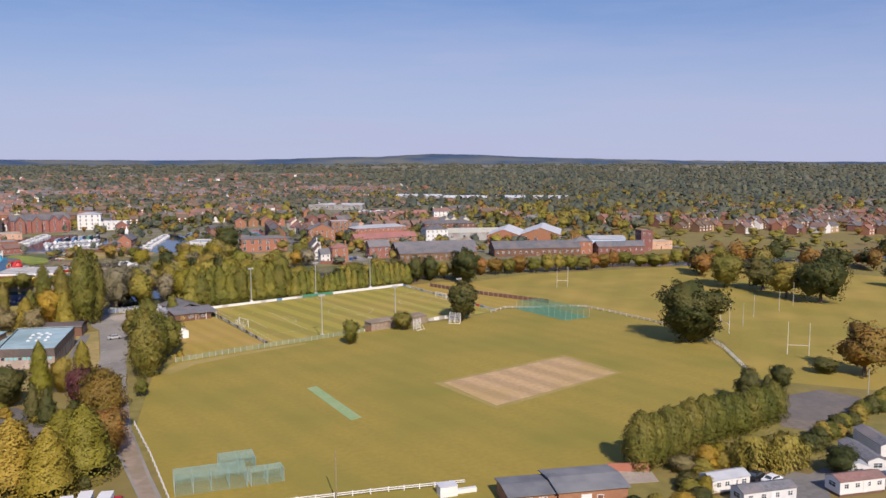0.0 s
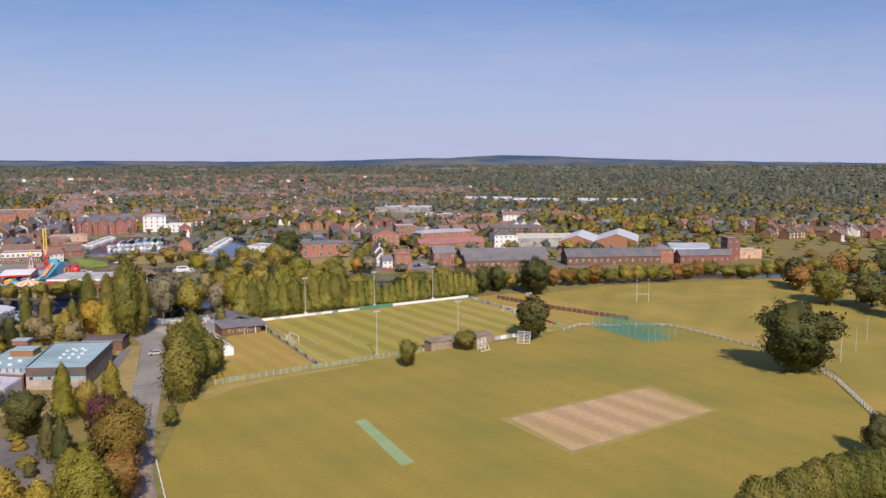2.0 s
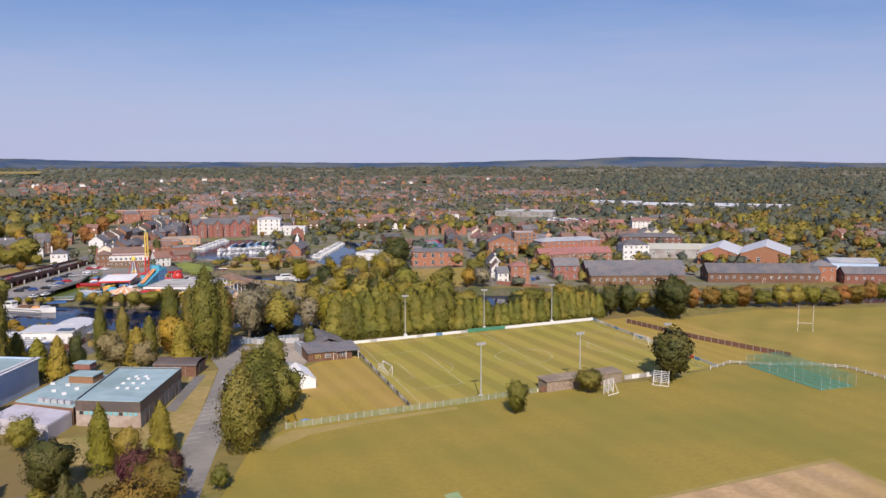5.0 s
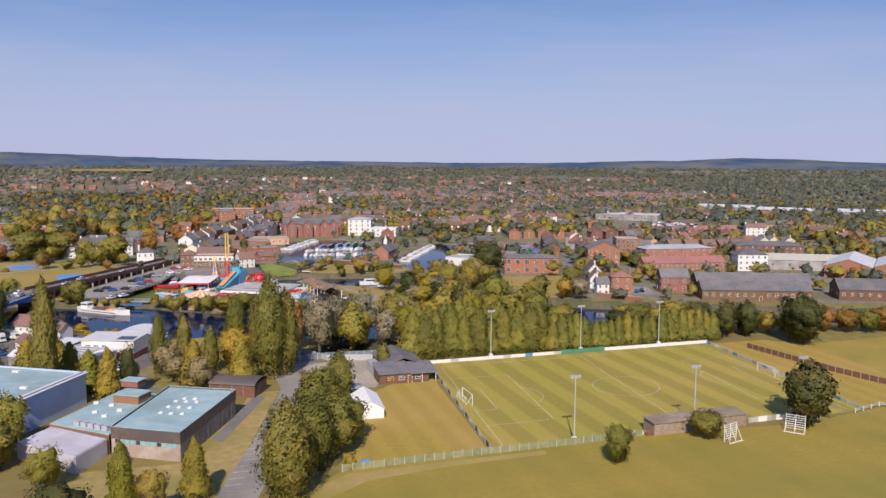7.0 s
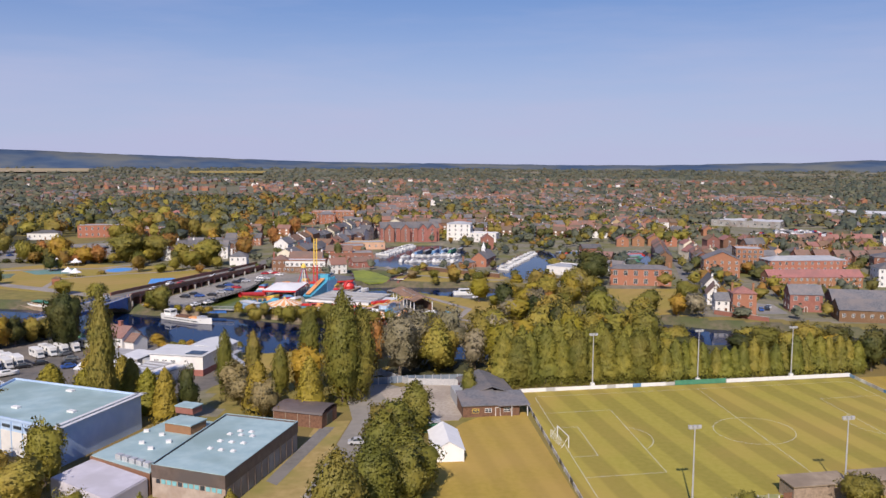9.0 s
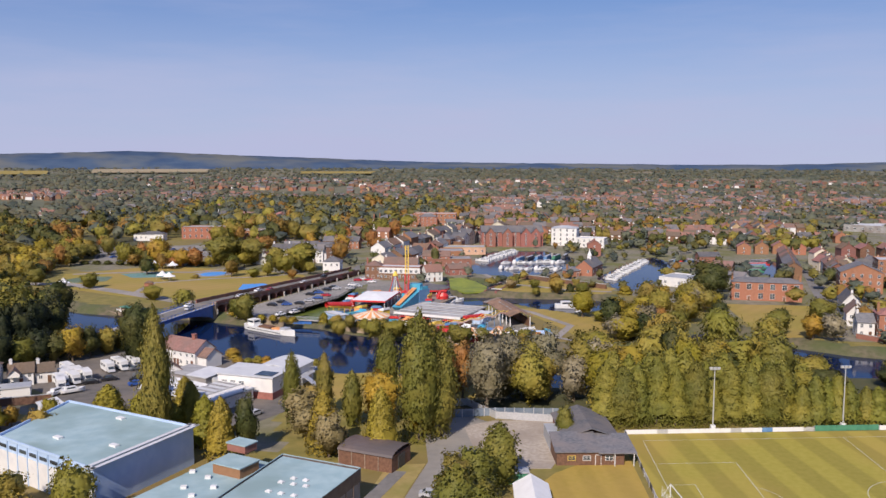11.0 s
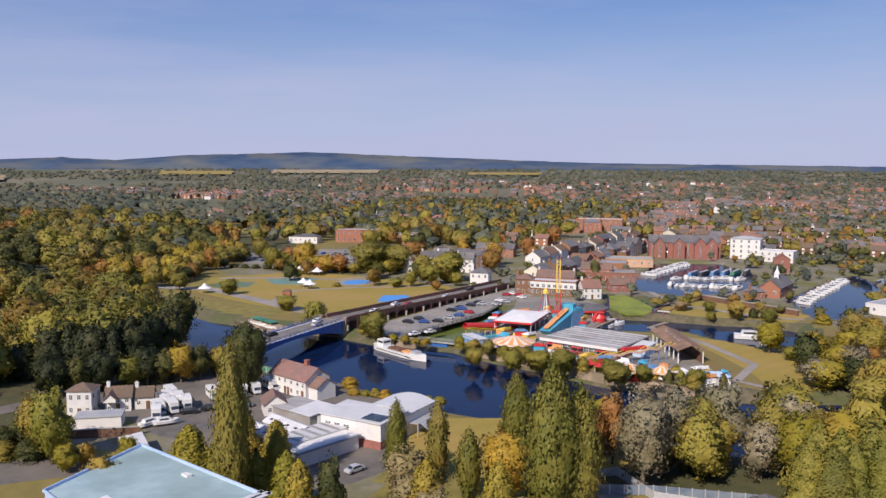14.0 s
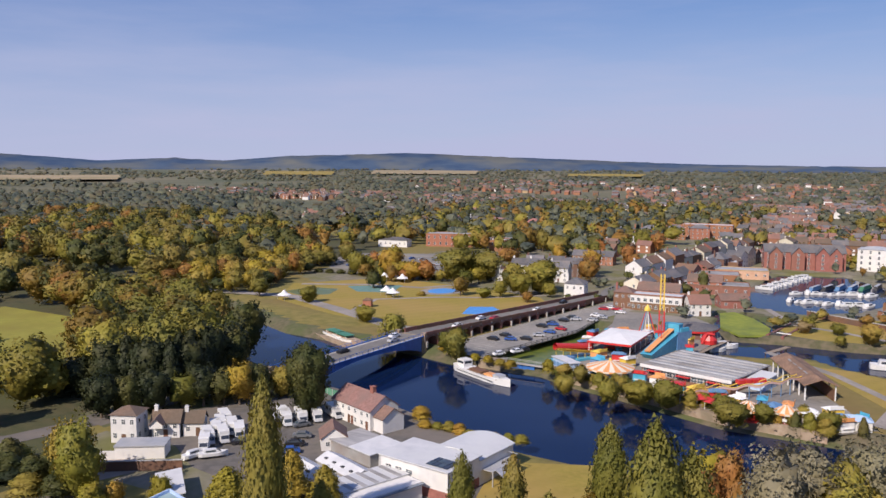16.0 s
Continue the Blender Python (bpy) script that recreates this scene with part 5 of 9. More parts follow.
M_ = [(-58.2, 160), (-54.2, 189), (-66, 193), (-73, 168)]
hm = thing("link_block", (0, 0, 0), 0, "low flat-roofed block between the halls", "building")
part("wall", quad_prism(M_, 0, 3.9), BRICK, hm)
hm_roof = part("roof", quad_prism(inset(M_, 0.3), 3.85, 4.1), ROOF_TURQ, hm, "stained pale turquoise felt roof")
part("plant_room", MB().box(-3.2, 3.2, -2.5, 2.5, 4.0, 5.9, M=pose(-60.5, 184, 0, 0, 0, -18)), BRICK_O, hm, "orange brick plant room")
part("plant_roof", MB().box(-3.4, 3.4, -2.7, 2.7, 5.9, 6.1, M=pose(-60.5, 184, 0, 0, 0, -18)), ROOF_TURQ, hm)
part("tank_room", MB().box(-2.2, 2.2, -1.6, 1.6, 6.0, 7.4, M=pose(-62, 190, 0, 0, 0, -18)), BRICK, hm)
part("tank_roof", MB().box(-2.4, 2.4, -1.8, 1.8, 7.4, 7.6, M=pose(-62, 190, 0, 0, 0, -18)), ROOF_TURQ, hm)
for x_, y_ in ((-66, 175), (-63, 172), (-64, 180), (-68, 182), (-61, 176)):
    part("roof_vent", MB().box(-0.5, 0.5, -0.4, 0.4, 4.1, 4.6, M=pose(x_, y_, 0, 0, 0, 20)), PAINT, hm_roof)
for i in range(5):
    part("air_unit", MB().box(-0.7, 0.7, -0.5, 0.5, 4.1, 5.1, M=pose(-66.5 + i * 1.7, 166.5 - i * 0.9, 0, 0, 0, -25)), STEEL, hm)
W_ = [(-75.5, 158.5), (-61, 149.5), (-58.4, 159.5), (-72.6, 168)]
hw = thing("white_block", (0, 0, 0), 0, "low white rendered block with a pale roof", "building")
part("wall", quad_prism(W_, 0, 3.3), LILAC, hw)
part("roof", quad_prism(inset(W_, 0.2), 3.3, 3.5), LILAC, hw, "pale lilac-grey flat roof")
part("loading_door", MB().box(-1.2, 1.2, -0.1, 0.1, 0, 2.4, M=pose(-68.5, 154.1, 0, 0, 0, -31.8)), CLAD_BROWN, hw)
part("vent_panel", MB().box(-0.6, 0.6, -0.08, 0.08, 1.6, 2.4, M=pose(-63.6, 151.0, 0, 0, 0, -31.8)), STEEL, hw)
B_ = [(-109, 184), (-81, 172), (-75, 196), (-110, 207)]
hb = thing("blue_hall", (0, 0, 0), 0, "large hall with blue side wall and turquoise roof", "sports hall")
part("wall", quad_prism(B_, 0, 7.4), CLAD_BLUE, hb, "pale blue metal cladding")
part("front_panel", wall_run(MB(), [B_[0], B_[1], (-81.1, 172.3), (-109, 184.3)], 0, 5.2, 0.08), RENDER_W, hb, "white lower front wall")
hb_roof = part("roof", quad_prism(inset(B_, 0.6), 7.3, 7.6), ROOF_TURQ, hb, "pale turquoise roof with dark stains")
part("edge_trim", wall_run(MB(), B_, 7.4, 7.9, 0.25), CLAD_BLUE, hb, "pale blue roof edging")
part("verge_board", wall_run(MB(), [B_[1], B_[2], (-75.6, 196), (-81.6, 172.2)], 7.9, 8.0, 0.9), ROOF_WHITE, hb, "wide lilac-grey verge flashing")
for i in range(9):
    p = Vector(B_[0]).lerp(Vector(B_[1]), (i + 0.5) / 9)
    part("front_window", MB().box(-1.1, 1.1, -0.2, 0, 5.9, 6.5), GLASS, hb).matrix_basis = pose(p.x, p.y, 0, 0, 0, -23)
    part("mullion", MB().box(-0.1, 0.1, -0.24, 0, 0, 7.2), CLAD_BLUE, hb).matrix_basis = pose(p.x + 1.4, p.y - 0.6, 0, 0, 0, -23)
for x_, y_ in ((-97, 185), (-92, 198), (-84, 183)):
    part("roof_vent", MB().box(-0.9, 0.9, -0.5, 0.5, 7.6, 8.0, M=pose(x_, y_, 0, 0, 0, -20)), PAINT, hb_roof)

sh = thing("brown_shed", (-40, 204, 0), -14, "brown timber shed with a rounded roof", "shed")
part("wall", MB().box(-6, 6, -4, 4, 0, 3.2), TIMBER_D, sh)
part("roof", MB().add([(x, 4.3 * math.cos(a), 3.1 + 1.1 * math.sin(a)) for x in (-6.2, 6.2) for a in np.linspace(0, math.pi, 9)], [(i, i + 1, i + 10, i + 9) for i in range(8)]), CLAD_BROWN, sh)
part("door", MB().box(5.98, 6.1, -1.4, 1.4, 0, 2.8), DARKSTEEL, sh)
for i in range(4):
    part("plank", MB().box(-6.05 + i * 3, -5.9 + i * 3, -4.08, -4.0, 0, 3.1), TIMBER, sh)
flat("shed_apron", [(-37, 166), (-32.5, 200), (-35.5, 200), (-39.5, 168)], 0.045, ROAD, "narrow tarmac strip beside the hall", "path")
bays = MB()
for i in range(11):
    y = 142 + i * 3.2
    bays.add([(-32.3 + i * 0.15, y, 0.065), (-29.0 + i * 0.15, y + 0.8, 0.065), (-29.0 + i * 0.15, y + 0.92, 0.065), (-32.3 + i * 0.15, y + 0.12, 0.065)], [(0, 1, 2, 3)])
single("parking_lines", bays, LINE, label="white painted parking bay lines", category="markings", kind="structure")


# cars
def car_meshes():
    body, glassm, wheel = MB(), MB(), MB()
    prof = [(-2.15, 0.35), (-2.15, 0.78), (-1.95, 0.92), (-1.45, 0.98), (-0.85, 1.42), (0.75, 1.45), (1.55, 0.98), (2.05, 0.85), (2.15, 0.5), (2.1, 0.35)]
    n = len(prof)
    vs = []
    for y, k in ((-0.85, 0), (0.85, 0)):
        for x, z in prof:
            s = 0.84 if z > 1.2 else 1.0
            vs.append((x, y * s, z))
    body.add(vs, [tuple(range(n)), tuple(range(2 * n - 1, n - 1, -1))] + [(i, n + i, n + (i + 1) % n, (i + 1) % n) for i in range(n)])
    rear, side = MB(), MB()
    rear.add([(-1.47, -0.70, 1.02), (-1.47, 0.70, 1.02), (-0.95, 0.62, 1.41), (-0.95, -0.62, 1.41)], [(0, 1, 2, 3)])
    glassm.add([(1.55, -0.70, 1.02), (1.55, 0.70, 1.02), (0.83, 0.62, 1.44), (0.83, -0.62, 1.44)], [(3, 2, 1, 0)])
    side.add([(-1.3, -0.845, 1.0), (1.35, -0.845, 1.0), (0.7, -0.765, 1.38), (-0.8, -0.765, 1.38)], [(0, 1, 2, 3)])
    wheel.tube((0, -0.1, 0), (0, 0.1, 0), 0.33, 0.33, 10)
    return body, glassm, rear, side, wheel.mesh("wheel", RUBBER)


_cb, _cg, _cr, _cs, _cw = car_meshes()
CAR_BODY = [_cb.mesh("body", m, True) for m in CARS]
for me in CAR_BODY:
    me.polygons.foreach_set("use_smooth", [False] * len(me.polygons))
CAR_GLASS, CAR_REAR, CAR_SIDE = _cg.mesh("windscreen", GLASS), _cr.mesh("rear_window", GLASS), _cs.mesh("side_window", GLASS)
CAR_WORD = ("white", "silver", "black", "blue", "red", "grey")


def car(x, y, turn, tone=None, where="parked on tarmac", z=0.06):
    tone = random.choice((0, 0, 1, 1, 2, 2, 3, 4, 5)) if tone is None else tone
    c = thing("car", (x, y, z), turn, CAR_WORD[tone] + " hatchback car " + where, "car", "parked cars")
    body = part("body", CAR_BODY[tone], None, c)
    part("windscreen", CAR_GLASS, None, body)
    part("rear_window", CAR_REAR, None, body)
    part("side_window", CAR_SIDE, None, body)
    part("side_window", CAR_SIDE, None, body).matrix_basis = Matrix.Diagonal((1, -1, 1, 1))
    for a in (-1.35, 1.35):
        for b in (-0.8, 0.8):
            part("wheel", _cw, None, c).matrix_basis = pose(a, b, 0.33)
    return c


car(-25.5, 189, 8, 1, "parked on the drive")

# ---- general building ----
BUILT = []


def building(name, at, turn, w, d, h, roof, rh, wall, roofmat, label, cols=4, rows=2, chimneys=1, ends=1, win=(1.0, 1.35), frame_mat=None, category="house", doors=1, group="", over=0.35, back=False, z0=0.0):
    """A house or block w wide and d deep, its front towards -y: walls, roof, chimneys, windows row by row."""
    b = thing(name, at, turn, label, category, group)
    BUILT.append((at[0], at[1], 0.5 * math.hypot(w, d)))
    x0, x1, y0, y1 = -w / 2, w / 2, -d / 2, d / 2
    if roof == "gable":
        part("wall", MB().gablewall(x0, x1, y0, y1, z0, h, rh), wall, b)
        rf_ob = part("roof", MB().gable(x0, x1, y0, y1, h, rh, over), roofmat, b)
    elif roof == "cross":
        m = pose(0, 0, 0, 0, 0, 90)
        part("wall", MB().gablewall(y0, y1, x0, x1, z0, h, rh, M=m), wall, b)
        rf_ob = part("roof", MB().gable(y0, y1, x0, x1, h, rh, over, M=m), roofmat, b)
    elif roof == "hip":
        part("wall", MB().box(x0, x1, y0, y1, z0, h), wall, b)
        rf_ob = part("roof", MB().hip(x0, x1, y0, y1, h, rh, 0.4), roofmat, b)
    else:
        part("wall", MB().box(x0, x1, y0, y1, z0, h), wall, b)
        rf_ob = part("roof", MB().box(x0 + 0.25, x1 - 0.25, y0 + 0.25, y1 - 0.25, h, h + 0.12), roofmat, b)
        part("parapet", MB().box(x0 - 0.05, x1 + 0.05, y0 - 0.05, y0 + 0.2, h, h + 0.5).box(x0 - 0.05, x1 + 0.05, y1 - 0.2, y1 + 0.05, h, h + 0.5).box(x0 - 0.05, x0 + 0.2, y0, y1, h, h + 0.5).box(x1 - 0.2, x1 + 0.05, y0, y1, h, h + 0.5), wall, b)
    top = h + (rh if roof in ("gable", "cross", "hip") else 0)
    for i in range(chimneys):
        cx = (x0 + 0.5 if i == 0 else x1 - 0.5) if roof != "cross" else 0
        part("chimney", MB().box(cx - 0.4, cx + 0.4, -0.35, 0.35, h, top + 1.0).box(cx - 0.46, cx + 0.46, -0.41, 0.41, top + 1.0, top + 1.15).tube((cx - 0.15, 0, top + 1.1), (cx - 0.15, 0, top + 1.5), 0.12, 0.1, 6).tube((cx + 0.18, 0, top + 1.1), (cx + 0.18, 0, top + 1.45), 0.12, 0.1, 6), wall, rf_ob)
    st = h / max(rows, 1)
    for r in range(rows):
        z = r * st + (st - win[1]) * 0.55
        for i in range(cols):
            x = x0 + w * (i + 0.5) / cols
            if r == 0 and doors and i % max(1, cols // doors) == cols // (2 * doors):
                door(b, x, y0)
                continue
            window(b, x, y0, z, 0, *win, frame_mat)
            if back:
                window(b, x, y1, z, 180, *win, frame_mat)
        for i in range(ends):
            y = y0 + d * (i + 0.5) / ends
            window(b, x0, y, z, -90, *win, frame_mat)
            window(b, x1, y, z, 90, *win, frame_mat)
    return b


# ---- bridge and viaduct ----
LEFT_ROAD = [(-300, 120), (-240, 170), (-200, 200), (-177, 222), (-172, 240), (-169, 256), (-161, 272), (-153.6, 286)]
lane("river_road", LEFT_ROAD, 7, 0.08, YARD, "grey tarmac road beside the wood", "road")
BR_A, BR_B = Vector((-153, 288)), Vector((-149.6, 347))
br = thing("bridge", (BR_A.x, BR_A.y, 0), math.degrees(math.atan2(59, 3.4)), "blue painted steel arch road bridge over the river", "bridge")
L_ = (BR_B - BR_A).length
part("deck", MB().box(-1, L_ + 0.5, -5, 5, 3.2, 3.75), CONCRETE, br)
part("roadway", MB().box(-1, L_ + 0.5, -3.6, 3.6, 3.75, 3.8), ROAD, br, "grey tarmac roadway")
for s in (-1, 1):
    vs, fs, n = [], [], 24
    for i in range(n + 1):
        x = L_ * i / n
        zb = -1.6 + 4.3 * math.sin(math.pi * i / n) ** 0.7
        vs += [(x, s * 5.0, zb), (x, s * 5.0, 3.9), (x, s * 5.25, zb), (x, s * 5.25, 3.9)]
    for i in range(n):
        a, b = 4 * i, 4 * i + 4
        fs += [(a, b, b + 1, a + 1), (a + 2, a + 3, b + 3, b + 2), (a, a + 2, b + 2, b), (a + 1, b + 1, b + 3, a + 3)]
    part("arch_girder", MB().add(vs, fs), BLUE_P, br, "blue arched steel girder")
    part("cornice", MB().box(-1, L_ + 0.5, s * 5.4 - 0.25, s * 5.4 + 0.25, 3.75, 4.0), BLUE_P, br)
    part("rail", MB().box(-1, L_, s * 5.3 - 0.05, s * 5.3 + 0.05, 4.95, 5.05).box(-1, L_, s * 5.3 - 0.03, s * 5.3 + 0.03, 4.45, 4.5), BLUE_P, br)
    for i in range(23):
        part("baluster", MB().box(i * L_ / 22 - 0.06, i * L_ / 22 + 0.06, s * 5.3 - 0.06, s * 5.3 + 0.06, 4.0, 5.0), BLUE_P, br)
for s in (-1.8, 1.8):
    part("rib", MB().add([(L_ * i / 16, s + e, -1.4 + 4.0 * math.sin(math.pi * i / 16) ** 0.7 + k) for i in range(17) for e, k in ((0, 0), (0.2, 0), (0.2, 0.7), (0, 0.7))], [(4 * i + a, 4 * i + 4 + a, 4 * i + 4 + (a + 1) % 4, 4 * i + (a + 1) % 4) for i in range(16) for a in range(4)]), BLUE_P, br)
for x in (-1.5, L_ + 1.0):
    part("pier", MB().box(x - 1.6, x + 1.6, -5.6, 5.6, -5, 3.7), QUAY, br, "tan stone bridge pier")
    for s in (-5.2, 5.2):
        part("pilaster", MB().box(x - 0.7, x + 0.7, s - 0.7, s + 0.7, -5, 4.6).box(x - 0.85, x + 0.85, s - 0.85, s + 0.85, 4.6, 4.85), QUAY, br)

VIA = [(-143.6, 348), (-134, 397), (-124, 447), (-119, 478)]
via = thing("viaduct", (0, 0, 0), 0, "brick arcaded viaduct carrying the road", "viaduct")
seg = [Vector(p) for p in VIA]
tot = sum((b - a).length for a, b in zip(seg, seg[1:]))


def along(s):
    for a, b in zip(seg, seg[1:]):
        l = (b - a).length
        if s <= l or b is seg[-1]:
            return a + (b - a) * min(1, s / l), (b - a).normalized()
        s -= l


NB = 22
for i in range(NB):
    p, d = along(tot * i / NB)
    q, _ = along(tot * (i + 1) / NB)
    h0 = 4.2 - 2.6 * i / NB
    l = (q - p).length
    ang = math.degrees(math.atan2((q - p).y, (q - p).x))
    m = pose(p.x, p.y, 0, 0, 0, ang)
    part("pier", MB().box(-0.45, 0.45, 0, 10, -0.3, h0 - 0.9), BRICK_D, via).matrix_basis = m
    k, r = 10, l / 2 - 0.45
    vs, fs = [], []
    for j in range(k + 1):
        a = math.pi * j / k
        x, z = l / 2 - r * math.cos(a), h0 - 1.9 + min(1.0, h0 * 0.3) * math.sin(a)
        vs += [(x, 0, z), (x, 0, h0), (x, 0.5, z), (x, 0.5, h0)]
    for j in range(k):
        a, b = 4 * j, 4 * j + 4
        fs += [(a, b, b + 1, a + 1), (a + 2, a + 3, b + 3, b + 2), (a, a + 2, b + 2, b)]
    part("arch", MB().add(vs, fs), BRICK_D, via).matrix_basis = m
    part("deck", MB().box(-0.05, l + 0.05, 0, 10, h0 - 0.75, h0 - 0.4), ROAD, via).matrix_basis = m
    part("parapet", MB().box(0, l, -0.1, 0.35, h0, h0 + 0.95), BRICK_D, via, "dark brick parapet").matrix_basis = m
    part("far_parapet", MB().box(0, l, 9.65, 10.1, h0 - 0.8, h0 + 0.95), BRICK_D, via).matrix_basis = m
    if i % 2 == 0:
        part("buttress", MB().box(-0.3, 0.3, -0.5, 0, 0, 2.0), CONCRETE, via).matrix_basis = m
# approach embankment on the wooded side
RAMP = [(-172, 240, 0.1), (-169, 256, 0.9), (-161, 272, 2.4), (-153.3, 287, 3.75)]
emb = MB()
la, ra = strip([p[:2] for p in RAMP], 9.5)
lb, rb = strip([p[:2] for p in RAMP], 18)
emb.v = [(*p, r[2]) for p, r in zip(la, RAMP)] + [(*p, r[2]) for p, r in zip(ra, RAMP)] + [(*p, -0.2) for p in lb] + [(*p, -0.2) for p in rb]
for i in range(3):
    for a, b, m_ in ((0, 4, 0), (8, 0, 1), (4, 12, 1)):
        emb.f.append((a + i, b + i, b + i + 1, a + i + 1))
        emb.m.append(m_)
single("road_ramp", emb, [YARD, G_BANK], label="road climbing a grassy bank to the bridge", category="road", kind="structure")
lane("town_road", [(-124, 476), (-129, 505), (-124, 560), (-113, 630), (-98, 720), (-70, 860)], 9, 0.08, ROAD, "grey tarmac main street into town", "road")
lane("park_road", [(-330, 395), (-250, 408), (-205, 388), (-172, 372), (-158, 372)], 7, 0.06, PATH_TAR, "pale tarmac road along the park", "road")
flat("car_park", [(-141, 351), (-133, 346), (-121, 345), (-116, 366), (-109, 396), (-110, 426), (-100, 470), (-112, 486), (-118, 470), (-127, 430), (-133, 398)], 0.05, CARPARK, "grey tarmac car park beside the viaduct", "car park")
for i in range(13):
    p, d = along(16 + i * 7.5)
    if random.random() < 0.65:
        car(p.x + 9.5 + random.uniform(-0.4, 0.4), p.y - 1.5, math.degrees(math.atan2(d.y, d.x)) - 90 + random.uniform(-4, 4))
    if random.random() < 0.5:
        car(p.x + 18, p.y - 3, math.degrees(math.atan2(d.y, d.x)) - 80 + random.uniform(-6, 6))
for x_, y_, tn, c_ in ((-124, 372, 20, 3), (-121, 404, 15, 3), (-117, 418, 15, 1), (-113, 430, 10, 0), (-115, 446, 15, 4), (-110, 448, 10, 4), (-118, 350, 60, 0), (-114.5, 356, 62, 0), (-113.5, 359, 60, 2), (-118, 383, 20, 1), (-103, 462, 10, 4), (-106, 458, 20, 3), (-108, 470, 30, 0), (-99, 474, 100, 3), (-104, 478, 95, 3)):
    car(x_, y_, tn, c_)
for s_, off, c_ in ((20, 3.2, 0), (42, 3.2, 4), (38, 6.6, 0), (70, 3.0, 0), (95, 6.6, 2), (120, 3.2, 5)):
    p, d = along(s_)
    n = Vector((-d.y, d.x))
    car(p.x + n.x * off, p.y + n.y * off, math.degrees(math.atan2(d.y, d.x)), c_, "driving over the viaduct", 3.85 - 2.6 * s_ / tot)
for f_, o_, c_ in ((0.25, -1.8, 5), (0.45, 1.8, 2), (0.8, -1.8, 1), (0.9, 1.8, 0)):
    p = BR_A.lerp(BR_B, f_)
    car(p.x - o_, p.y, 81, c_, "crossing the river bridge", 3.81)
railing = panel_fence([(-109.5, 426), (-108.5, 396), (-115.6, 366), (-120.6, 345)], 3.0, 1.1, DARKSTEEL, DARKSTEEL, "dark metal railing along the dock", panel="rails")


# ---- quay, lock, boats ----
qw = thing("quay_wall", (0, 0, 0), 0, "weathered brown stone quay wall along the river", "wall")
qp = [(-97, 360), (-98.5, 345), (-88, 335.5), (-73, 330.5), (-58, 324.5), (-43, 318.5), (-20, 317)]
for (xa, ya), (xb, yb) in zip(qp, qp[1:]):
    n = max(1, round(math.hypot(xb - xa, yb - ya) / 3))
    for i in range(n):
        f0, f1 = i / n, (i + 1) / n
        a = math.degrees(math.atan2(yb - ya, xb - xa))
        l = math.hypot(xb - xa, yb - ya) / n
        part("block", MB().box(0.01, l - 0.01, 0, 1.6, -4, 0.35 + random.uniform(-0.05, 0.08)), QUAY, qw).matrix_basis = pose(xa + (xb - xa) * f0, ya + (yb - ya) * f0, 0, 0, 0, a)
lk = thing("lock_gate", (-114, 344, 0), -2, "lock footbridge with blue gates at the dock mouth", "lock gate")
part("walkway", MB().box(0, 14, -0.8, 0.8, -0.2, 0.05), CONCRETE, lk)
part("gate_leaf", MB().box(3, 7, -0.2, 0.2, -4, -0.3), BLUE_P, lk)
part("gate_leaf", MB().box(7.1, 11, -0.2, 0.2, -4, -0.3), BLUE_P, lk)
for s in (-0.75, 0.75):
    part("rail", MB().box(0, 14, s - 0.04, s + 0.04, 1.0, 1.08), STEEL, lk)
    for i in range(6):
        part("post", MB().box(i * 2.8 - 0.04, i * 2.8 + 0.04, s - 0.04, s + 0.04, 0, 1.0), STEEL, lk)
part("abutment", MB().box(-7, 1, -3, 2, -4, 0.2), QUAY, lk, "rounded stone abutment")


def hull(length, beam, free, n=12, sheer=0.5):
    """A boat's hull with pointed bow and round stern, keel below the water."""
    mb = MB()
    vs, k = [], 5
    for i in range(n + 1):
        t = i / n
        x = length * (t - 0.5)
        wd = beam / 2 * (1 - max(0, (t - 0.62) / 0.38) ** 2.0) * (1 - 0.35 * max(0, (0.12 - t) / 0.12) ** 2)
        top = free + sheer * (abs(t - 0.45) / 0.55) ** 2
        for f, z in ((1, top), (0.92, 0.1), (0, -0.5), (-0.92, 0.1), (-1, top)):
            vs.append((x, f * wd, z))
    fs = [(i * k + j, (i + 1) * k + j, (i + 1) * k + j + 1, i * k + j + 1) for i in range(n) for j in range(k - 1)]
    fs += [(i * k + 4, (i + 1) * k + 4, (i + 1) * k, i * k) for i in range(n)]
    fs += [tuple(range(k)), tuple(n * k + j for j in range(k - 1, -1, -1))]
    return mb.add(vs, fs)


bt = thing("river_barge", (-114.5, 331.5, LOWER_Z), -27, "white converted barge with wheelhouse, moored", "boat")
part("hull", hull(26, 5.4, 1.5, 16, 0.9), PAINT, bt)
part("deck_planks", MB().box(-8, 9, -1.9, 1.9, 1.52, 1.6), TIMBER, bt)
part("wheelhouse", MB().box(-11, -7.6, -1.6, 1.6, 1.5, 3.9), PAINT, bt)
part("wheelhouse_window", MB().box(-11.05, -7.55, -1.3, 1.3, 2.8, 3.5).box(-10.7, -7.9, -1.65, 1.65, 2.8, 3.5), GLASS, bt)
part("hatch", MB().box(-5, 1, -1.4, 1.4, 1.6, 2.2), TIMBER_D, bt)
part("hatch", MB().box(2, 6, -1.3, 1.3, 1.6, 2.1), ORA_P, bt)
part("cabin", MB().box(6.4, 9.4, -1.3, 1.3, 1.6, 2.7), STEEL, bt)
part("rubbing_strake", MB().box(-10, 8, -2.72, -2.6, 0.9, 1.05).box(-10, 8, 2.6, 2.72, 0.9, 1.05), DARKSTEEL, bt)
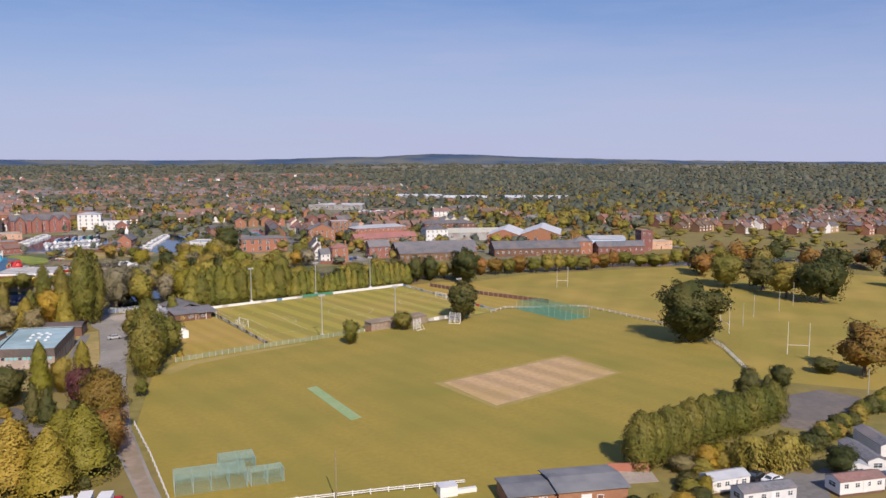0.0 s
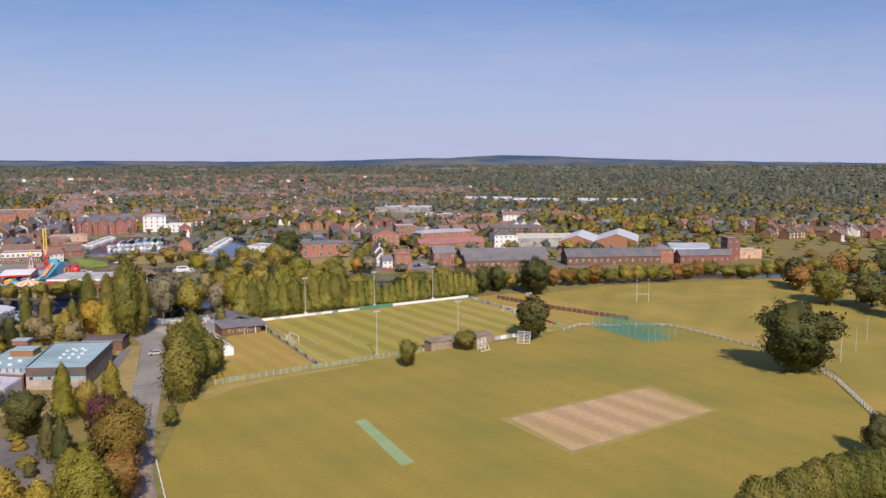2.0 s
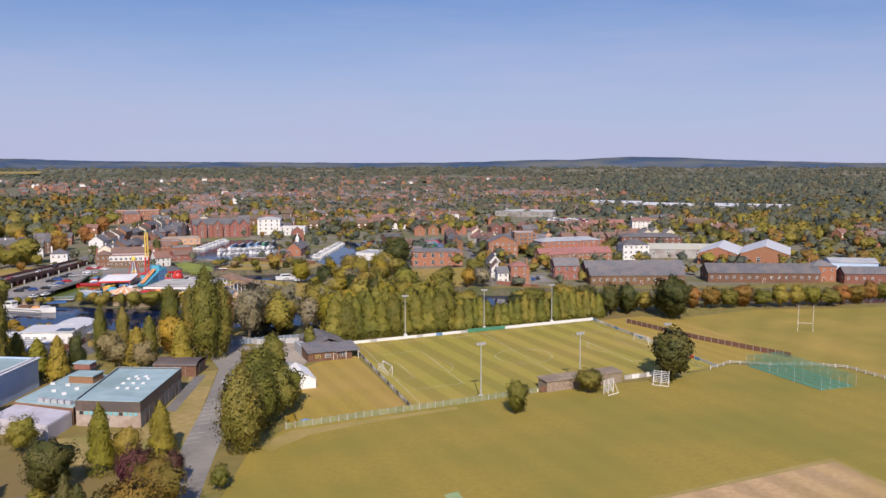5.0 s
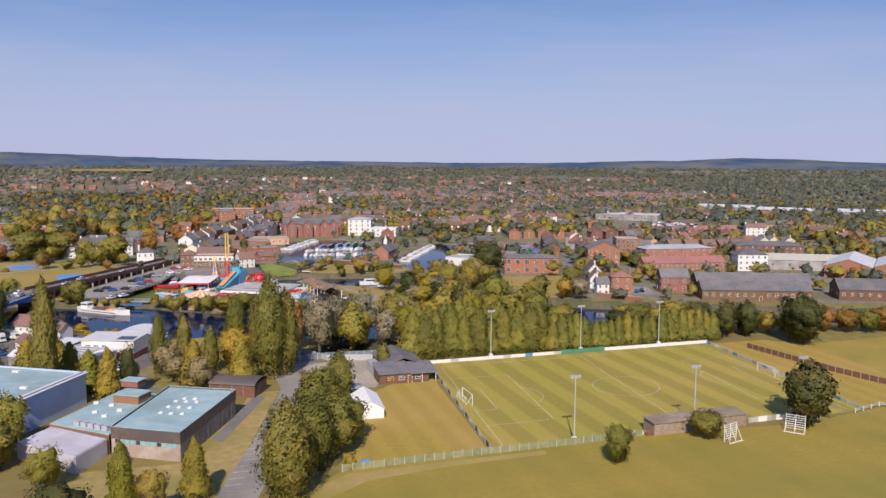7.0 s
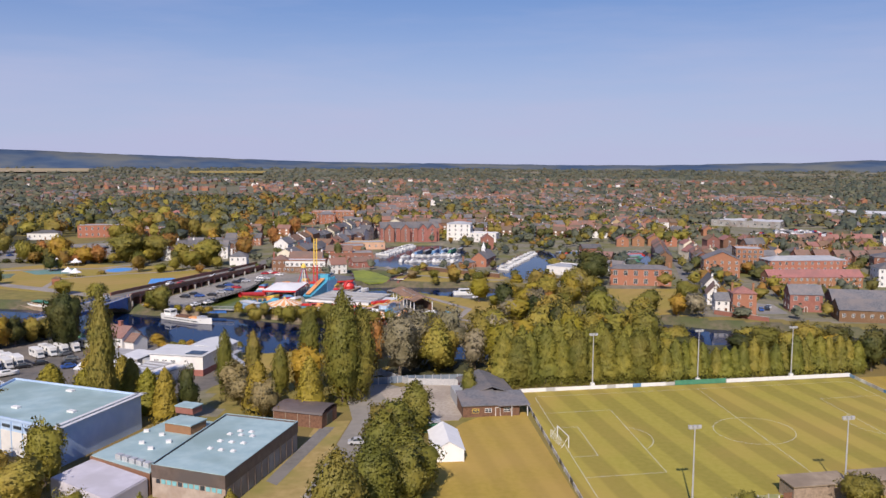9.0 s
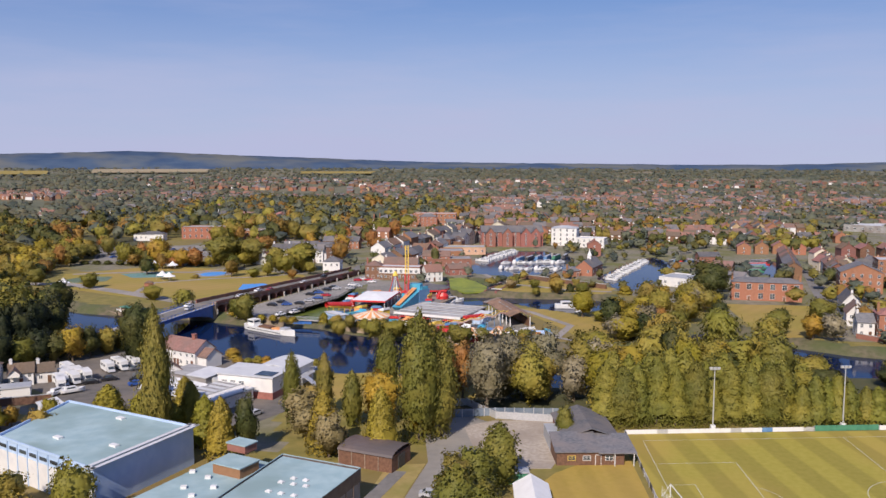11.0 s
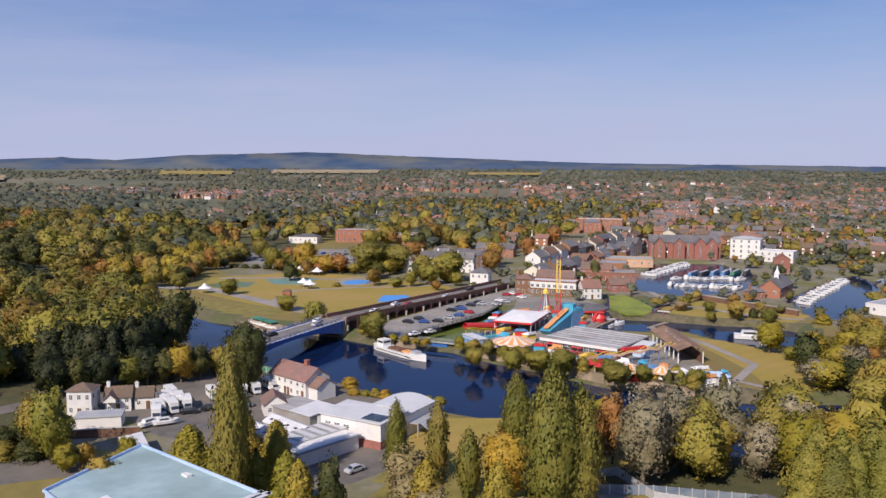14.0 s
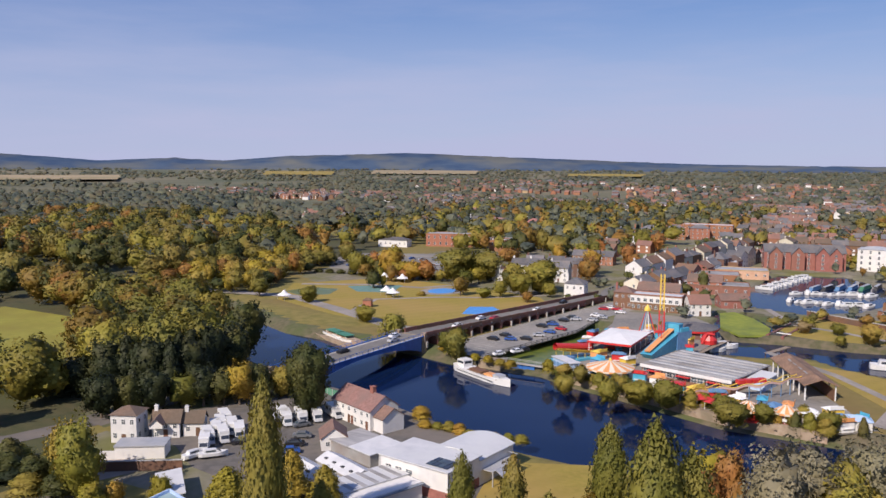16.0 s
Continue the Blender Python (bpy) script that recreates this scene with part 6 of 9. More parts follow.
part("mast", MB().tube((3, 0, 1.6), (3, 0, 5.2), 0.07, 0.04, 6), TIMBER, bt)


def cruiser(x, y, turn, z, l=9.0, label="white motor cruiser moored at a pontoon", tone=None):
    b = thing("motor_cruiser", (x, y, z), turn, label, "boat", "moored cruisers")
    s = l / 9.0
    part("hull", CR_HULL, None, b).scale = (s, s, s)
    cabin = part("cabin", CR_CABIN, None, b)
    cabin.scale = (s, s, s)
    part("windscreen", CR_GLASS, None, cabin)
    return b


CR_HULL = hull(9, 3.0, 1.0, 9, 0.4).mesh("hull", PAINT)
CR_CABIN = MB().add([(-3, -1.1, 0.9), (2.4, -0.9, 0.9), (2.4, 0.9, 0.9), (-3, 1.1, 0.9), (-2.6, -0.9, 2.1), (0.9, -0.75, 2.1), (0.9, 0.75, 2.1), (-2.6, 0.9, 2.1)], [(4, 5, 6, 7), (0, 1, 5, 4), (1, 2, 6, 5), (2, 3, 7, 6), (3, 0, 4, 7)]).mesh("cabin", ROOF_WHITE)
CR_GLASS = MB().add([(2.42, -0.85, 1.0), (2.42, 0.85, 1.0), (1.0, 0.72, 2.0), (1.0, -0.72, 2.0)], [(0, 1, 2, 3)], 0, pose(0.03, 0, 0.03)).box(-2.4, 0.6, -1.0, 1.0, 1.35, 1.85).mesh("windscreen", GLASS)
NARROW = [MB().box(-8, 8, -1.05, 1.05, -0.3, 0.7).box(-6, 6.4, -0.9, 0.9, 0.7, 1.9).mesh("hull", m) for m in (DARKSTEEL, GREEN_AD, RED_P, BLUE_AD)]
NARROW_TOP = MB().box(-6.1, 6.5, -0.8, 0.8, 1.9, 1.98).mesh("roof", ROOF_GREY)


def narrowboat(x, y, turn, z):
    k = random.randrange(4)
    b = thing("narrowboat", (x, y, z), turn, ("black", "green", "red", "blue")[k] + " canal narrowboat moored in the basin", "boat", "moored narrowboats")
    part("hull", NARROW[k], None, b)
    part("roof", NARROW_TOP, None, b)


for x_, y_, tn, l_ in ((-62, 402, 40, 10), (-60, 409, 35, 11), (-8, 404, 10, 13), (-2, 396, 20, 7)):
    cruiser(x_, y_, tn, LOWER_Z, l_, "white motor cruiser moored in the lower basin")
for i in range(13):
    cruiser(9.5 + i * 1.75 + random.uniform(-0.6, 0.6), 482 + i * 7.0, 160 + random.uniform(-14, 14), UPPER_Z, random.uniform(6.0, 8.5))
for i in range(12):
    cruiser(-66 + i * 1.1 + random.uniform(-0.5, 0.5), 548 + i * 5.0, 165 + random.uniform(-8, 8), UPPER_Z, random.uniform(7, 9.5))
for i in range(18):
    cruiser(-50 + (i % 9) * 3.9 + random.uniform(-0.6, 0.6), 516 + (i // 9) * 26 + (i % 9) * 1.2 * (i // 9) + random.uniform(-3, 3), 60 + random.uniform(-35, 35), UPPER_Z, random.uniform(5.5, 8.5), "white motor cruiser moored in the upper basin")
for i in range(6):
    narrowboat(-44 + (i % 6) * 5.4, 560 + (i % 6) * 4 + random.uniform(-1, 1), 80 + random.uniform(-4, 4), UPPER_Z)
for i in range(8):
    narrowboat(84 + i * 2.4, 520 + i * 8, 20 + random.uniform(-8, 8), UPPER_Z)
for i in range(8):
    narrowboat(49 + i * 3.2, 566 + i * 0.6, 60 + random.uniform(-4, 4), UPPER_Z)
pn = thing("pontoon", (5, 478, UPPER_Z), 76.5, "long grey timber pontoon in the marina", "pontoon")
part("walkway", MB().box(0, 84, -0.8, 0.8, -0.2, 0.4), TIMBER, pn)
for i in range(9):
    part("pile", MB().tube((i * 10, 1, -2), (i * 10, 1, 2), 0.15, 0.15, 6), TIMBER_D, pn)
for x_, y_, tn, l_, n_ in ((-66, 372, 80, 40, "grey timber jetty in the basin"), (-44, 398, 70, 14, "short timber jetty beside the basin")):
    jt = thing("jetty", (x_, y_, -2.0), tn, n_, "jetty")
    part("walkway", MB().box(0, l_, -0.9, 0.9, 1.6, 1.9), TIMBER, jt)
    for i in range(5):
        part("pile", MB().tube((i * l_ / 4, 0.7, -3), (i * l_ / 4, 0.7, 1.7), 0.15, 0.15, 6), TIMBER_D, jt)


# ---- houses and yards on the near bank ----
flat("boat_yard", [(-160, 240), (-142, 238), (-130, 231), (-112, 228), (-96, 214), (-74, 222), (-66, 244), (-80, 272), (-100, 280), (-126, 290), (-146, 294), (-158, 288), (-165, 262)], 0.03, YARD, "dark tarmac boat yard with parked campers", "yard")
bc = thing("cottage", (-117, 273.5, 0), -20, "white rendered riverside cottage with brown tiled roof", "house")
part("wall", MB().gablewall(-7.5, 7.5, -4.0, 4.0, 0, 4.7, 2.8), RENDER_W, bc)
part("roof", MB().gable(-7.5, 7.5, -4.0, 4.0, 4.7, 2.8, 0.4), TILE_B, bc)
part("chimney", MB().box(2.6, 3.8, -0.5, 0.5, 6.5, 8.8).box(2.5, 3.9, -0.6, 0.6, 8.8, 9.0), BRICK, bc)
part("annex", MB().gablewall(7.5, 11, -3, 3, 0, 3.4, 2.0, M=None), RENDER_W, bc)
part("annex_roof", MB().gable(7.5, 11, -3, 3, 3.4, 2.0, 0.3), TILE_B, bc)
for x_ in (-6, -3.4, -1, 1.6, 4.2, 6.4):
    window(bc, x_, -4.0, 3.0, 0, 0.9, 1.0)
for x_ in (-6, -3.4, 1.6, 4.2):
    window(bc, x_, -4.0, 0.8, 0, 0.9, 1.1)
for x_ in (-1, 0.3, 6.2):
    door(bc, x_, -4.0)
building("cottage", (-154.5, 236.5, 0), 24, 5.8, 5.6, 6.2, "hip", 1.5, RENDER_W, TILE_B, "tall white rendered house with hipped brown roof", 3, 2, 0, 2, (0.9, 1.2))
c2 = building("cottage", (-149.5, 243, 0), 34, 6, 5.4, 3.6, "gable", 2.0, RENDER_W, TILE_B, "white gabled cottage with brown tiled roof", 3, 2, 1, 1, (0.9, 1.0))
part("dormer", MB().gablewall(-2.3, 2.3, -1.4, 1.4, 2.8, 3.7, 1.3, M=pose(-1.6, -2.4, 0, 0, 0, 90)), RENDER_W, c2)
part("dormer_roof", MB().gable(-2.5, 2.3, -1.4, 1.4, 3.7, 1.3, 0.2, M=pose(-1.6, -2.4, 0, 0, 0, 90)), TILE_B, c2)
building("cottage", (-145, 246.6, 0), 34, 4.4, 4.6, 3.2, "gable", 1.9, RENDER_W, TILE_B, "low white cottage with brown tiled roof", 2, 1, 1, 1, (0.9, 1.0))
gr = thing("garage", (-144, 231, 0), 34, "low white garage with a flat roof", "garage")
part("wall", MB().box(-5, 5, -2.6, 2.6, 0, 2.6), RENDER_W, gr)
part("roof", MB().box(-5.2, 5.2, -2.8, 2.8, 2.6, 2.85), ROOF_GREY, gr)
part("garden_wall", MB().box(-12, -5, -2.6, -2.3, 0, 1.8), RENDER_W, gr)
flat("hall_drive", [(-152, 196), (-144, 206), (-133, 212.5), (-124, 215), (-122, 208), (-133, 198), (-142, 188)], 0.05, YARD, "dark tarmac drive behind the blue hall", "driveway")
flat("mud_yard", [(-156, 223), (-148, 231), (-137, 225), (-140, 217)], 0.06, GRAVEL, "bare pinkish earth yard by the white house", "yard")
wl = thing("yard_wall", (-138, 224, 0), 34, "long low red brick yard wall", "wall")
part("wall", MB().box(-9, 9, -0.2, 0.2, 0, 2.0), BRICK_D, wl)
part("coping", MB().box(-9.1, 9.1, -0.3, 0.3, 2.0, 2.12), CONCRETE, wl)
ws = thing("white_store", (-122, 218, 0), -40, "long low white shed roof at the yard edge", "shed")
part("wall", MB().box(-6, 6, -2, 2, 0, 2.4), RENDER_W, ws)
part("roof", slab_roof(MB(), -6, 6, -2, 2, 2.4, 2.9), ROOF_WHITE, ws)
building("kiosk", (-113, 255.5, 0), 40, 5.5, 6.5, 2.8, "cross", 2.0, RENDER_W, TILE_B, "small white gabled cottage with brown roof", 2, 1, 0, 2, (0.9, 1.0), category="hut")
po = thing("workshop", (-103, 254, 0), -18, "low workshop with grey and pale blue roofs", "workshop")
part("wall", MB().box(-8, 6, -4, 4, 0, 2.5), CLAD_GREY, po)
part("roof", slab_roof(MB(), -8, -1, -4, 4, 2.5, 2.8), ROOF_FELT, po)
part("pale_roof", slab_roof(MB(), -0.5, 6, -4, 4, 2.6, 3.1), ROOF_WHITE, po)
part("lean_to", MB().box(6.1, 9, -2, 5, 0, 2.3), ROOF_GREY, po)
for k_, (x_, y_) in enumerate(((-103.5, 235.5), (-99, 240.5))):
    sw = thing("roof_light_shed", (x_, y_, 0), -22, "pale sheet-roofed shed with roof lights", "shed", "yard sheds")
    part("wall", MB().gablewall(-6.5, 6.5, -2.5, 2.5, 0, 2.8, 1.2), CLAD_GREY, sw)
    part("roof", MB().gable(-6.5, 6.5, -2.5, 2.5, 2.8, 1.2, 0.2), ROOF_WHITE, sw)
    for i in range(4):
        part("roof_light", MB().box(-5 + i * 3, -4.2 + i * 3, -1.8, -0.7, 3.45, 3.62), DARKSTEEL, sw)
gs = thing("glazed_workshop", (-88.5, 234, 0), -20, "white ribbed shed with a blue-grey lean-to", "shed")
part("wall", MB().box(-6, 4.5, -8, 8, 0, 3.4), RENDER_W, gs)
part("roof", slab_roof(MB(), -6, 0, -8, 8, 3.5, 3.5), ROOF_WHITE, gs)
for i in range(6):
    part("roof_stripe", MB().box(-6.2, 0.2, -7.2 + i * 2.6, -6.2 + i * 2.6, 3.7, 3.76), ROOF_FELT, gs)
part("lean_roof", slab_roof(MB(), 0.6, 4.6, -8, 8, 3.0, 3.0), SHEET_BLUE, gs, "blue-grey sheet lean-to roof")
bq = thing("boat_club", (-84, 247, 0), -8, "white boat club with grey roof and solar panels", "boathouse")
part("wall", MB().box(-8, 8, -5, 5, 0, 5.6), RENDER_W, bq)
part("brick_base", MB().box(0, 8.04, -5.06, 5.0, 0, 1.8), BRICK, bq)
part("roof", slab_roof(MB(), -8, 8, -5, 5, 5.6, 5.9), ROOF_WHITE, bq)
for i in range(4):
    for j in range(2):
        part("solar_panel", MB().box(2.5 + i * 1.25, 3.65 + i * 1.25, -4.4 + j * 2.1, -2.5 + j * 2.1, 5.95, 6.05), GLASS, bq)
for x_ in (-6, -3.5, -1):
    window(bq, x_, -5, 3.4, 0, 1.6, 0.8)
door(bq, -2.2, -5, 0, 1.6, 2.2)
part("boat_hall", MB().box(-3, 8, 5, 17, 0, 5.2), RENDER_W, bq)
arc = [(-3.3 + 11.6 * i / 12, 5.0 + 1.2 * math.sin(math.pi * i / 12)) for i in range(13)]
part("barrel_roof", MB().add([(x, y, z) for y in (4.8, 17.3) for x, z in arc] + [(x, y, z + 0.15) for y in (4.8, 17.3) for x, z in arc], [(i, i + 1, i + 14, i + 13) for i in range(12)] + [(26 + i + 13, 26 + i + 14, 26 + i + 1, 26 + i) for i in range(12)] + [(i, 26 + i, 27 + i, i + 1) for i in range(12)] + [(13 + i, i + 14, 26 + i + 14, 26 + i + 13) for i in range(12)]), ROOF_WHITE, bq, "white curved barrel roof")
part("balcony", MB().box(8, 10.5, 6, 15, 2.9, 3.1), STEEL, bq)
part("stair", MB().add([(10.5, 7, 3.0), (10.5, 9, 3.0), (15, 9, 0.1), (15, 7, 0.1), (10.5, 7, 3.2), (10.5, 9, 3.2), (15, 9, 0.3), (15, 7, 0.3)], [(3, 2, 1, 0), (4, 5, 6, 7), (0, 1, 5, 4), (1, 2, 6, 5), (2, 3, 7, 6), (3, 0, 4, 7)]), STEEL, bq, "steel outside stair")
for y_ in (6.1, 14.9):
    part("balcony_post", MB().box(10.3, 10.5, y_ - 0.1, y_ + 0.1, 0, 3), STEEL, bq)
part("balcony_rail", MB().box(8, 10.5, 14.9, 15, 4.0, 4.1).box(10.4, 10.5, 9, 15, 4.0, 4.1), STEEL, bq)


def camper(x, y, turn, l=6.5, label="white motorhome parked in the yard"):
    c = thing("motorhome", (x, y, 0.05), turn, label, "motorhome", "parked motorhomes")
    body = part("body", CAMP_BODY, None, c)
    cab = part("cab", CAMP_CAB, None, c)
    part("windscreen", CAMP_GLASS, None, cab)
    part("side_window", CAMP_SIDE, None, body)
    for a in (-1.9, 2.2):
        for b in (-0.95, 0.95):
            part("wheel", _cw, None, c).matrix_basis = pose(a, b, 0.33)
    return c


CAMP_BODY = MB().box(-3.3, 1.6, -1.12, 1.12, 0.45, 2.85).box(1.4, 2.5, -1.05, 1.05, 1.9, 2.75).mesh("body", PAINT)
CAMP_CAB = MB().add([(1.6, -1.0, 0.45), (3.3, -0.95, 0.45), (3.3, 0.95, 0.45), (1.6, 1.0, 0.45), (1.6, -1.0, 1.9), (3.2, -0.9, 1.1), (3.2, 0.9, 1.1), (1.6, 1.0, 1.9), (2.5, -0.9, 1.9), (2.5, 0.9, 1.9)], [(0, 1, 5, 8, 4), (1, 2, 6, 5), (2, 3, 7, 9, 6), (5, 6, 9, 8), (4, 8, 9, 7)]).mesh("cab", ROOF_WHITE)
CAMP_GLASS = MB().add([(3.14, -0.82, 1.18), (3.14, 0.82, 1.18), (2.56, 0.82, 1.82), (2.56, -0.82, 1.82)], [(0, 1, 2, 3)], 0, pose(0.03, 0, 0.03)).mesh("windscreen", GLASS)
CAMP_SIDE = MB().box(-2.6, -1.2, -1.15, 1.15, 1.6, 2.3).box(-0.4, 0.7, -1.15, 1.15, 1.6, 2.3).mesh("side_window", GLASS)
for i, (x_, y_, tn) in enumerate(((-140, 248, -40), (-138, 251, -42), (-136, 246, -38), (-141.5, 251, -40), (-134.5, 249.5, -45), (-138, 243.5, -35), (-134, 259, -40), (-131.5, 262, -42), (-129.5, 265, -40), (-133.5, 263.5, -38), (-127.5, 268, -40), (-144, 255, -35), (-125, 272, -30), (-136, 240.5, -50))):
    camper(x_, y_, tn)
for x_, y_, tn, c_ in ((-131, 246, 40, 2), (-128, 250, 40, 2), (-122, 256, 30, 5), (-120, 251, 35, 2), (-108, 262, 10, 4), (-76, 228, 70, 1), (-118, 247, 40, 3), (-127, 262, 60, 5)):
    car(x_, y_, tn, c_, "parked in the boat yard")
for x_, y_, tn in ((-130, 237, 50), (-121, 281, 20), (-133, 235, 80)):
    cruiser(x_, y_, tn, 0.55, 6, "small white cabin boat on the yard ground")
panel_fence([(-150, 292), (-136, 286), (-126, 285)], 2.6, 1.8, NET_G, STEEL, "green mesh fence along the river")
tree("goldbush", -106, 281, 3.2, 3.0, where="beside the riverside cottage")
for i in range(9):
    tree(random.choice(("bush", "goldbush", "bush")), -102 + i * 3.0, 276 + math.sin(i) * 0.8, random.uniform(1.5, 2.6), random.uniform(1.6, 2.4), where="on the near bank")
for i in range(22):
    x_ = -96 + i * 3.6
    tree(random.choice(("bush", "hedge", "bush", "goldbush")), x_, 337.0 - (x_ + 96) * 0.26 + random.uniform(-0.8, 1.4), random.uniform(2.0, 4.4), random.uniform(1.8, 3.0), where="above the quay wall")
for x_, y_ in ((-128, 343), (-133, 345), (-122, 341), (-137, 348), (-112, 338), (-117, 340), (-108, 337)):
    tree(random.choice(("bush", "goldbush")), x_, y_, random.uniform(1.5, 2.8), random.uniform(2, 3), where="on the far bank")

# ---- funfair ----
flat("fair_ground", [(-97, 362), (-97, 345), (-88, 337), (-43, 321), (-18, 319), (-10, 326), (-36, 376), (-48, 383), (-64, 384), (-61, 412), (-67, 434), (-78, 448), (-110, 448), (-103, 420), (-101, 396)], 0.04, ASPHALT, "tarmac funfair ground", "ground")


def striped_canopy(parent, r, z0, z1, n=24, mats=None, name="canopy"):
    mb = MB()
    for i in range(n):
        a, b = math.tau * i / n, math.tau * (i + 1) / n
        mb.add([(r * math.cos(a), r * math.sin(a), z0), (r * math.cos(b), r * math.sin(b), z0), (0.3 * math.cos(b), 0.3 * math.sin(b), z1), (0.3 * math.cos(a), 0.3 * math.sin(a), z1)], [(0, 1, 2, 3)], i % 2)
        mb.add([(r * math.cos(a), r * math.sin(a), z0 - 0.5), (r * math.cos(b), r * math.sin(b), z0 - 0.5), (r * math.cos(b), r * math.sin(b), z0), (r * math.cos(a), r * math.sin(a), z0)], [(0, 1, 2, 3)], (i + 1) % 2)
    return part(name, mb, mats or [ORA_P, CREAM], parent, "orange and cream striped canopy")


wz = thing("waltzer_ride", (-78.5, 340.5, 0), 0, "round fairground ride under striped canopy", "fairground ride")
striped_canopy(wz, 6.9, 3.4, 5.2)
part("platform", MB().lathe([(0.1, 0.7), (6.6, 0.7), (6.8, 0.0)], 24), ROOF_WHITE, wz)
for i in range(8):
    a = math.tau * i / 8
    part("post", MB().tube((6.4 * math.cos(a), 6.4 * math.sin(a), 0.6), (6.4 * math.cos(a), 6.4 * math.sin(a), 3.4), 0.1, 0.1, 6), PAINT, wz)
part("finial", MB().lathe([(0.3, 5.1), (0.45, 5.5), (0.05, 6.1)], 8), YEL_P, wz)
for i in range(8):
    a = math.tau * (i + 0.5) / 8
    part("car", MB().lathe([(0.1, 0.8), (0.9, 0.9), (1.0, 1.5), (0.8, 1.5)], 8, M=pose(4.4 * math.cos(a), 4.4 * math.sin(a), 0)), RED_P if i % 2 else TURQ_P, wz)
for x_, y_, r_, z_ in ((-38, 321, 4.0, 2.8), (-29.5, 322, 3.0, 2.8)):
    cr = thing("carousel", (x_, y_, 0), 0, "small carousel with orange and cream striped top", "carousel", "small carousels")
    striped_canopy(cr, r_, z_, z_ + 1.6, 16)
    part("base", MB().lathe([(0.1, 0.4), (r_, 0.4), (r_, 0)], 16), RED_P, cr)
    part("column", MB().tube((0, 0, 0.4), (0, 0, z_ + 1.4), 0.5, 0.4, 8), YEL_P, cr)
    for i in range(8):
        a = math.tau * i / 8
        part("horse_pole", MB().tube((r_ * 0.8 * math.cos(a), r_ * 0.8 * math.sin(a), 0.4), (r_ * 0.8 * math.cos(a), r_ * 0.8 * math.sin(a), z_), 0.05, 0.05, 5), PAINT, cr)
        part("seat", MB().box(-0.5, 0.5, -0.2, 0.2, 0.9, 1.5, M=pose(r_ * 0.8 * math.cos(a), r_ * 0.8 * math.sin(a), 0, 0, 0, math.degrees(a) + 90)), RED_P if i % 2 else PAINT, cr)
dt = thing("dodgem_tent", (-88, 381, 0), 0, "large white flat-topped dodgem canopy", "canopy")
part("canopy", MB().hip(-7, 7, -12, 12, 3.8, 1.0, 0.3), CANVAS, dt)
part("valance", MB().box(-7.3, 7.3, -12.3, -12.2, 3.2, 3.85).box(-7.3, 7.3, 12.2, 12.3, 3.2, 3.85).box(-7.3, -7.2, -12.2, 12.2, 3.2, 3.85).box(7.2, 7.3, -12.2, 12.2, 3.2, 3.85), RED_P, dt)
for x_ in (-6.8, 6.8):
    for y_ in (-11.8, -6, 0, 6, 11.8):
        part("post", MB().tube((x_, y_, 0), (x_, y_, 3.4), 0.12, 0.12, 6), PAINT, dt)
part("floor", MB().box(-6.9, 6.9, -11.9, 11.9, 0.04, 0.3), DARKSTEEL, dt)
for i in range(8):
    part("dodgem", MB().box(-0.9, 0.9, -0.6, 0.6, 0.3, 1.0, M=pose(random.uniform(-5.5, 5.5), random.uniform(-10, 10), 0, 0, 0, random.uniform(0, 360))), (RED_P, TURQ_P, YEL_P)[i % 3], dt)
# drop tower
tw = thing("drop_tower", (-75.5, 385, 0), 20, "tall red and yellow lattice fairground tower", "fairground ride")
for zz, (m_, z0, z1, r) in enumerate(((RED_P, 0, 13, 0.8), (YEL_P, 13, 25, 0.6))):
    for a in (0, 1, 2, 3):
        x_, y_ = (r, r, -r, -r)[a], (r, -r, -r, r)[a]
        part("leg", MB().box(x_ - 0.13, x_ + 0.13, y_ - 0.13, y_ + 0.13, z0, z1), m_, tw)
    lat = MB()
    k = int((z1 - z0) / 1.2)
    for i in range(k):
        z = z0 + i * 1.2
        for (xa, ya), (xb, yb) in (((r, r), (r, -r)), ((r, -r), (-r, -r)), ((-r, -r), (-r, r)), ((-r, r), (r, r))):
            lat.tube((xa, ya, z), (xb, yb, z + 1.2), 0.06, 0.06, 4, cap=False)
    part("lattice", lat, m_, tw)
part("gondola", MB().box(-1.8, 1.8, -1.8, 1.8, 1.2, 2.4), TURQ_P, tw)
part("base", MB().box(-3, 3, -3, 3, 0, 0.8), RED_P, tw)
# ship slide
sp = thing("ship_slide", (-74, 379, 0), 260, "turquoise ship-shaped fun house with orange slide", "fairground ride")
part("hull", MB().add([(-9, -2.2, 0), (9, -1.6, 0), (9, 1.6, 0), (-9, 2.2, 0), (-11, -2.6, 6.4), (11, -2, 1.6), (11, 2, 1.6), (-11, 2.6, 6.4)], [(4, 5, 6, 7), (0, 1, 5, 4), (1, 2, 6, 5), (2, 3, 7, 6), (3, 0, 4, 7)]), TURQ_P, sp)
part("stern_house", MB().box(-11, -8, -2.6, 2.6, 5.6, 8.5), TURQ_P, sp)
part("slide", MB().add([(-8, -1, 6.6), (-8, 1, 6.6), (10, 1, 2.3), (10, -1, 2.3), (-8, -1, 6.9), (-8, 1, 6.9), (10, 1, 2.6), (10, -1, 2.6)], [(4, 7, 6, 5), (0, 1, 2, 3), (0, 3, 7, 4), (1, 5, 6, 2)]), ORA_P, sp, "orange slide down the side")
part("mast", MB().tube((0, 0, 3), (0, 0, 11), 0.2, 0.1, 8), RED_P, sp)
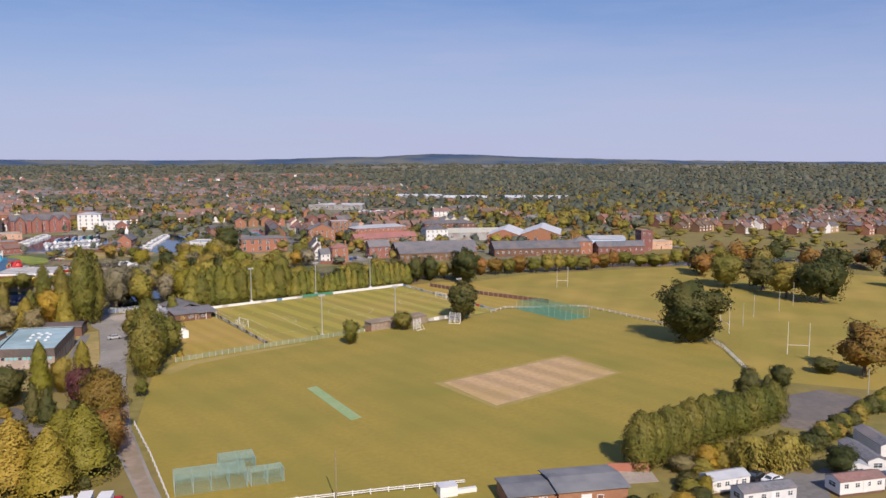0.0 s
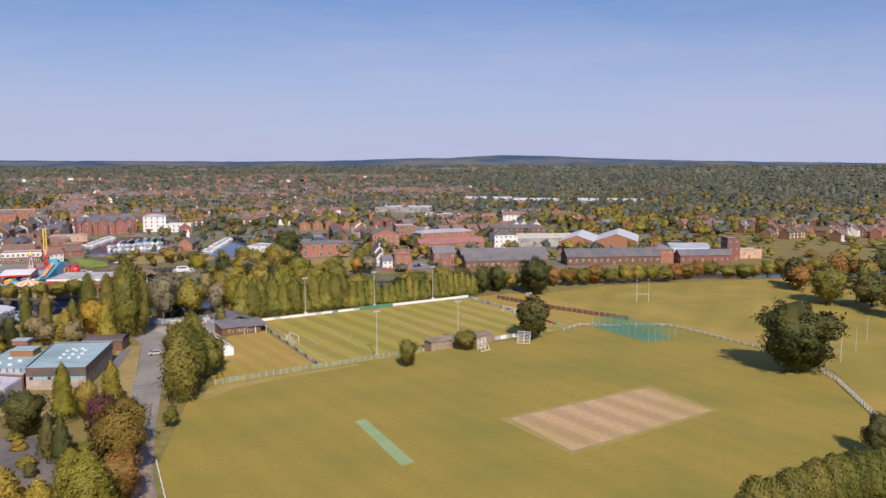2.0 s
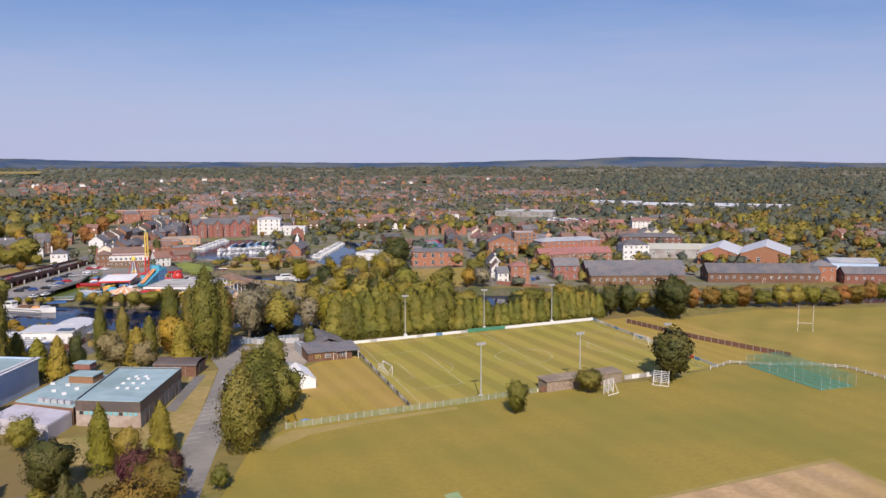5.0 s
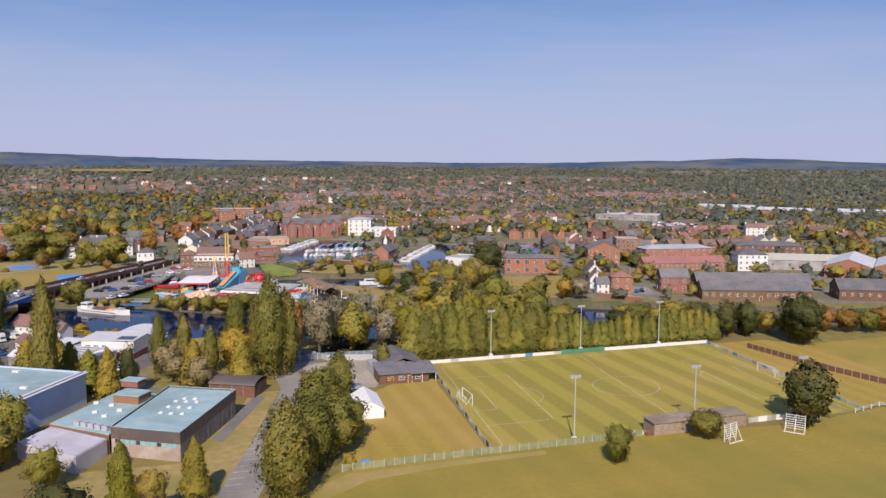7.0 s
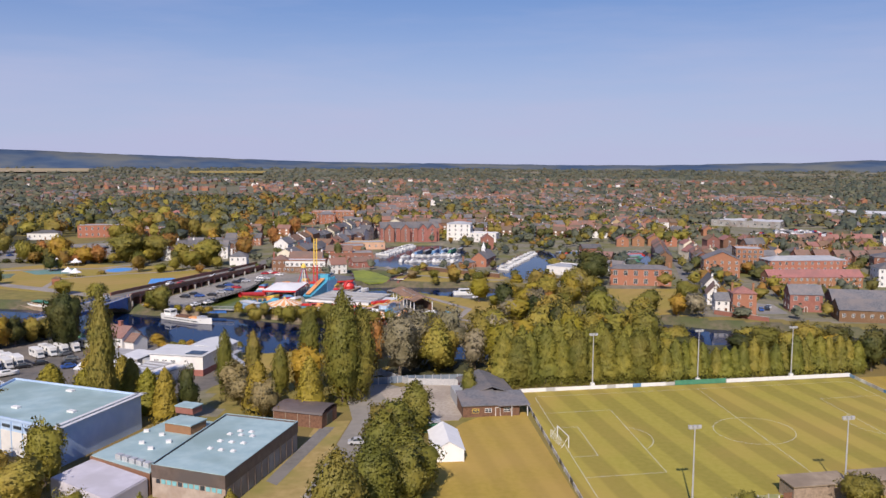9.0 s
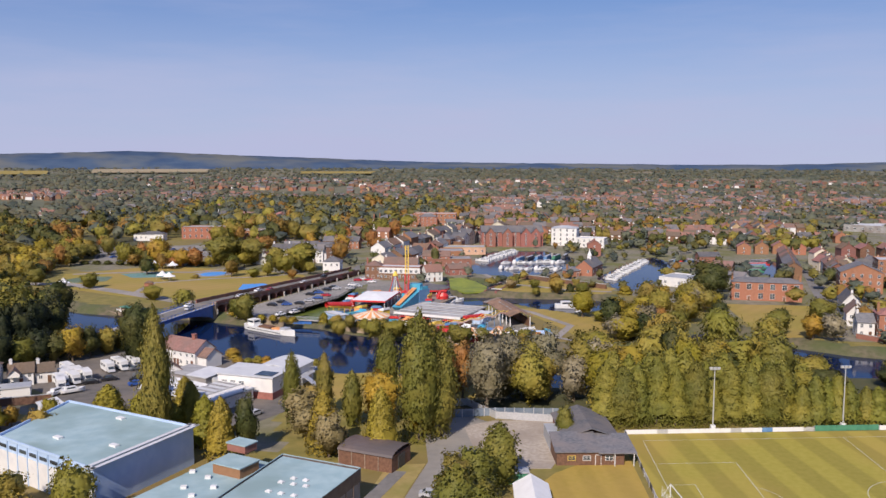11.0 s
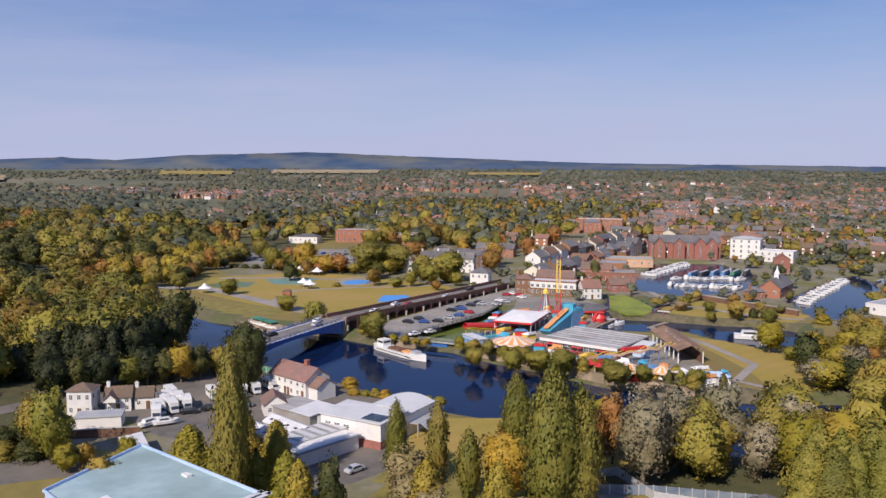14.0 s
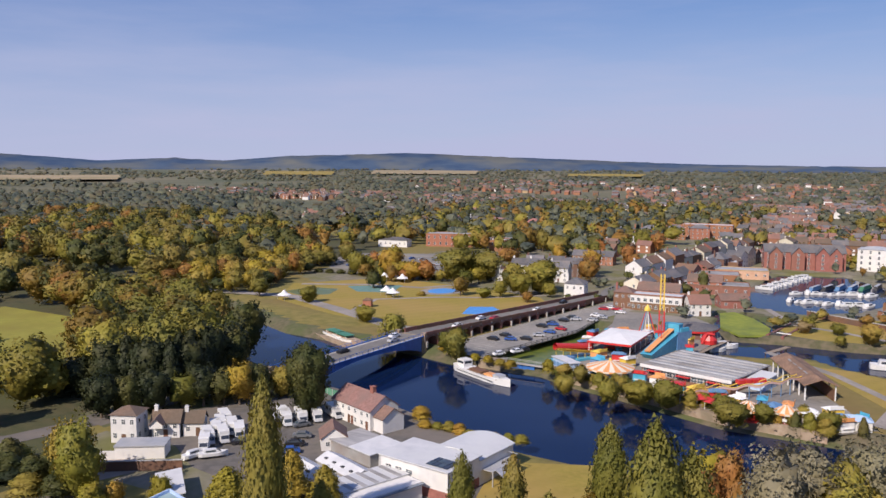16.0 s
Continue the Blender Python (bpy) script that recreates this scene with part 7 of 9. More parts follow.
part("flag", MB().box(-0.1, 2.0, -0.03, 0.03, 9.6, 10.8), YEL_P, sp)
bl_ = thing("blue_ride_board", (-69, 389, 0), 62, "tall blue painted ride front", "fairground ride")
part("front", MB().box(-3.4, 3.4, -0.4, 0.4, 0, 6.0), BLUE_AD, bl_)
part("crest", MB().box(-2, 2, -0.45, 0.45, 6.0, 7.2), TURQ_P, bl_)
rp2 = thing("round_pavilion", (-71, 413, 0), 0, "low round amusement hall with dark roof and red fascia", "pavilion")
part("wall", MB().lathe([(7.6, 0), (7.6, 3.0)], 24), BRICK_D, rp2)
part("roof", MB().lathe([(8.6, 3.0), (8.6, 3.3), (2.4, 4.5), (0.05, 4.6)], 24), SLATE, rp2)
part("fascia", MB().lathe([(8.65, 2.4), (8.7, 3.05), (8.55, 3.05)], 24), RED_P, rp2)
for i in range(12):
    part("post", MB().tube((8.3 * math.cos(i * 0.5236), 8.3 * math.sin(i * 0.5236), 0.04), (8.3 * math.cos(i * 0.5236), 8.3 * math.sin(i * 0.5236), 2.9), 0.1, 0.1, 6), PAINT, rp2)
rd = thing("inflatable_ride", (-63.5, 402, 0), 20, "bright red domed ride by the basin", "fairground ride")
part("body", MB().lathe([(2.6, 0.04), (2.8, 1.4), (1.9, 3.0), (0.1, 3.6)], 12), RED_P, rd)
part("arch", MB().tube((-2.5, -2, 0.3), (-1.0, -2, 3.8), 0.5, 0.5, 8).tube((-1.0, -2, 3.8), (1.5, -2, 3.6), 0.5, 0.4, 8), RED_P, rd)
# helter skelter
hs_ = thing("helter_skelter", (-84, 399, 0), 0, "white and blue pointed fairground ride", "fairground ride")
for i in range(6):
    a = math.tau * i / 6
    part("leg", MB().tube((3.6 * math.cos(a), 3.6 * math.sin(a), 0), (0.5 * math.cos(a), 0.5 * math.sin(a), 10), 0.22, 0.14, 6), (RED_P, BLUE_AD, PAINT)[i % 3], hs_)
part("cap", MB().lathe([(1.2, 10), (1.1, 10.8), (0.1, 12.2)], 10), YEL_P, hs_)
part("hub", MB().lathe([(2.2, 2.4), (2.4, 2.8), (0.4, 3.4)], 12), PAINT, hs_)
# log flume: red tube and yellow trough beside the dock
fl = thing("slide_ride", (-95, 356, 0), 62, "red tube and yellow slide ride", "fairground ride")
part("tube", MB().tube((-6, 2.2, 4.6), (7, 2.2, 3.0), 1.1, 1.1, 10, cap=False), RED_P, fl, "red tunnel slide")
part("trough", MB().add([(-6, -1, 3.8), (-6, 1, 3.8), (10, 1, 1.0), (10, -1, 1.0), (-6, -1.2, 4.4), (-6, 1.2, 4.4), (10, 1.2, 1.6), (10, -1.2, 1.6)], [(0, 1, 2, 3), (0, 3, 7, 4), (1, 5, 6, 2), (3, 2, 1, 0), (4, 7, 3, 0), (2, 6, 5, 1)]), YEL_P, fl, "yellow open slide")
for i in range(6):
    for y_ in (-1.1, 2.2):
        part("leg", MB().tube((-5.5 + i * 3, y_, 0), (-5.5 + i * 3, y_, 3.9 - i * 0.55), 0.1, 0.1, 5), YEL_P, fl)
part("booth", MB().box(-9, -4, -5, -2, 0, 2.6), BLUE_AD, fl, "blue painted booth")
part("platform", MB().box(-7, 10, -2.4, 3.6, 0.04, 0.7), TURQ_P, fl)
bb_ = thing("blue_booth", (-93, 343.5, 0), -38, "long pale blue booth on the quay", "booth")
part("wall", MB().box(-5, 5, -1.5, 1.5, 0.3, 3.0), CLAD_BLUE, bb_)
part("roof", MB().box(-5.3, 5.3, -1.9, 1.9, 3.0, 3.2), ROOF_WHITE, bb_)
for i in range(5):
    part("panel", MB().box(-4.8 + i * 2, -3.2 + i * 2, -1.56, -1.5, 0.6, 2.0), BLUE_AD, bb_)
# long arcade building
ar = thing("arcade_building", (-55, 354.5, 0), -15, "long low arcade with streaked grey flat roof", "building")
part("wall", MB().box(-13.3, 13.3, -12, 12, 0, 3.7), BRICK, ar)
part("roof", MB().box(-13.7, 13.7, -12.4, 12.4, 3.7, 4.05), ROOF_FELT, ar, "streaked grey felt roof")
for i in range(8):
    part("roof_ridge", MB().box(-13.3, 13.3, -11.4 + i * 3.1, -10.9 + i * 3.1, 4.05, 4.3), ROOF_GREY if i % 2 else ROOF_FELT, ar)
for i in range(14):
    window(ar, -12 + i * 1.85, -12, 1.5, 0, 1.7, 1.5)
part("fascia", MB().box(-13.7, 13.7, -12.55, -12.4, 3.2, 4.1), PAINT, ar, "white fascia board")
for x_ in (-9, 0, 9):
    part("awning", MB().box(x_ - 2, x_ + 2, -13.6, -12.5, 2.6, 2.8), RED_P, ar)
lt = thing("white_annex", (-39.0, 352, 0), -15, "small pale annex with a sloping roof", "building")
part("wall", MB().box(-2.2, 2.2, -4, 4, 0, 3.0), CLAD_BLUE, lt)
part("roof", slab_roof(MB(), -2.2, 2.2, -4, 4, 3.0, 3.5), ROOF_WHITE, lt)
# big open-sided boathouse
RUSTY = material("rusty_sheet_roof", (0.24, 0.14, 0.085), (0.33, 0.20, 0.125), 0.9, 0.85, 0, 0.15, 3, 0, (0.19, 0.12, 0.08), 0.25, None, (2.5, 0.4, 1))
bo = thing("open_shed", (-29.7, 359.4, 0), -67, "long open-sided shed with rusty brown roof", "shed")
part("roof", MB().gable(-15, 15, -4.0, 4.0, 4.2, 1.5, 0.5, 0.2), RUSTY, bo, "rusty brown sheet roof")
for i in range(7):
    for y_ in (-3.8, 3.8):
        part("post", MB().box(-14.6 + i * 4.8, -14.3 + i * 4.8, y_ - 0.15, y_ + 0.15, 0, 4.2), PAINT, bo)
part("back_wall", MB().box(-14.3, 14.3, 3.4, 3.6, 0, 3.0), BRICK_D, bo)
for i in range(4):
    part("roof_light", MB().box(-9 + i * 4.6, -6 + i * 4.6, -1.5, -0.6, 5.3, 5.5), ROOF_FELT, bo)
# undulating coaster
co = thing("dragon_coaster", (-57, 322.6, 0), 45, "low wavy coaster track in pink and yellow", "fairground ride")
n = 60
trk = [(39 * i / n, 1.2 * math.sin(i * 0.11), 2.6 + i * 0.045 + 0.35 * math.sin(i * 0.62)) for i in range(n + 1)]
for off, m_, nm in ((-1.0, YEL_P, "outer_rail"), (1.0, YEL_P, "inner_rail")):
    mb = MB()
    for a, b in zip(trk, trk[1:]):
        mb.tube((a[0], a[1] + off, a[2]), (b[0], b[1] + off, b[2]), 0.12, 0.12, 5, cap=False)
    part(nm, mb, m_, co)
mb = MB()
for a, b in zip(trk, trk[1:]):
    mb.add([(a[0], a[1] - 1, a[2] - 0.7), (b[0], b[1] - 1, b[2] - 0.7), (b[0], b[1] - 1, b[2]), (a[0], a[1] - 1, a[2]), (a[0], a[1] - 0.9, a[2] - 0.7), (b[0], b[1] - 0.9, b[2] - 0.7), (b[0], b[1] - 0.9, b[2]), (a[0], a[1] - 0.9, a[2])], [(0, 1, 2, 3), (7, 6, 5, 4)])
part("skirt", mb, material("faded_pink_paint", (0.52, 0.33, 0.30), (0.60, 0.42, 0.36), 0.6, 0.7), co)
for i in range(0, n, 5):
    part("support", MB().tube((trk[i][0], trk[i][1], 0), trk[i], 0.12, 0.1, 5), BLUE_AD, co)
for i in range(4):
    part("carriage", MB().box(20 + i * 2.2, 21.8 + i * 2.2, -0.2, 1.4, 4.0, 5.0), RED_P, co)
for i, (x_, y_, m_) in enumerate(((-22, 322, CANVAS), (-18, 325, BLUE_AD), (-25, 326, CANVAS), (-50, 325, RED_P), (-46, 323, RED_P), (-33, 327, BLUE_AD))):
    kt = thing("fair_stall", (x_, y_, 0), 15 * i, ("white", "blue", "white", "red", "red", "blue")[i] + " canopied fairground stall on tarmac", "stall", "fair stalls")
    part("canopy", MB().hip(-2.2, 2.2, -1.8, 1.8, 2.4, 0.9, 0.2), m_, kt)
    for a in (-2, 2):
        for b in (-1.6, 1.6):
            part("post", MB().tube((a, b, 0), (a, b, 2.4), 0.06, 0.06, 5), PAINT, kt)
    part("counter", MB().box(-2, 2, -1.6, -1.1, 0.04, 1.0), TIMBER, kt)
# pubs and shops behind the fair
pb = building("public_house", (-95.5, 458, 0), 2, 21, 9, 6.5, "flat", 0, BRICK, ROOF_WHITE, "brick and white pub with flat white roof", 9, 2, 0, 2, (1.3, 1.6), category="pub", doors=2)
part("white_upper", MB().box(-10.6, 10.6, -4.62, -4.5, 3.4, 6.3), RENDER_W, pb, "white boarded upper floor")
for i in range(8):
    window(pb, -9.6 + i * 2.6, -4.62, 3.9, 0, 1.5, 1.4)
building("public_house", (-110, 459, 0), 6, 8, 9, 6.8, "hip", 2.4, BRICK, TILE_B, "square brick pub with hipped tiled roof", 3, 2, 1, 3, (1.1, 1.4), category="pub")
building("gabled_house", (-79, 456, 0), 30, 8.5, 8, 5.0, "gable", 3.2, RENDER_W, TILE_R, "white gabled house beside the fair", 3, 2, 1, 2)
building("gabled_house", (-100, 478, 0), 4, 18, 9, 5.8, "gable", 3.0, RENDER_W, TILE_B, "white rendered shop with brown roof", 6, 2, 2, 2, (1.0, 1.3))
# towpath, lock and basin edge
lane("towpath", [(-44, 398), (-22, 376), (-6, 352), (-10, 330), (4, 322)], 3.0, 0.07, PATH_TAR, "pale brick towpath by the lock", "path")
lane("lock_path", [(-56, 484), (-42, 452), (-26, 446), (-8, 436), (10, 436)], 3.0, 0.07, PATH_TAR, "pale path between the basins", "path")
flat("lock_lawn", [(-46, 442), (-46, 440), (-40, 430), (-30, 427), (-8, 430), (6, 428), (12, 446), (-14, 478), (-40, 468)], 0.04, LAWN, "trimmed lawn between the canal basins", "grass")
flat("towpath_lawn", [(-30, 384), (-18, 384), (-2, 374), (16, 350), (12, 330), (0, 322), (-8, 345)], 0.03, LAWN, "rough lawn beside the towpath", "grass")
lkb = thing("lock_chamber", (-43, 440, 0), 80, "narrow brick lock with dark gates", "lock")
for s in (-2.6, 2.6):
    part("wall", MB().box(-14, 14, s - 0.5, s + 0.5, -2.5, 0.3), BRICK_D, lkb)
for x_ in (-12, 12):
    part("gate", MB().box(x_ - 0.2, x_ + 0.2, -2.2, 2.2, -2.4, 0.9), DARKSTEEL, lkb)
    part("beam", MB().box(x_ - 0.2, x_ + 0.2, -5, 0, 0.9, 1.2), PAINT, lkb)
bw = thing("basin_wall", (-26, 466, 0), -33, "red brick retaining wall with an arch", "wall")
part("wall", MB().box(-16, 40, -0.4, 0.4, 0, 2.2), BRICK_D, bw)
part("coping", MB().box(-16.1, 40.1, -0.5, 0.5, 2.2, 2.4), CONCRETE, bw)
for x_, y_, k_, h_, r_ in ((-9, 433, "hdark", 4, 2.6), (-36, 440, "olive", 6, 3), (-24, 424, "bush", 3, 2.5), (12, 372, "olive", 8, 4), (18, 352, "gold", 9, 4.5), (26, 362, "rust", 7, 3.5), (30, 340, "green", 10, 5), (44, 342, "olive", 11, 5.5), (16, 430, "goldbush", 4, 4), (20, 392, "bush", 4, 4), (66, 350, "green", 10, 5), (76, 345, "gold", 9, 4.5), (50, 398, "gold", 8, 4), (40, 402, "olive", 9, 4.5), (30, 405, "gold", 9, 5)):
    tree(k_, x_, y_, h_, r_, where="near the canal basin")
for k_, x_, y_, h_, r_ in (("dark", 52, 421, 18, 9), ("gold", -2, 370, 11, 5), ("olive", -15, 428, 8, 4.2), ("green", -26, 439, 5, 2.8), ("tan", -37, 437, 5, 2.8), ("olive", 5, 362, 5, 3), ("green", 84, 352, 9, 4.4)):
    tree(k_, x_, y_, h_, r_, where="by the canal basins")
random.seed(14)
rows = []
for i in range(64):
    x_, y_ = random.uniform(6, 84), random.uniform(322, 402)
    if wet(x_, y_, 3) or (x_ < 20 and y_ > 345) or (x_ > 46 and y_ > 345):
        continue
    rows.append((random.choice(("olive", "gold", "green", "olive", "willow", "grey", "dark")), x_, y_, 0, random.uniform(7, 13), random.uniform(3.8, 6)))
grove("basin_trees", rows, "mixed trees between the river and the basins", 1000, 0.85)

# booths, signs and small rides of the fair
STALL_TONES = ((RED_P, "red"), (YEL_P, "yellow"), (BLUE_AD, "blue"), (CANVAS, "white"), (TURQ_P, "turquoise"), (ORA_P, "orange"))
rs = random.Random(8)
for i, (x_, y_) in enumerate(((-97, 372), (-99, 380), (-96, 394), (-93, 400), (-79, 398), (-68, 392), (-82, 360), (-78, 356), (-86, 352), (-64, 337), (-58, 335), (-53, 333), (-47, 331), (-42, 330), (-36, 330), (-30, 330), (-70, 341), (-89, 362), (-100, 388), (-20, 332), (-14, 326), (-17, 322), (-66, 384), (-85, 408))):
    m_, w_ = STALL_TONES[i % 6]
    m2, _ = STALL_TONES[(i + 2) % 6]
    st_ = thing("fair_booth", (x_, y_, 0.04), rs.uniform(0, 180), w_ + " painted fairground booth with sign board", "booth", "fair booths")
    w, d, h = rs.uniform(1.4, 2.4), rs.uniform(1.0, 1.6), rs.uniform(2.2, 3.0)
    part("wall", MB().box(-w, w, -d, d, 0, h), m_, st_)
    part("roof", MB().hip(-w, w, -d, d, h, 0.7, 0.3), m2, st_)
    part("sign", MB().box(-w * 0.8, w * 0.8, -d - 0.35, -d - 0.25, h + 0.1, h + 1.0), m2, st_)
    part("counter", MB().box(-w * 0.8, w * 0.8, -d - 0.3, -d, 0.8, 1.0), PAINT, st_)
for x_, y_, k_ in ((-90, 334, "olive"), (-84, 331, "green"), (-78, 329, "bush"), (-72, 328.5, "olive"), (-66, 327, "bush"), (-60, 325.5, "green"), (-52, 322.5, "bush"), (-44, 320.5, "green"), (-40, 318.5, "cdark"), (-34, 318, "green"), (-27, 318.5, "cdark"), (-20, 319, "green"), (-13, 321, "cdark")):
    tree(k_, x_, y_, 5.5 if k_ == "green" else 4.5, 2.6 if k_ != "cdark" else 1.7, where="on the quay edge")
cb_ = thing("white_bungalow", (-15, 325, 0), 10, "small white and blue hut at the fair", "hut")
part("wall", MB().box(-3.5, 3.5, -2, 2, 0.04, 2.4), RENDER_W, cb_)
part("roof", MB().hip(-3.5, 3.5, -2, 2, 2.4, 1.0, 0.3), CLAD_BLUE, cb_)
lines = MB()
for i in range(40):
    p, d = along(10 + i * 2.6)
    n = Vector((d.y, -d.x))
    for o0, o1 in ((0.9, 5.6), (12.0, 16.6)):
        a, b = p + n * o0, p + n * o1
        lines.add([(a.x, a.y, 0.075), (b.x, b.y, 0.075), (b.x + d.x * 0.14, b.y + d.y * 0.14, 0.075), (a.x + d.x * 0.14, a.y + d.y * 0.14, 0.075)], [(0, 1, 2, 3)])
single("car_park_lines", lines, LINE, label="white painted bay lines in the car park", category="markings", kind="structure")

# ---- park across the river ----
flat("park_lawn", [(-250, 398), (-205, 380), (-170, 376), (-150, 392), (-136, 440), (-150, 462), (-190, 475), (-245, 480), (-275, 440)], 0.03, LAWN, "park lawn with dry patches", "grass")
flat("splash_pool", [(-162, 408), (-167, 424), (-158, 429), (-153, 424), (-149, 413)], 0.1, POOL, "bright blue painted splash pool", "pool")
fx = [(-198 + 10 * math.cos(a * math.tau / 20), 456 + 12 * math.sin(a * math.tau / 20)) for a in range(20)]
flat("pool_surround", fx, 0.09, PATH_TAR, "pale round pool surround", "paving")
flat("round_pool", [(-198 + 6.5 * math.cos(a * math.tau / 20), 456 + 8 * math.sin(a * math.tau / 20)) for a in range(20)], 0.13, POOL, "round blue painted paddling pool", "pool")
flat("park_parking", [(-298, 500), (-245, 500), (-225, 560), (-250, 610), (-335, 565)], 0.05, ASPHALT, "grey tarmac park car park", "car park")
lane("park_path", [(-204, 390), (-212, 420), (-190, 440), (-170, 450), (-150, 470)], 3, 0.07, PATH_TAR, "pale winding park path", "path")
lane("park_path", [(-270, 440), (-240, 455), (-212, 460), (-200, 478)], 4, 0.07, PATH_TAR, "pale park path past the tents", "path")
flat("pond", [(-262, 418), (-250, 412), (-238, 420), (-244, 436), (-258, 434)], 0.08, WATER_G, "small dark ornamental pond", "pond")
flat("minigolf", [(-246, 446), (-232, 434), (-216, 440), (-224, 462)], 0.08, material("minigolf_mat", (0.10, 0.22, 0.20), (0.16, 0.28, 0.25), 0.5, 0.9), "blue-green play surface", "play area")
for x_, y_ in ((-236, 474), (-229, 470), (-232, 450), (-214, 432), (-208, 428), (-246, 398), (-240, 470)):
    kt = thing("park_tent", (x_, y_, 0), random.uniform(0, 90), "white pointed park tent on the lawn", "tent", "park tents")
    part("canopy", MB().lathe([(3.2, 2.3), (1.6, 3.1), (0.5, 4.2), (0.05, 4.6)], 8), CANVAS, kt)
    for a in range(4):
        part("pole", MB().tube((2.9 * math.cos(a * 1.571), 2.9 * math.sin(a * 1.571), 0), (2.9 * math.cos(a * 1.571), 2.9 * math.sin(a * 1.571), 2.4), 0.06, 0.06, 5), STEEL, kt)
hk = thing("brick_kiosk", (-204, 402, 0), 20, "small red brick kiosk beside the pool", "kiosk")
part("wall", MB().box(-1.8, 1.8, -1.5, 1.5, 0, 3.0), BRICK_O, hk)
part("roof", MB().hip(-1.8, 1.8, -1.5, 1.5, 3.0, 1.0, 0.3), TILE_R, hk)
building("park_store", (-262, 492, 0), 20, 10, 6, 3, "flat", 0, BRICK, ROOF_GREY, "small flat-roofed brick park store", 3, 1, 0, 1, category="store")
for i in range(26):
    car(-300 + (i % 9) * 7.5 + random.uniform(-1, 1), 512 + (i // 9) * 22 + random.uniform(-1.5, 1.5) + (i % 9) * 1.0, 70 + random.uniform(-5, 5), None, "parked in the park car park")
for i in range(7):
    b_ = thing("pleasure_boat", (-178 - i * 6.5, 350 + i * 3.2, LOWER_Z), -25, "white and green moored river trip boat" if i < 2 else "small open hire boat at the landing", "boat", "river boats")
    part("hull", CR_HULL, None, b_).scale = (1.6 if i < 2 else 0.6,) * 3
    if i < 2:
        part("canopy", MB().box(-4.5, 3.5, -1.8, 1.8, 3.0, 3.2), GREEN_AD, b_)
        for a in (-4, 3):
            for c in (-1.6, 1.6):
                part("post", MB().box(a - 0.06, a + 0.06, c - 0.06, c + 0.06, 1.2, 3.0), PAINT, b_)
    else:
        part("seat", MB().box(-0.5, 0.5, -0.6, 0.6, 0.5, 0.75), RED_P if i % 2 else YEL_P, b_)
lq = thing("landing_stage", (-196, 354, 0), -25, "long low brick landing stage by the park", "quay")
part("stage", MB().box(-32, 30, 0, 3, -4, -1.4), QUAY, lq)
part("upper_step", MB().box(-32, 30, 3, 6, -4, -0.4), QUAY, lq)

flat("hotel_lawn", [(60, 345), (56, 412), (92, 414), (87, 350)], 0.04, LAWN, "dry sloping lawn before the brick terrace", "grass")
# ---- landmark buildings ----
tr_ = building("terrace_hotel", (76, 428, 0), -4, 29, 9, 8.0, "hip", 1.8, BRICK_O, SLATE, "long brick terrace with tall white windows", 6, 2, 2, 2, (2.0, 2.5), category="terrace", doors=2)
building("warehouse", (-20, 652, 0), -6, 18, 14, 12.6, "hip", 1.6, RENDER_W, ROOF_GREY, "tall white rendered warehouse by the basin", 4, 4, 0, 3, (1.2, 1.8), category="warehouse", doors=0)
building("warehouse", (-1, 640, 0), -12, 20, 12, 6.4, "flat", 0, RENDER_W, ROOF_WHITE, "lower white rendered wing of the warehouse", 5, 2, 0, 2, (1.2, 1.6), category="warehouse", doors=0)
ml = building("mill_building", (-58, 640, 0), 14, 44, 14, 10.2, "gable", 4, BRICK, SLATE, "large red brick mill with slate roof", 10, 4, 0, 2, (1.2, 1.7), category="mill", doors=0)
for x_ in (-16, -4, 9, 16):
    part("gable_front", MB().gablewall(-3, 3, -3.5, 3.5, 0, 9.4, 4, M=pose(x_, -8, 0, 0, 0, 90)), BRICK, ml)
    part("gable_roof", MB().gable(-3.2, 6, -3.5, 3.5, 9.4, 4, 0.3, M=pose(x_, -8, 0, 0, 0, 90)), SLATE, ml)
    for r in range(4):
        window(ml, x_, -11, 1.0 + r * 2.4, 0, 1.4, 1.5)
cb = building("clock_house", (-1, 499, 0), 76, 22, 9, 4.6, "gable", 3.6, BRICK_O, SLATE, "brick boathouse with a white clock cupola", 4, 1, 0, 2, (1.1, 1.6), category="boathouse")
part("cupola_base", MB().box(-1, 1, -1, 1, 7.2, 9.6), PAINT, cb, "white louvred cupola")
part("cupola_top", MB().lathe([(1.3, 9.6), (1.2, 10.2), (0.5, 11.6), (0.05, 13.6)], 8), PAINT, cb)
part("clock_face", MB().lathe([(0.02, 0), (0.55, 0), (0.6, 0.06)], 14, M=pose(0, -1.06, 8.5, 90)), DARKSTEEL, cb)
building("brick_lodge", (-10, 486, 0), 40, 7, 6, 3, "hip", 2.2, BRICK_O, SLATE, "small hipped brick lodge", 2, 1, 1, 1, category="lodge")
building("gabled_house", (103, 402, 0), 82, 15, 6.6, 5, "gable", 3.8, RENDER_W, SLATE, "white gabled cottages with slate roof", 5, 2, 1, 2)
building("gabled_house", (98, 376, 0), 80, 11, 6.6, 4.8, "gable", 3.8, RENDER_W, TILE_B, "white and brick gabled cottage pair", 3, 2, 1, 2)
building("tall_house", (102.5, 352, 0), -4, 9, 9, 8.6, "hip", 2.4, BRICK_O, TILE_R, "tall three-storey brick house with hipped roof", 2, 3, 2, 2, (1.1, 1.6))
building("white_house", (95, 355, 0), -4, 5.5, 7, 5.2, "gable", 2.6, RENDER_W, SLATE, "small white house beside the tall house", 2, 2, 1, 1)
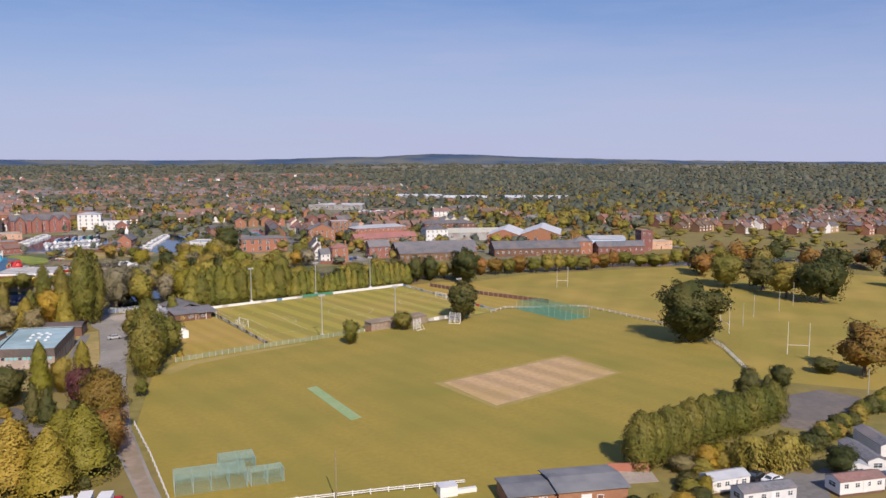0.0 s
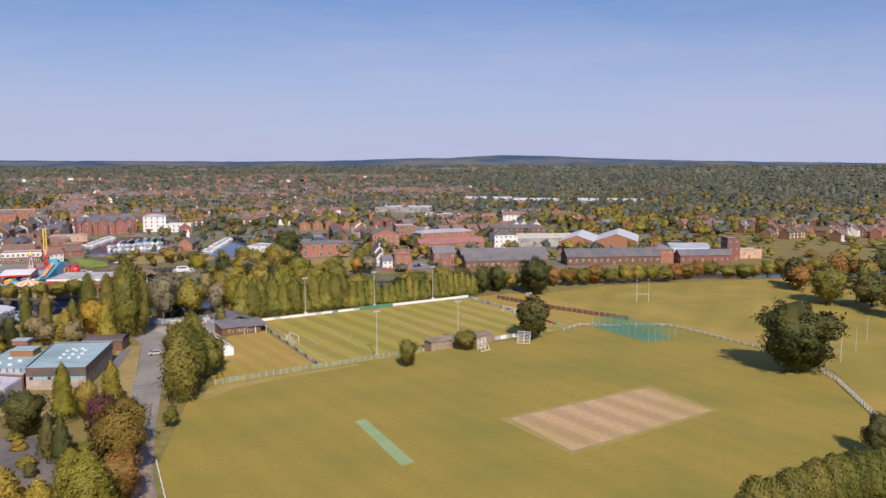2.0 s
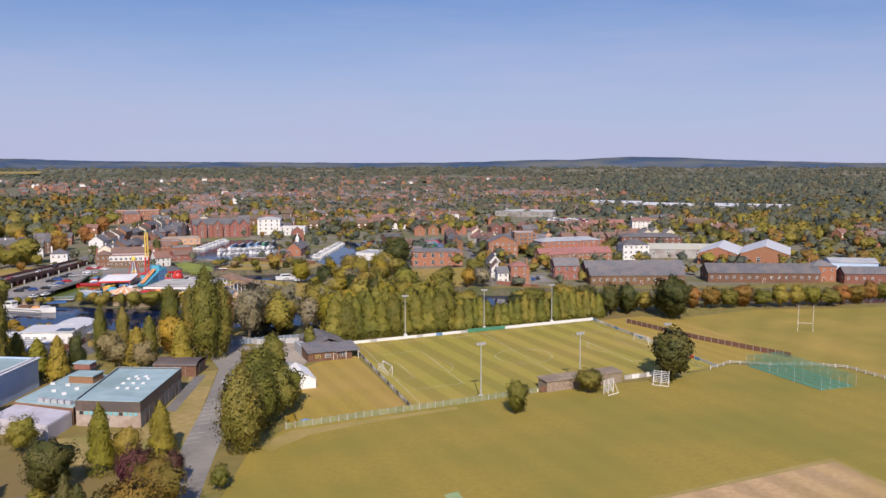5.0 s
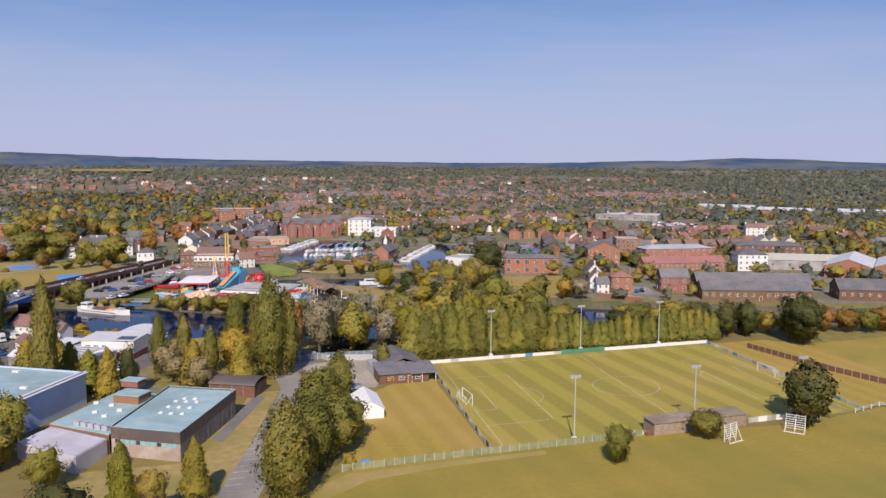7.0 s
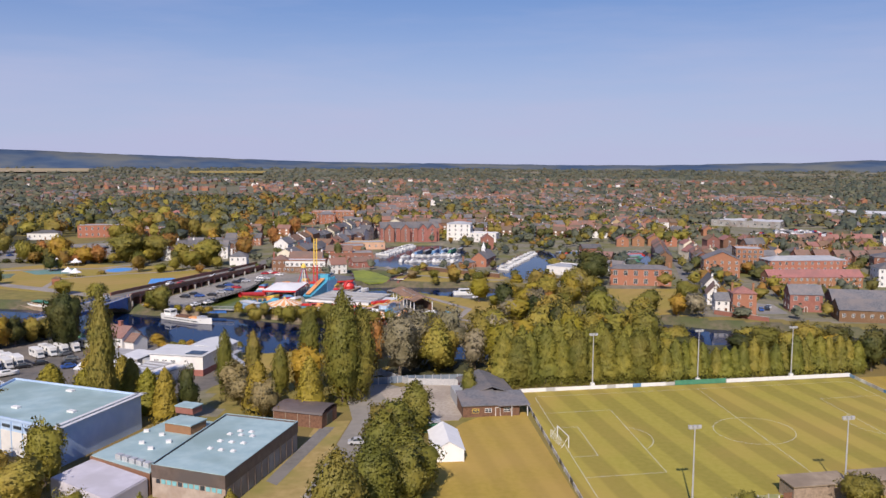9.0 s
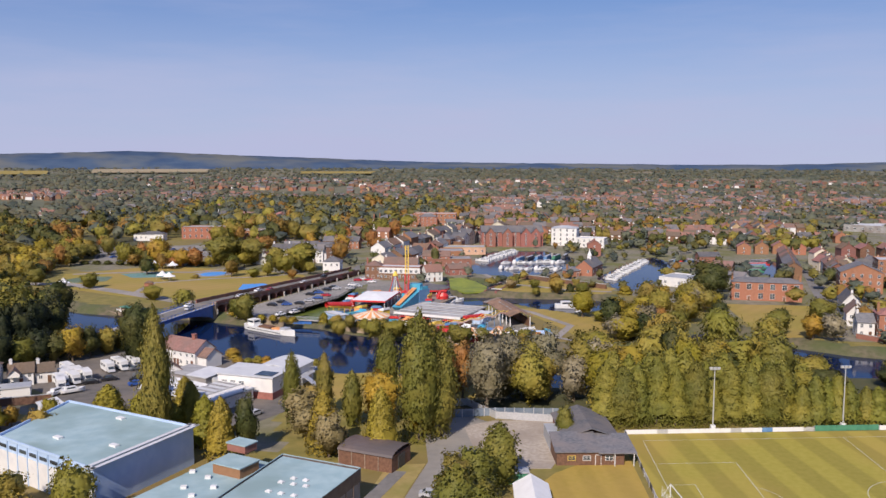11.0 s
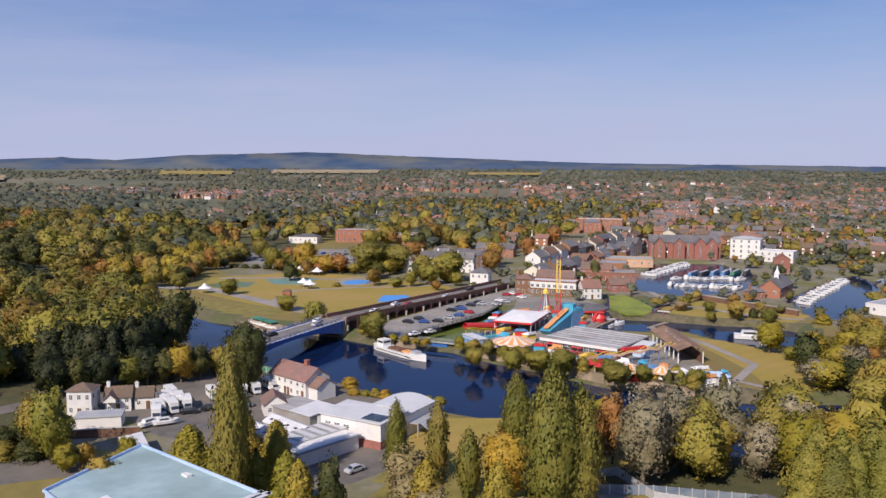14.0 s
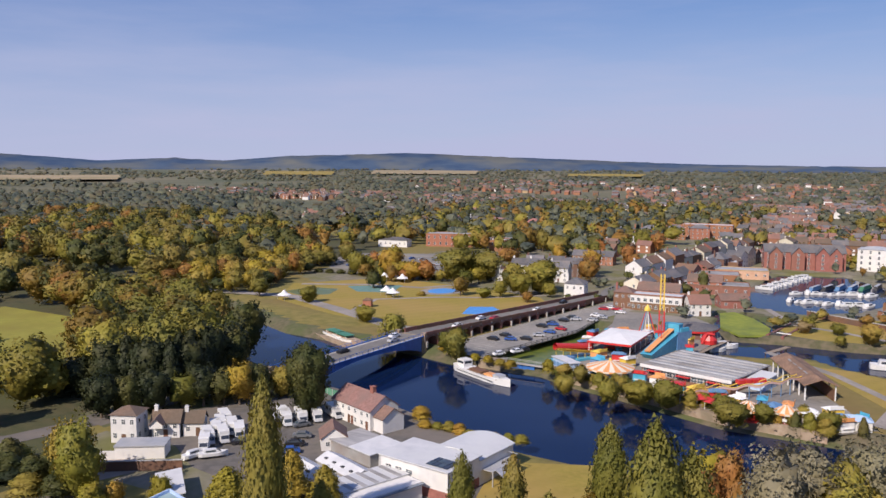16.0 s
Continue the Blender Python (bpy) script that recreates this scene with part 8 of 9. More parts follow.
building("tall_house", (129.5, 361, 0), -4, 12.5, 9, 7.2, "gable", 3.4, BRICK, SLATE, "square brick house with white windows", 3, 2, 2, 2, (1.4, 1.8))
building("apartment_block", (124, 462, 0), -8, 18, 14, 9.5, "cross", 4, BRICK_O, SLATE, "orange brick gabled apartment block", 5, 3, 0, 3, (1.3, 1.6), category="apartments")
building("apartment_block", (144, 482, 0), -8, 14, 16, 13, "flat", 0, BRICK_O, ROOF_GREY, "tall brick apartment block with grey balconies", 5, 5, 0, 4, (1.6, 1.6), STEEL, category="apartments", doors=0)
building("apartment_block", (168, 466, 0), 8, 42, 13, 9, "hip", 2.0, BRICK_O, ROOF_GREY, "long brick apartment block with blue-grey roof", 12, 3, 0, 3, (1.4, 1.5), category="apartments", doors=2)
building("apartment_block", (158, 427, 0), 6, 46, 9, 5.4, "gable", 3.0, BRICK_O, TILE_R, "low orange-roofed terrace of apartments", 16, 2, 0, 2, (1.2, 1.4), category="apartments", doors=4)
building("apartment_block", (236, 490, 0), -14, 40, 14, 8, "hip", 2.4, BRICK_D, SLATE, "dark brick apartment block with slate roof", 10, 3, 0, 3, category="apartments")
building("white_block_house", (199, 434, 0), -6, 16, 12, 9, "hip", 3, RENDER_W, SLATE, "white rendered block with dark hipped roof", 5, 3, 0, 3, (1.1, 1.4))
lane("river_street", [(86, 352), (92, 380), (101, 430), (112, 498), (124, 577)], 6.5, 0.07, ROAD, "tarmac street climbing from the river", "road")
bw = thing("river_wall", (91, 349, 0), -42, "red brick boundary wall above the river bank", "wall")
part("wall", MB().box(0, 22, -0.2, 0.2, 0, 1.7), BRICK, bw)
part("coping", MB().box(-0.1, 22.1, -0.3, 0.3, 1.7, 1.82), CONCRETE, bw)
flat("house_yard", [(108, 350), (121, 352), (122, 374), (112, 378)], 0.06, CARPARK, "pale tarmac yard between the brick houses", "yard")
for x_, y_, c_ in ((112, 358, 3), (115, 360, 2), (117, 364, 1)):
    car(x_, y_, 80, c_, "parked between the brick houses")
flat("store_car_park", [(214, 714), (272, 648), (312, 704), (274, 790)], 0.06, CARPARK, "wide tarmac car park of the supermarket", "car park")
rk = random.Random(4)
lots = [MB() for _ in CARS]
for a in range(15):
    for b in range(13):
        if rk.random() < 0.72:
            f_, h_ = (a + 0.5) / 15, (b + 0.5) / 13
            x_ = (214 + 58 * f_) * (1 - h_) + (274 + 38 * f_) * h_
            y_ = (714 - 66 * f_) * (1 - h_) + (790 - 86 * f_) * h_
            k_ = lots[rk.choice((0, 0, 1, 1, 2, 3, 4, 5, 3))]
            k_.box(-2.1, 2.1, -0.85, 0.85, 0.3, 0.95, 0, pose(x_, y_, 0.06, 0, 0, 42)).box(-1.3, 1.0, -0.75, 0.75, 0.95, 1.45, 0, pose(x_, y_, 0.06, 0, 0, 42))
for k_, m_ in zip(lots, CARS):
    single("parked_cars", k_, m_, label="rows of cars parked before the supermarket", category="cars", kind="stuff")
ROOF_PALE = material("pale_yellowish_roof", (0.42, 0.41, 0.31), (0.52, 0.50, 0.40), 0.5, 0.75, 0, 0.06, 3, 0.05, (0.46, 0.46, 0.40), 0.12, None, (3.0, 0.3, 1))
# factories by the river
ft = building("factory", (158, 340, 0), -9, 46, 13, 4.6, "gable", 3.2, BRICK, SLATE, "long low brick factory with slate roof", 14, 1, 0, 2, (1.2, 1.4), category="factory")
building("factory", (164, 356, 0), -9, 50, 14, 5.4, "gable", 3.6, BRICK, SLATE, "second factory range with grey roof", 14, 1, 0, 2, (1.2, 1.4), category="factory")
building("factory", (222, 335, 0), -14, 54, 15, 4.8, "gable", 3.8, BRICK_D, SLATE, "long dark slate-roofed factory range", 15, 1, 0, 2, (1.2, 1.4), category="factory")
gf = building("gable_factory", (268, 402, 0), -34, 26, 44, 7, "cross", 4.5, BRICK_O, ROOF_WHITE, "orange brick factory with white gabled roofs", 4, 1, 0, 6, (2.0, 2.6), category="factory")
building("gable_factory", (247, 416, 0), -34, 22, 44, 6.2, "cross", 3.8, BRICK_O, ROOF_WHITE, "white-roofed factory bay beside the gable", 4, 1, 0, 6, (2.0, 2.4), category="factory")
building("storage_shed", (228, 440, 0), -16, 52, 20, 5.5, "gable", 2.5, CLAD_GREY, ROOF_PALE, "long grey shed with ribbed pale yellowish roof", 6, 1, 0, 2, (1.6, 1.6), category="shed")
building("storage_shed", (292, 360, 0), -20, 24, 14, 5, "gable", 1.8, CLAD_BLUE, ROOF_GREY, "pale blue clad works shed", 4, 1, 0, 2, category="shed")
building("works_house", (252, 330, 0), -12, 12, 10, 7.6, "hip", 2.6, BRICK_O, SLATE, "square brick works house with hipped roof", 3, 2, 1, 2)
building("works_house", (272, 318, 0), -14, 30, 10, 5, "gable", 2.8, BRICK_D, SLATE, "dark brick works range by the river", 8, 1, 0, 2, category="factory")
building("brick_tower", (296, 324, 0), -10, 8, 8, 13, "flat", 0, BRICK_D, ROOF_GREY, "square brick tower with flat roof", 2, 3, 0, 2, category="tower")
building("works_house", (312, 330, 0), -10, 16, 9, 5, "flat", 0, BUFF, ROOF_GREY, "low buff flat-roofed works building", 5, 1, 0, 2, category="factory")
ab = thing("arch_bridge", (304, 276, 0), 70, "low brick arch bridge over the river", "bridge")
n, vs, fs = 16, [], []
for i in range(n + 1):
    x = -16 + 32 * i / n
    zb = -4.5 + 5.2 * math.sin(math.pi * i / n) ** 0.6
    vs += [(x, -3, zb), (x, -3, 2.2), (x, 3, zb), (x, 3, 2.2)]
for i in range(n):
    a, b = 4 * i, 4 * i + 4
    fs += [(a, b, b + 1, a + 1), (a + 2, a + 3, b + 3, b + 2), (a, a + 2, b + 2, b), (a + 1, b + 1, b + 3, a + 3)]
part("arch", MB().add(vs, fs), BRICK_D, ab)
part("parapet", MB().box(-18, 18, -3.2, -2.8, 2.2, 3.1).box(-18, 18, 2.8, 3.2, 2.2, 3.1), BRICK_D, ab)
# old civic buildings left of the main street
building("brick_hall", (-298, 648, 0), 20, 34, 16, 9, "flat", 0, BRICK_O, ROOF_GREY, "square orange brick hall with flat roof", 8, 2, 0, 3, (1.4, 2.2), category="hall")
dr = thing("round_building", (-252, 636, 0), 0, "round orange brick building with flat top", "hall")
part("wall", MB().lathe([(8, 0), (8, 8.5), (0.1, 8.5)], 24), BRICK_O, dr)
part("roof_edge", MB().lathe([(8.2, 8.2), (8.3, 8.8), (7.6, 8.8)], 24), PAINT, dr)
for i in range(10):
    a = math.tau * i / 10
    window(dr, 8 * math.cos(a), 8 * math.sin(a), 4.5, math.degrees(a) + 90, 1.2, 2.0)
building("white_villa", (-330, 622, 0), 12, 22, 10, 5, "hip", 2, RENDER_W, SLATE, "long low white pavilion by the car park", 6, 1, 0, 2, category="pavilion")
for i, (x_, y_) in enumerate(((-452, 770), (-432, 778), (-408, 792), (-382, 806), (-360, 812), (-330, 800), (-300, 810), (-262, 800))):
    building("villa", (x_, y_, 0), random.uniform(-20, 20), 15, 11, 7, "gable" if i % 2 else "hip", 4, (RENDER_W, RENDER_W, BRICK_O)[i % 3], (TILE_R, SLATE, TILE_B)[i % 3], ("white", "white", "orange brick")[i % 3] + " villa among the park trees", 4, 2, 1, 2, (1.2, 1.5))
building("office_block", (-148, 815, 0), 6, 40, 16, 11, "flat", 0, BRICK_O, ROOF_WHITE, "flat-roofed brick office with white top floor", 10, 3, 0, 4, (1.8, 1.6), category="offices")
for i in range(4):
    building("town_house", (-200 + i * 16, 760 + i * 14, 0), 20, 15, 10, 9, "hip", 3, BRICK_O, SLATE, "three-storey brick house with white windows", 4, 3, 2, 2, (1.1, 1.5))
building("supermarket", (250, 822, 0), -30, 62, 36, 5.5, "flat", 0, CLAD_GREY, ROOF_WHITE, "large supermarket with flat white roof", 10, 1, 0, 6, (2, 1.6), category="supermarket")
for x_, y_, w_, d_ in ((503, 800, 80, 40), (430, 836, 70, 30), (385, 900, 60, 26)):
    building("distribution_shed", (x_, y_, 0), -36, w_, d_, 9, "gable", 2.2, CLAD_GREY, ROOF_WHITE, "long white-roofed distribution shed", 8, 1, 0, 3, (2, 1.5), category="shed")
# main street terraces
rh_ = random.Random(17)
SHOP_WALL = ((BRICK, "red brick"), (BRICK_O, "orange brick"), (RENDER_W, "white rendered"), (BRICK_D, "dark brick"), (CREAM, "cream rendered"))
SHOP_ROOF = ((SLATE, "slate"), (TILE_B, "brown tiled"), (TILE_R, "red tiled"), (SLATE, "slate"))
for i in range(17):
    f = i / 16
    x_, y_ = -119 + 36 * f, 494 + 232 * f
    for side in (0, 1):
        if side and i < 4:
            continue
        (wm, wn), (rm, rn) = rh_.choice(SHOP_WALL), rh_.choice(SHOP_ROOF)
        w, h = rh_.uniform(10.5, 14.2), rh_.choice((5.4, 5.8, 6.4, 7.2, 8.4))
        kind_ = rh_.choice(("gable", "gable", "gable", "hip", "cross"))
        building("street_house", ((x_ + 6 + rh_.uniform(-0.8, 1.6)) if not side else x_ - 22, y_ + 6 * side, 0), -98.8 if side else 81.2, w, rh_.uniform(8, 11), h, kind_, rh_.uniform(2.2, 3.4), wm, rm, wn + " terraced house with " + rn + " roof", 3, 2 if h < 7 else 3, rh_.choice((1, 2)), 1, (1.0, 1.4), group="main street terraces")
building("corner_house", (-136, 470, 0), 8, 9, 9, 7, "hip", 2.6, RENDER_W, SLATE, "white rendered corner house with slate roof", 3, 2, 1, 3)

# low ranges between the street and the basin
for x_, y_, tn, w_, d_, h_, wm, rm, lb in ((-84, 520, 12, 30, 16, 4, BRICK, ROOF_FELT, "low brick shop range with grey flat roof"), (-92, 552, 12, 26, 18, 5, BRICK_O, ROOF_FELT, "low orange brick store with flat roof"), (-86, 580, 12, 34, 14, 4.5, BUFF, ROOF_GREY, "buff brick flat-roofed yard building"), (-96, 600, 12, 16, 14, 6, BRICK, ROOF_WHITE, "brick block with pale flat roof"), (-70, 482, 30, 12, 8, 3.5, BRICK, TILE_B, "small brick basin-side building"), (43.5, 466, 60, 18, 14, 4, RENDER_W, ROOF_GREY, "low white canteen beside the marina"), (70, 474, -30, 12, 8, 4, RENDER_W, SLATE, "white marina office with slate roof"), (70, 510, -20, 10, 8, 5, BRICK, TILE_B, "brick marina shed beside the moorings"), (66, 545, 10, 12, 9, 6, BRICK, SLATE, "brick cottage beside the marina")):
    building("low_building", (x_, y_, 0), tn, w_, d_, h_, "flat" if rm in (ROOF_FELT, ROOF_GREY, ROOF_WHITE) else "gable", 2.2, wm, rm, lb, max(2, int(w_ / 4)), 1, 0, 2, (1.2, 1.3), category="building")

# ---- town houses ----
RESERVED = [(-150, 380, 20, 480), (-70, 440, 70, 585), (75, 480, 120, 600), (45, 340, 330, 500), (-92, 590, 20, 665), (-160, 480, -96, 740), (-110, 560, -70, 740), (190, 640, 320, 850), (-175, 800, -120, 830), (-210, 745, -130, 820)]
HOUSE_TONES = ((BRICK, "red brick"), (BRICK_O, "orange brick"), (BRICK, "red brick"), (BRICK_D, "dark brick"), (RENDER_W, "white rendered"), (BUFF, "buff brick"), (CREAM, "cream rendered"), (RENDER_W, "white rendered"), (BRICK_O, "orange brick"))
ROOF_TONES = ((TILE_R, "red tiled"), (SLATE, "slate"), (TILE_B, "brown tiled"), (SLATE, "slate"), (TILE_R, "red tiled"))
rt = random.Random(21)
made = 0
FAR_HOUSES = []
for row in range(38):
    y = 500 + row * 23
    ang = 12 * math.sin(row * 0.7)
    x = -190 + rt.uniform(0, 14)
    while x < 520:
        n = rt.randrange(2, 6)
        w = rt.uniform(6.5, 11)
        if rt.random() < 0.22:
            x += rt.uniform(12, 30)
        hgt = rt.choice((5.0, 5.2, 5.4, 5.6, 7.4)) if row < 14 else rt.choice((4.8, 5.0, 5.2, 5.6))
        wm, wn = rt.choice(HOUSE_TONES)
        rm, rn = rt.choice(ROOF_TONES)
        turn = ang + (90 if rt.random() < 0.25 else 0)
        for k in range(n):
            xx, yy = x, y + rt.uniform(-2.5, 2.5) + math.sin(x * 0.02 + row) * 6
            x += w + (0.1 if rt.random() < 0.6 else 3)
            if noise.noise((xx / 85, yy / 85, 4)) < -0.14 or any(a < xx < c and b < yy < d for a, b, c, d in RESERVED) or wet(xx, yy, 10) or xx > 330 + (yy - 500) * 0.2:
                continue
            if made < 92 and yy < 720:
                made += 1
                building("town_house", (xx, yy, 0), turn, w, 8.5, hgt, "gable", rt.uniform(2.4, 3.4), wm, rm, f"{wn} house with {rn} roof", 2 if w < 8 else 3, 2 if hgt < 7 else 3, 1, 1, (1.1, 1.35), group="town houses")
            else:
                FAR_HOUSES.append((xx, yy, turn, w, 8.5, hgt, 2.8))
        x += rt.uniform(1, 9)

# ---- far houses, far trees ----
rf = random.Random(5)


def estate(cx, cy, rx, ry, count, ang=0.0):
    for _ in range(count):
        a, q = rf.uniform(0, math.tau), math.sqrt(rf.random())
        x, y = cx + rx * q * math.cos(a), cy + ry * q * math.sin(a)
        row = round(y / 26) * 26 + rf.uniform(-3, 3)
        FAR_HOUSES.append((x, row, ang + rf.choice((0, 0, 90)) + rf.uniform(-14, 14), rf.uniform(8, 13), 8, rf.choice((4.8, 5.0, 5.2)), 2.8))


estate(520, 470, 130, 110, 170, 20)
estate(640, 380, 150, 90, 130, 20)
estate(760, 560, 200, 120, 120, 20)
estate(-700, 1250, 260, 130, 190, 10)
estate(-1000, 1250, 260, 120, 150, 10)
estate(-330, 1150, 260, 180, 190, 10)
estate(-120, 1500, 320, 240, 240, 0)
estate(250, 1400, 300, 260, 210, 0)
estate(-450, 900, 160, 110, 70, 10)
estate(-560, 1750, 420, 200, 180, 0)
estate(550, 1150, 220, 160, 70, 0)
estate(150, 2100, 600, 260, 240, 0)
estate(-900, 2100, 380, 180, 110, 0)
FAR_HOUSES = [q for q in FAR_HOUSES if not (q[0] < -150 and q[1] < 1150 and rf.random() < 0.5)]
for k in range(9):   # the street that climbs from the river
    for side in (-10, 11):
        FAR_HOUSES.append((113 + k * 1.6 + side, 500 + k * 10.4, 82 if side < 0 else -98, 10.2, 8, 6.2, 2.6))
FT = {}
for i, (x, y, turn, w, d, h, rh) in enumerate(FAR_HOUSES):
    k = rf.choice((0, 0, 2, 0, 3, 4, 4, 1, 2, 4, 0, 2))
    wb = FT.setdefault(k, MB())
    z = height(x, y)
    m = pose(x, y, z, 0, 0, turn)
    wb.gablewall(-w / 2, w / 2, -d / 2, d / 2, -1, h, rh, 0, m)
    s = rh / (d / 2)
    for e in (-1, 1):
        q = [(-w / 2 - 0.3, e * (d / 2 + 0.4), h - 0.4 * s + 0.15), (w / 2 + 0.3, e * (d / 2 + 0.4), h - 0.4 * s + 0.15), (w / 2 + 0.3, 0, h + rh + 0.15), (-w / 2 - 0.3, 0, h + rh + 0.15)]
        wb.add(q, [(0, 1, 2, 3) if e < 0 else (3, 2, 1, 0)], 1, m)
    if y < 1300:
        wb.box(-w / 2 + 0.2, -w / 2 + 0.9, -0.35, 0.35, h, h + rh + 1, 0, m)
        for zz in (0.9, 3.4):
            for xx in (-w * 0.27, w * 0.27):
                wb.add([(xx - 0.8, -d / 2 - 0.04, zz), (xx + 0.8, -d / 2 - 0.04, zz), (xx + 0.8, -d / 2 - 0.04, zz + 1.4), (xx - 0.8, -d / 2 - 0.04, zz + 1.4)], [(0, 1, 2, 3)], 2, m)
for k, wb in FT.items():
    wm, rm = ((BRICK, TILE_B), (BUFF, SLATE), (BRICK_D, SLATE), (RENDER_W, TILE_B), (BRICK_O, TILE_R))[k]
    single("far_houses", wb, [wm, rm, PAINT], label="rows of small houses far across the town", category="houses", kind="stuff")


def near_far(x, y):
    return -1.15 < math.atan2(x, y + 150) < 1.12


HOUSE_GRID = {}
for x, y, *_ in FAR_HOUSES:
    HOUSE_GRID[(int(x // 10), int(y // 10))] = True


def free(x, y):
    return (int(x // 10), int(y // 10)) not in HOUSE_GRID


TONES = ("green", "dark", "fd", "fg", "green", "dark", "rust", "fg", "olive")
DIP = [(-214, 240), (-192, 250), (-241, 286), (-275, 276), (-250, 255)]    # low scrub before the meadow
GLADE = [(-345, 268), (-240, 258), (-226, 284), (-285, 330), (-345, 335)]
# the wood on the near bank upstream and across the river: nearest trees are things of their own
random.seed(31)
for i in range(22):
    f = i / 21
    x, y = (-216 + 42 * f / 0.62, 248 + 18 * (f / 0.62) ** 1.5) if f < 0.62 else (-174 + 3 * (f - 0.62), 266 + 60 * (f - 0.62))
    tree("cyew" if i % 3 else "yew", x + random.uniform(-1.5, 1.5), y + random.uniform(-1, 1), random.uniform(15, 18) * (0.66 if x < -188 else 1), random.uniform(4.8, 6), where="at the edge of the wood", group="wood edge")
for i in range(16):
    tree("cyew", -222 - i * 7, 246 - i * 3 + random.uniform(-2, 2), random.uniform(14, 17), random.uniform(4.6, 5.6), where="beside the road", group="wood edge")
for k_, x_, y_, h_, r_ in (("green", -161, 258, 9, 4.6), ("yew", -158, 262, 11, 4.6), ("dark", -155, 266, 10, 4.4), ("gold", -151.5, 268, 11, 4.2), ("dark", -149, 273, 10, 4), ("yew", -165, 252, 12, 5), ("dark", -168, 247, 11, 4.6), ("olive", -147, 279, 9, 4), ("yew", -172, 243, 12, 5), ("green", -145, 284, 8, 3.6)):
    tree(k_, x_, y_, h_, r_, where="between the yard and the road")
for i in range(12):
    tree(random.choice(("rust", "green", "dark", "olive")), -200 + i * 2.4 + random.uniform(-1, 1), 268 + i * 2 + random.uniform(-2, 4), random.uniform(14, 18), random.uniform(5, 7), where="behind the wood edge")
flat("meadow", [(-335, 280), (-285, 268), (-242, 264), (-232, 282), (-262, 304), (-290, 324), (-335, 325)], 0.05, MEADOW, "small bright meadow inside the wood", "grass")
for x_, y_, k_, h_, r_ in ((-151, 211, "hdark", 5, 4), (-162, 215, "bush", 4, 4), (-138, 212, "bush", 4, 3), (-140, 208, "hdark", 5, 3.5), (-146, 206, "bush", 4, 4), (-128, 206, "gold", 6, 3), (-172, 208, "hdark", 5, 4)):
    tree(k_, x_, y_, h_, r_, where="by the yard entrance")
for i in range(22):
    x_ = -212 + i * 3.0
    tree(random.choice(("hdark", "bush", "dark", "hdark", "yew")), x_ + random.uniform(-2, 2), 196 + (x_ + 212) * 0.22 + random.uniform(-6, 7), random.uniform(3, 6.5), random.uniform(2.8, 4.4), where="in the rough ground by the road")
rows = []
while len(rows) < 120:
    x, y = random.uniform(-330, -172), random.uniform(240, 345)
    if wet(x, y, 4) or x > -178 - (300 - y) * 0.15 or inside(x, y, GLADE):
        continue
    if inside(x, y, DIP):
        continue
    rows.append((random.choice(("green", "rust", "olive", "rust", "green", "dark", "green")), x, y, 0, random.uniform(13, 20), random.uniform(6, 8.8)))
grove("wood_edge", rows, "mixed autumn trees of the riverside wood", 1350, 0.74)
rows = []
while len(rows) < 46:   # park trees
    x, y = random.uniform(-330, -140), random.uniform(395, 760)
    if (-275 < x < -150 and 380 < y < 478) or (-320 < x < -225 and 495 < y < 610):
        continue
    rows.append((random.choice(("olive", "green", "gold", "dark", "rust", "green")), x, y, 0, random.uniform(9, 17), random.uniform(4.5, 7.5)))
for k, x, y, _, h, r in rows[:14]:
    tree(k, x, y, h, r, fine=False, where="in the park")
grove("park_trees", rows[14:], "trees scattered through the park", 600, 1.1)
for k_, x_, y_, h_, r_ in (("gold", -263, 516, 14, 6), ("gold", -246, 485, 16, 7.5), ("gold", -228, 479, 11, 7), ("willow", -163, 358, 9, 6), ("green", -208, 490, 19, 11), ("green", -196, 500, 17, 10), ("olive", -155, 475, 17, 10), ("olive", -160, 462, 12, 6), ("green", -304, 526, 13, 6), ("rust", -238, 650, 17, 9), ("olive", -270, 640, 16, 9), ("green", -262, 400, 9, 5), ("green", -232, 398, 8, 4), ("olive", -186, 374, 7, 4.5), ("gold", -222, 484, 6, 3), ("bush", -200, 440, 2, 3)):
    tree(k_, x_, y_, h_, r_, where="in the park")
rp_ = random.Random(3)
for i in range(20):
    x_, y_ = rp_.uniform(-262, -146), rp_.uniform(440, 492)
    if -225 < x_ < -185 and y_ < 470:
        y_ += 26
    tree(rp_.choice(("gold", "green", "rust", "dark", "olive")), x_, y_, rp_.uniform(5, 10), rp_.uniform(2.6, 4.4), False, where="along the park paths")
for x_ in range(-290, -215, 7):
    tree("hdark", x_, 480 + (x_ + 290) * 0.12, 2.4, 3.4, where="in the park hedge")

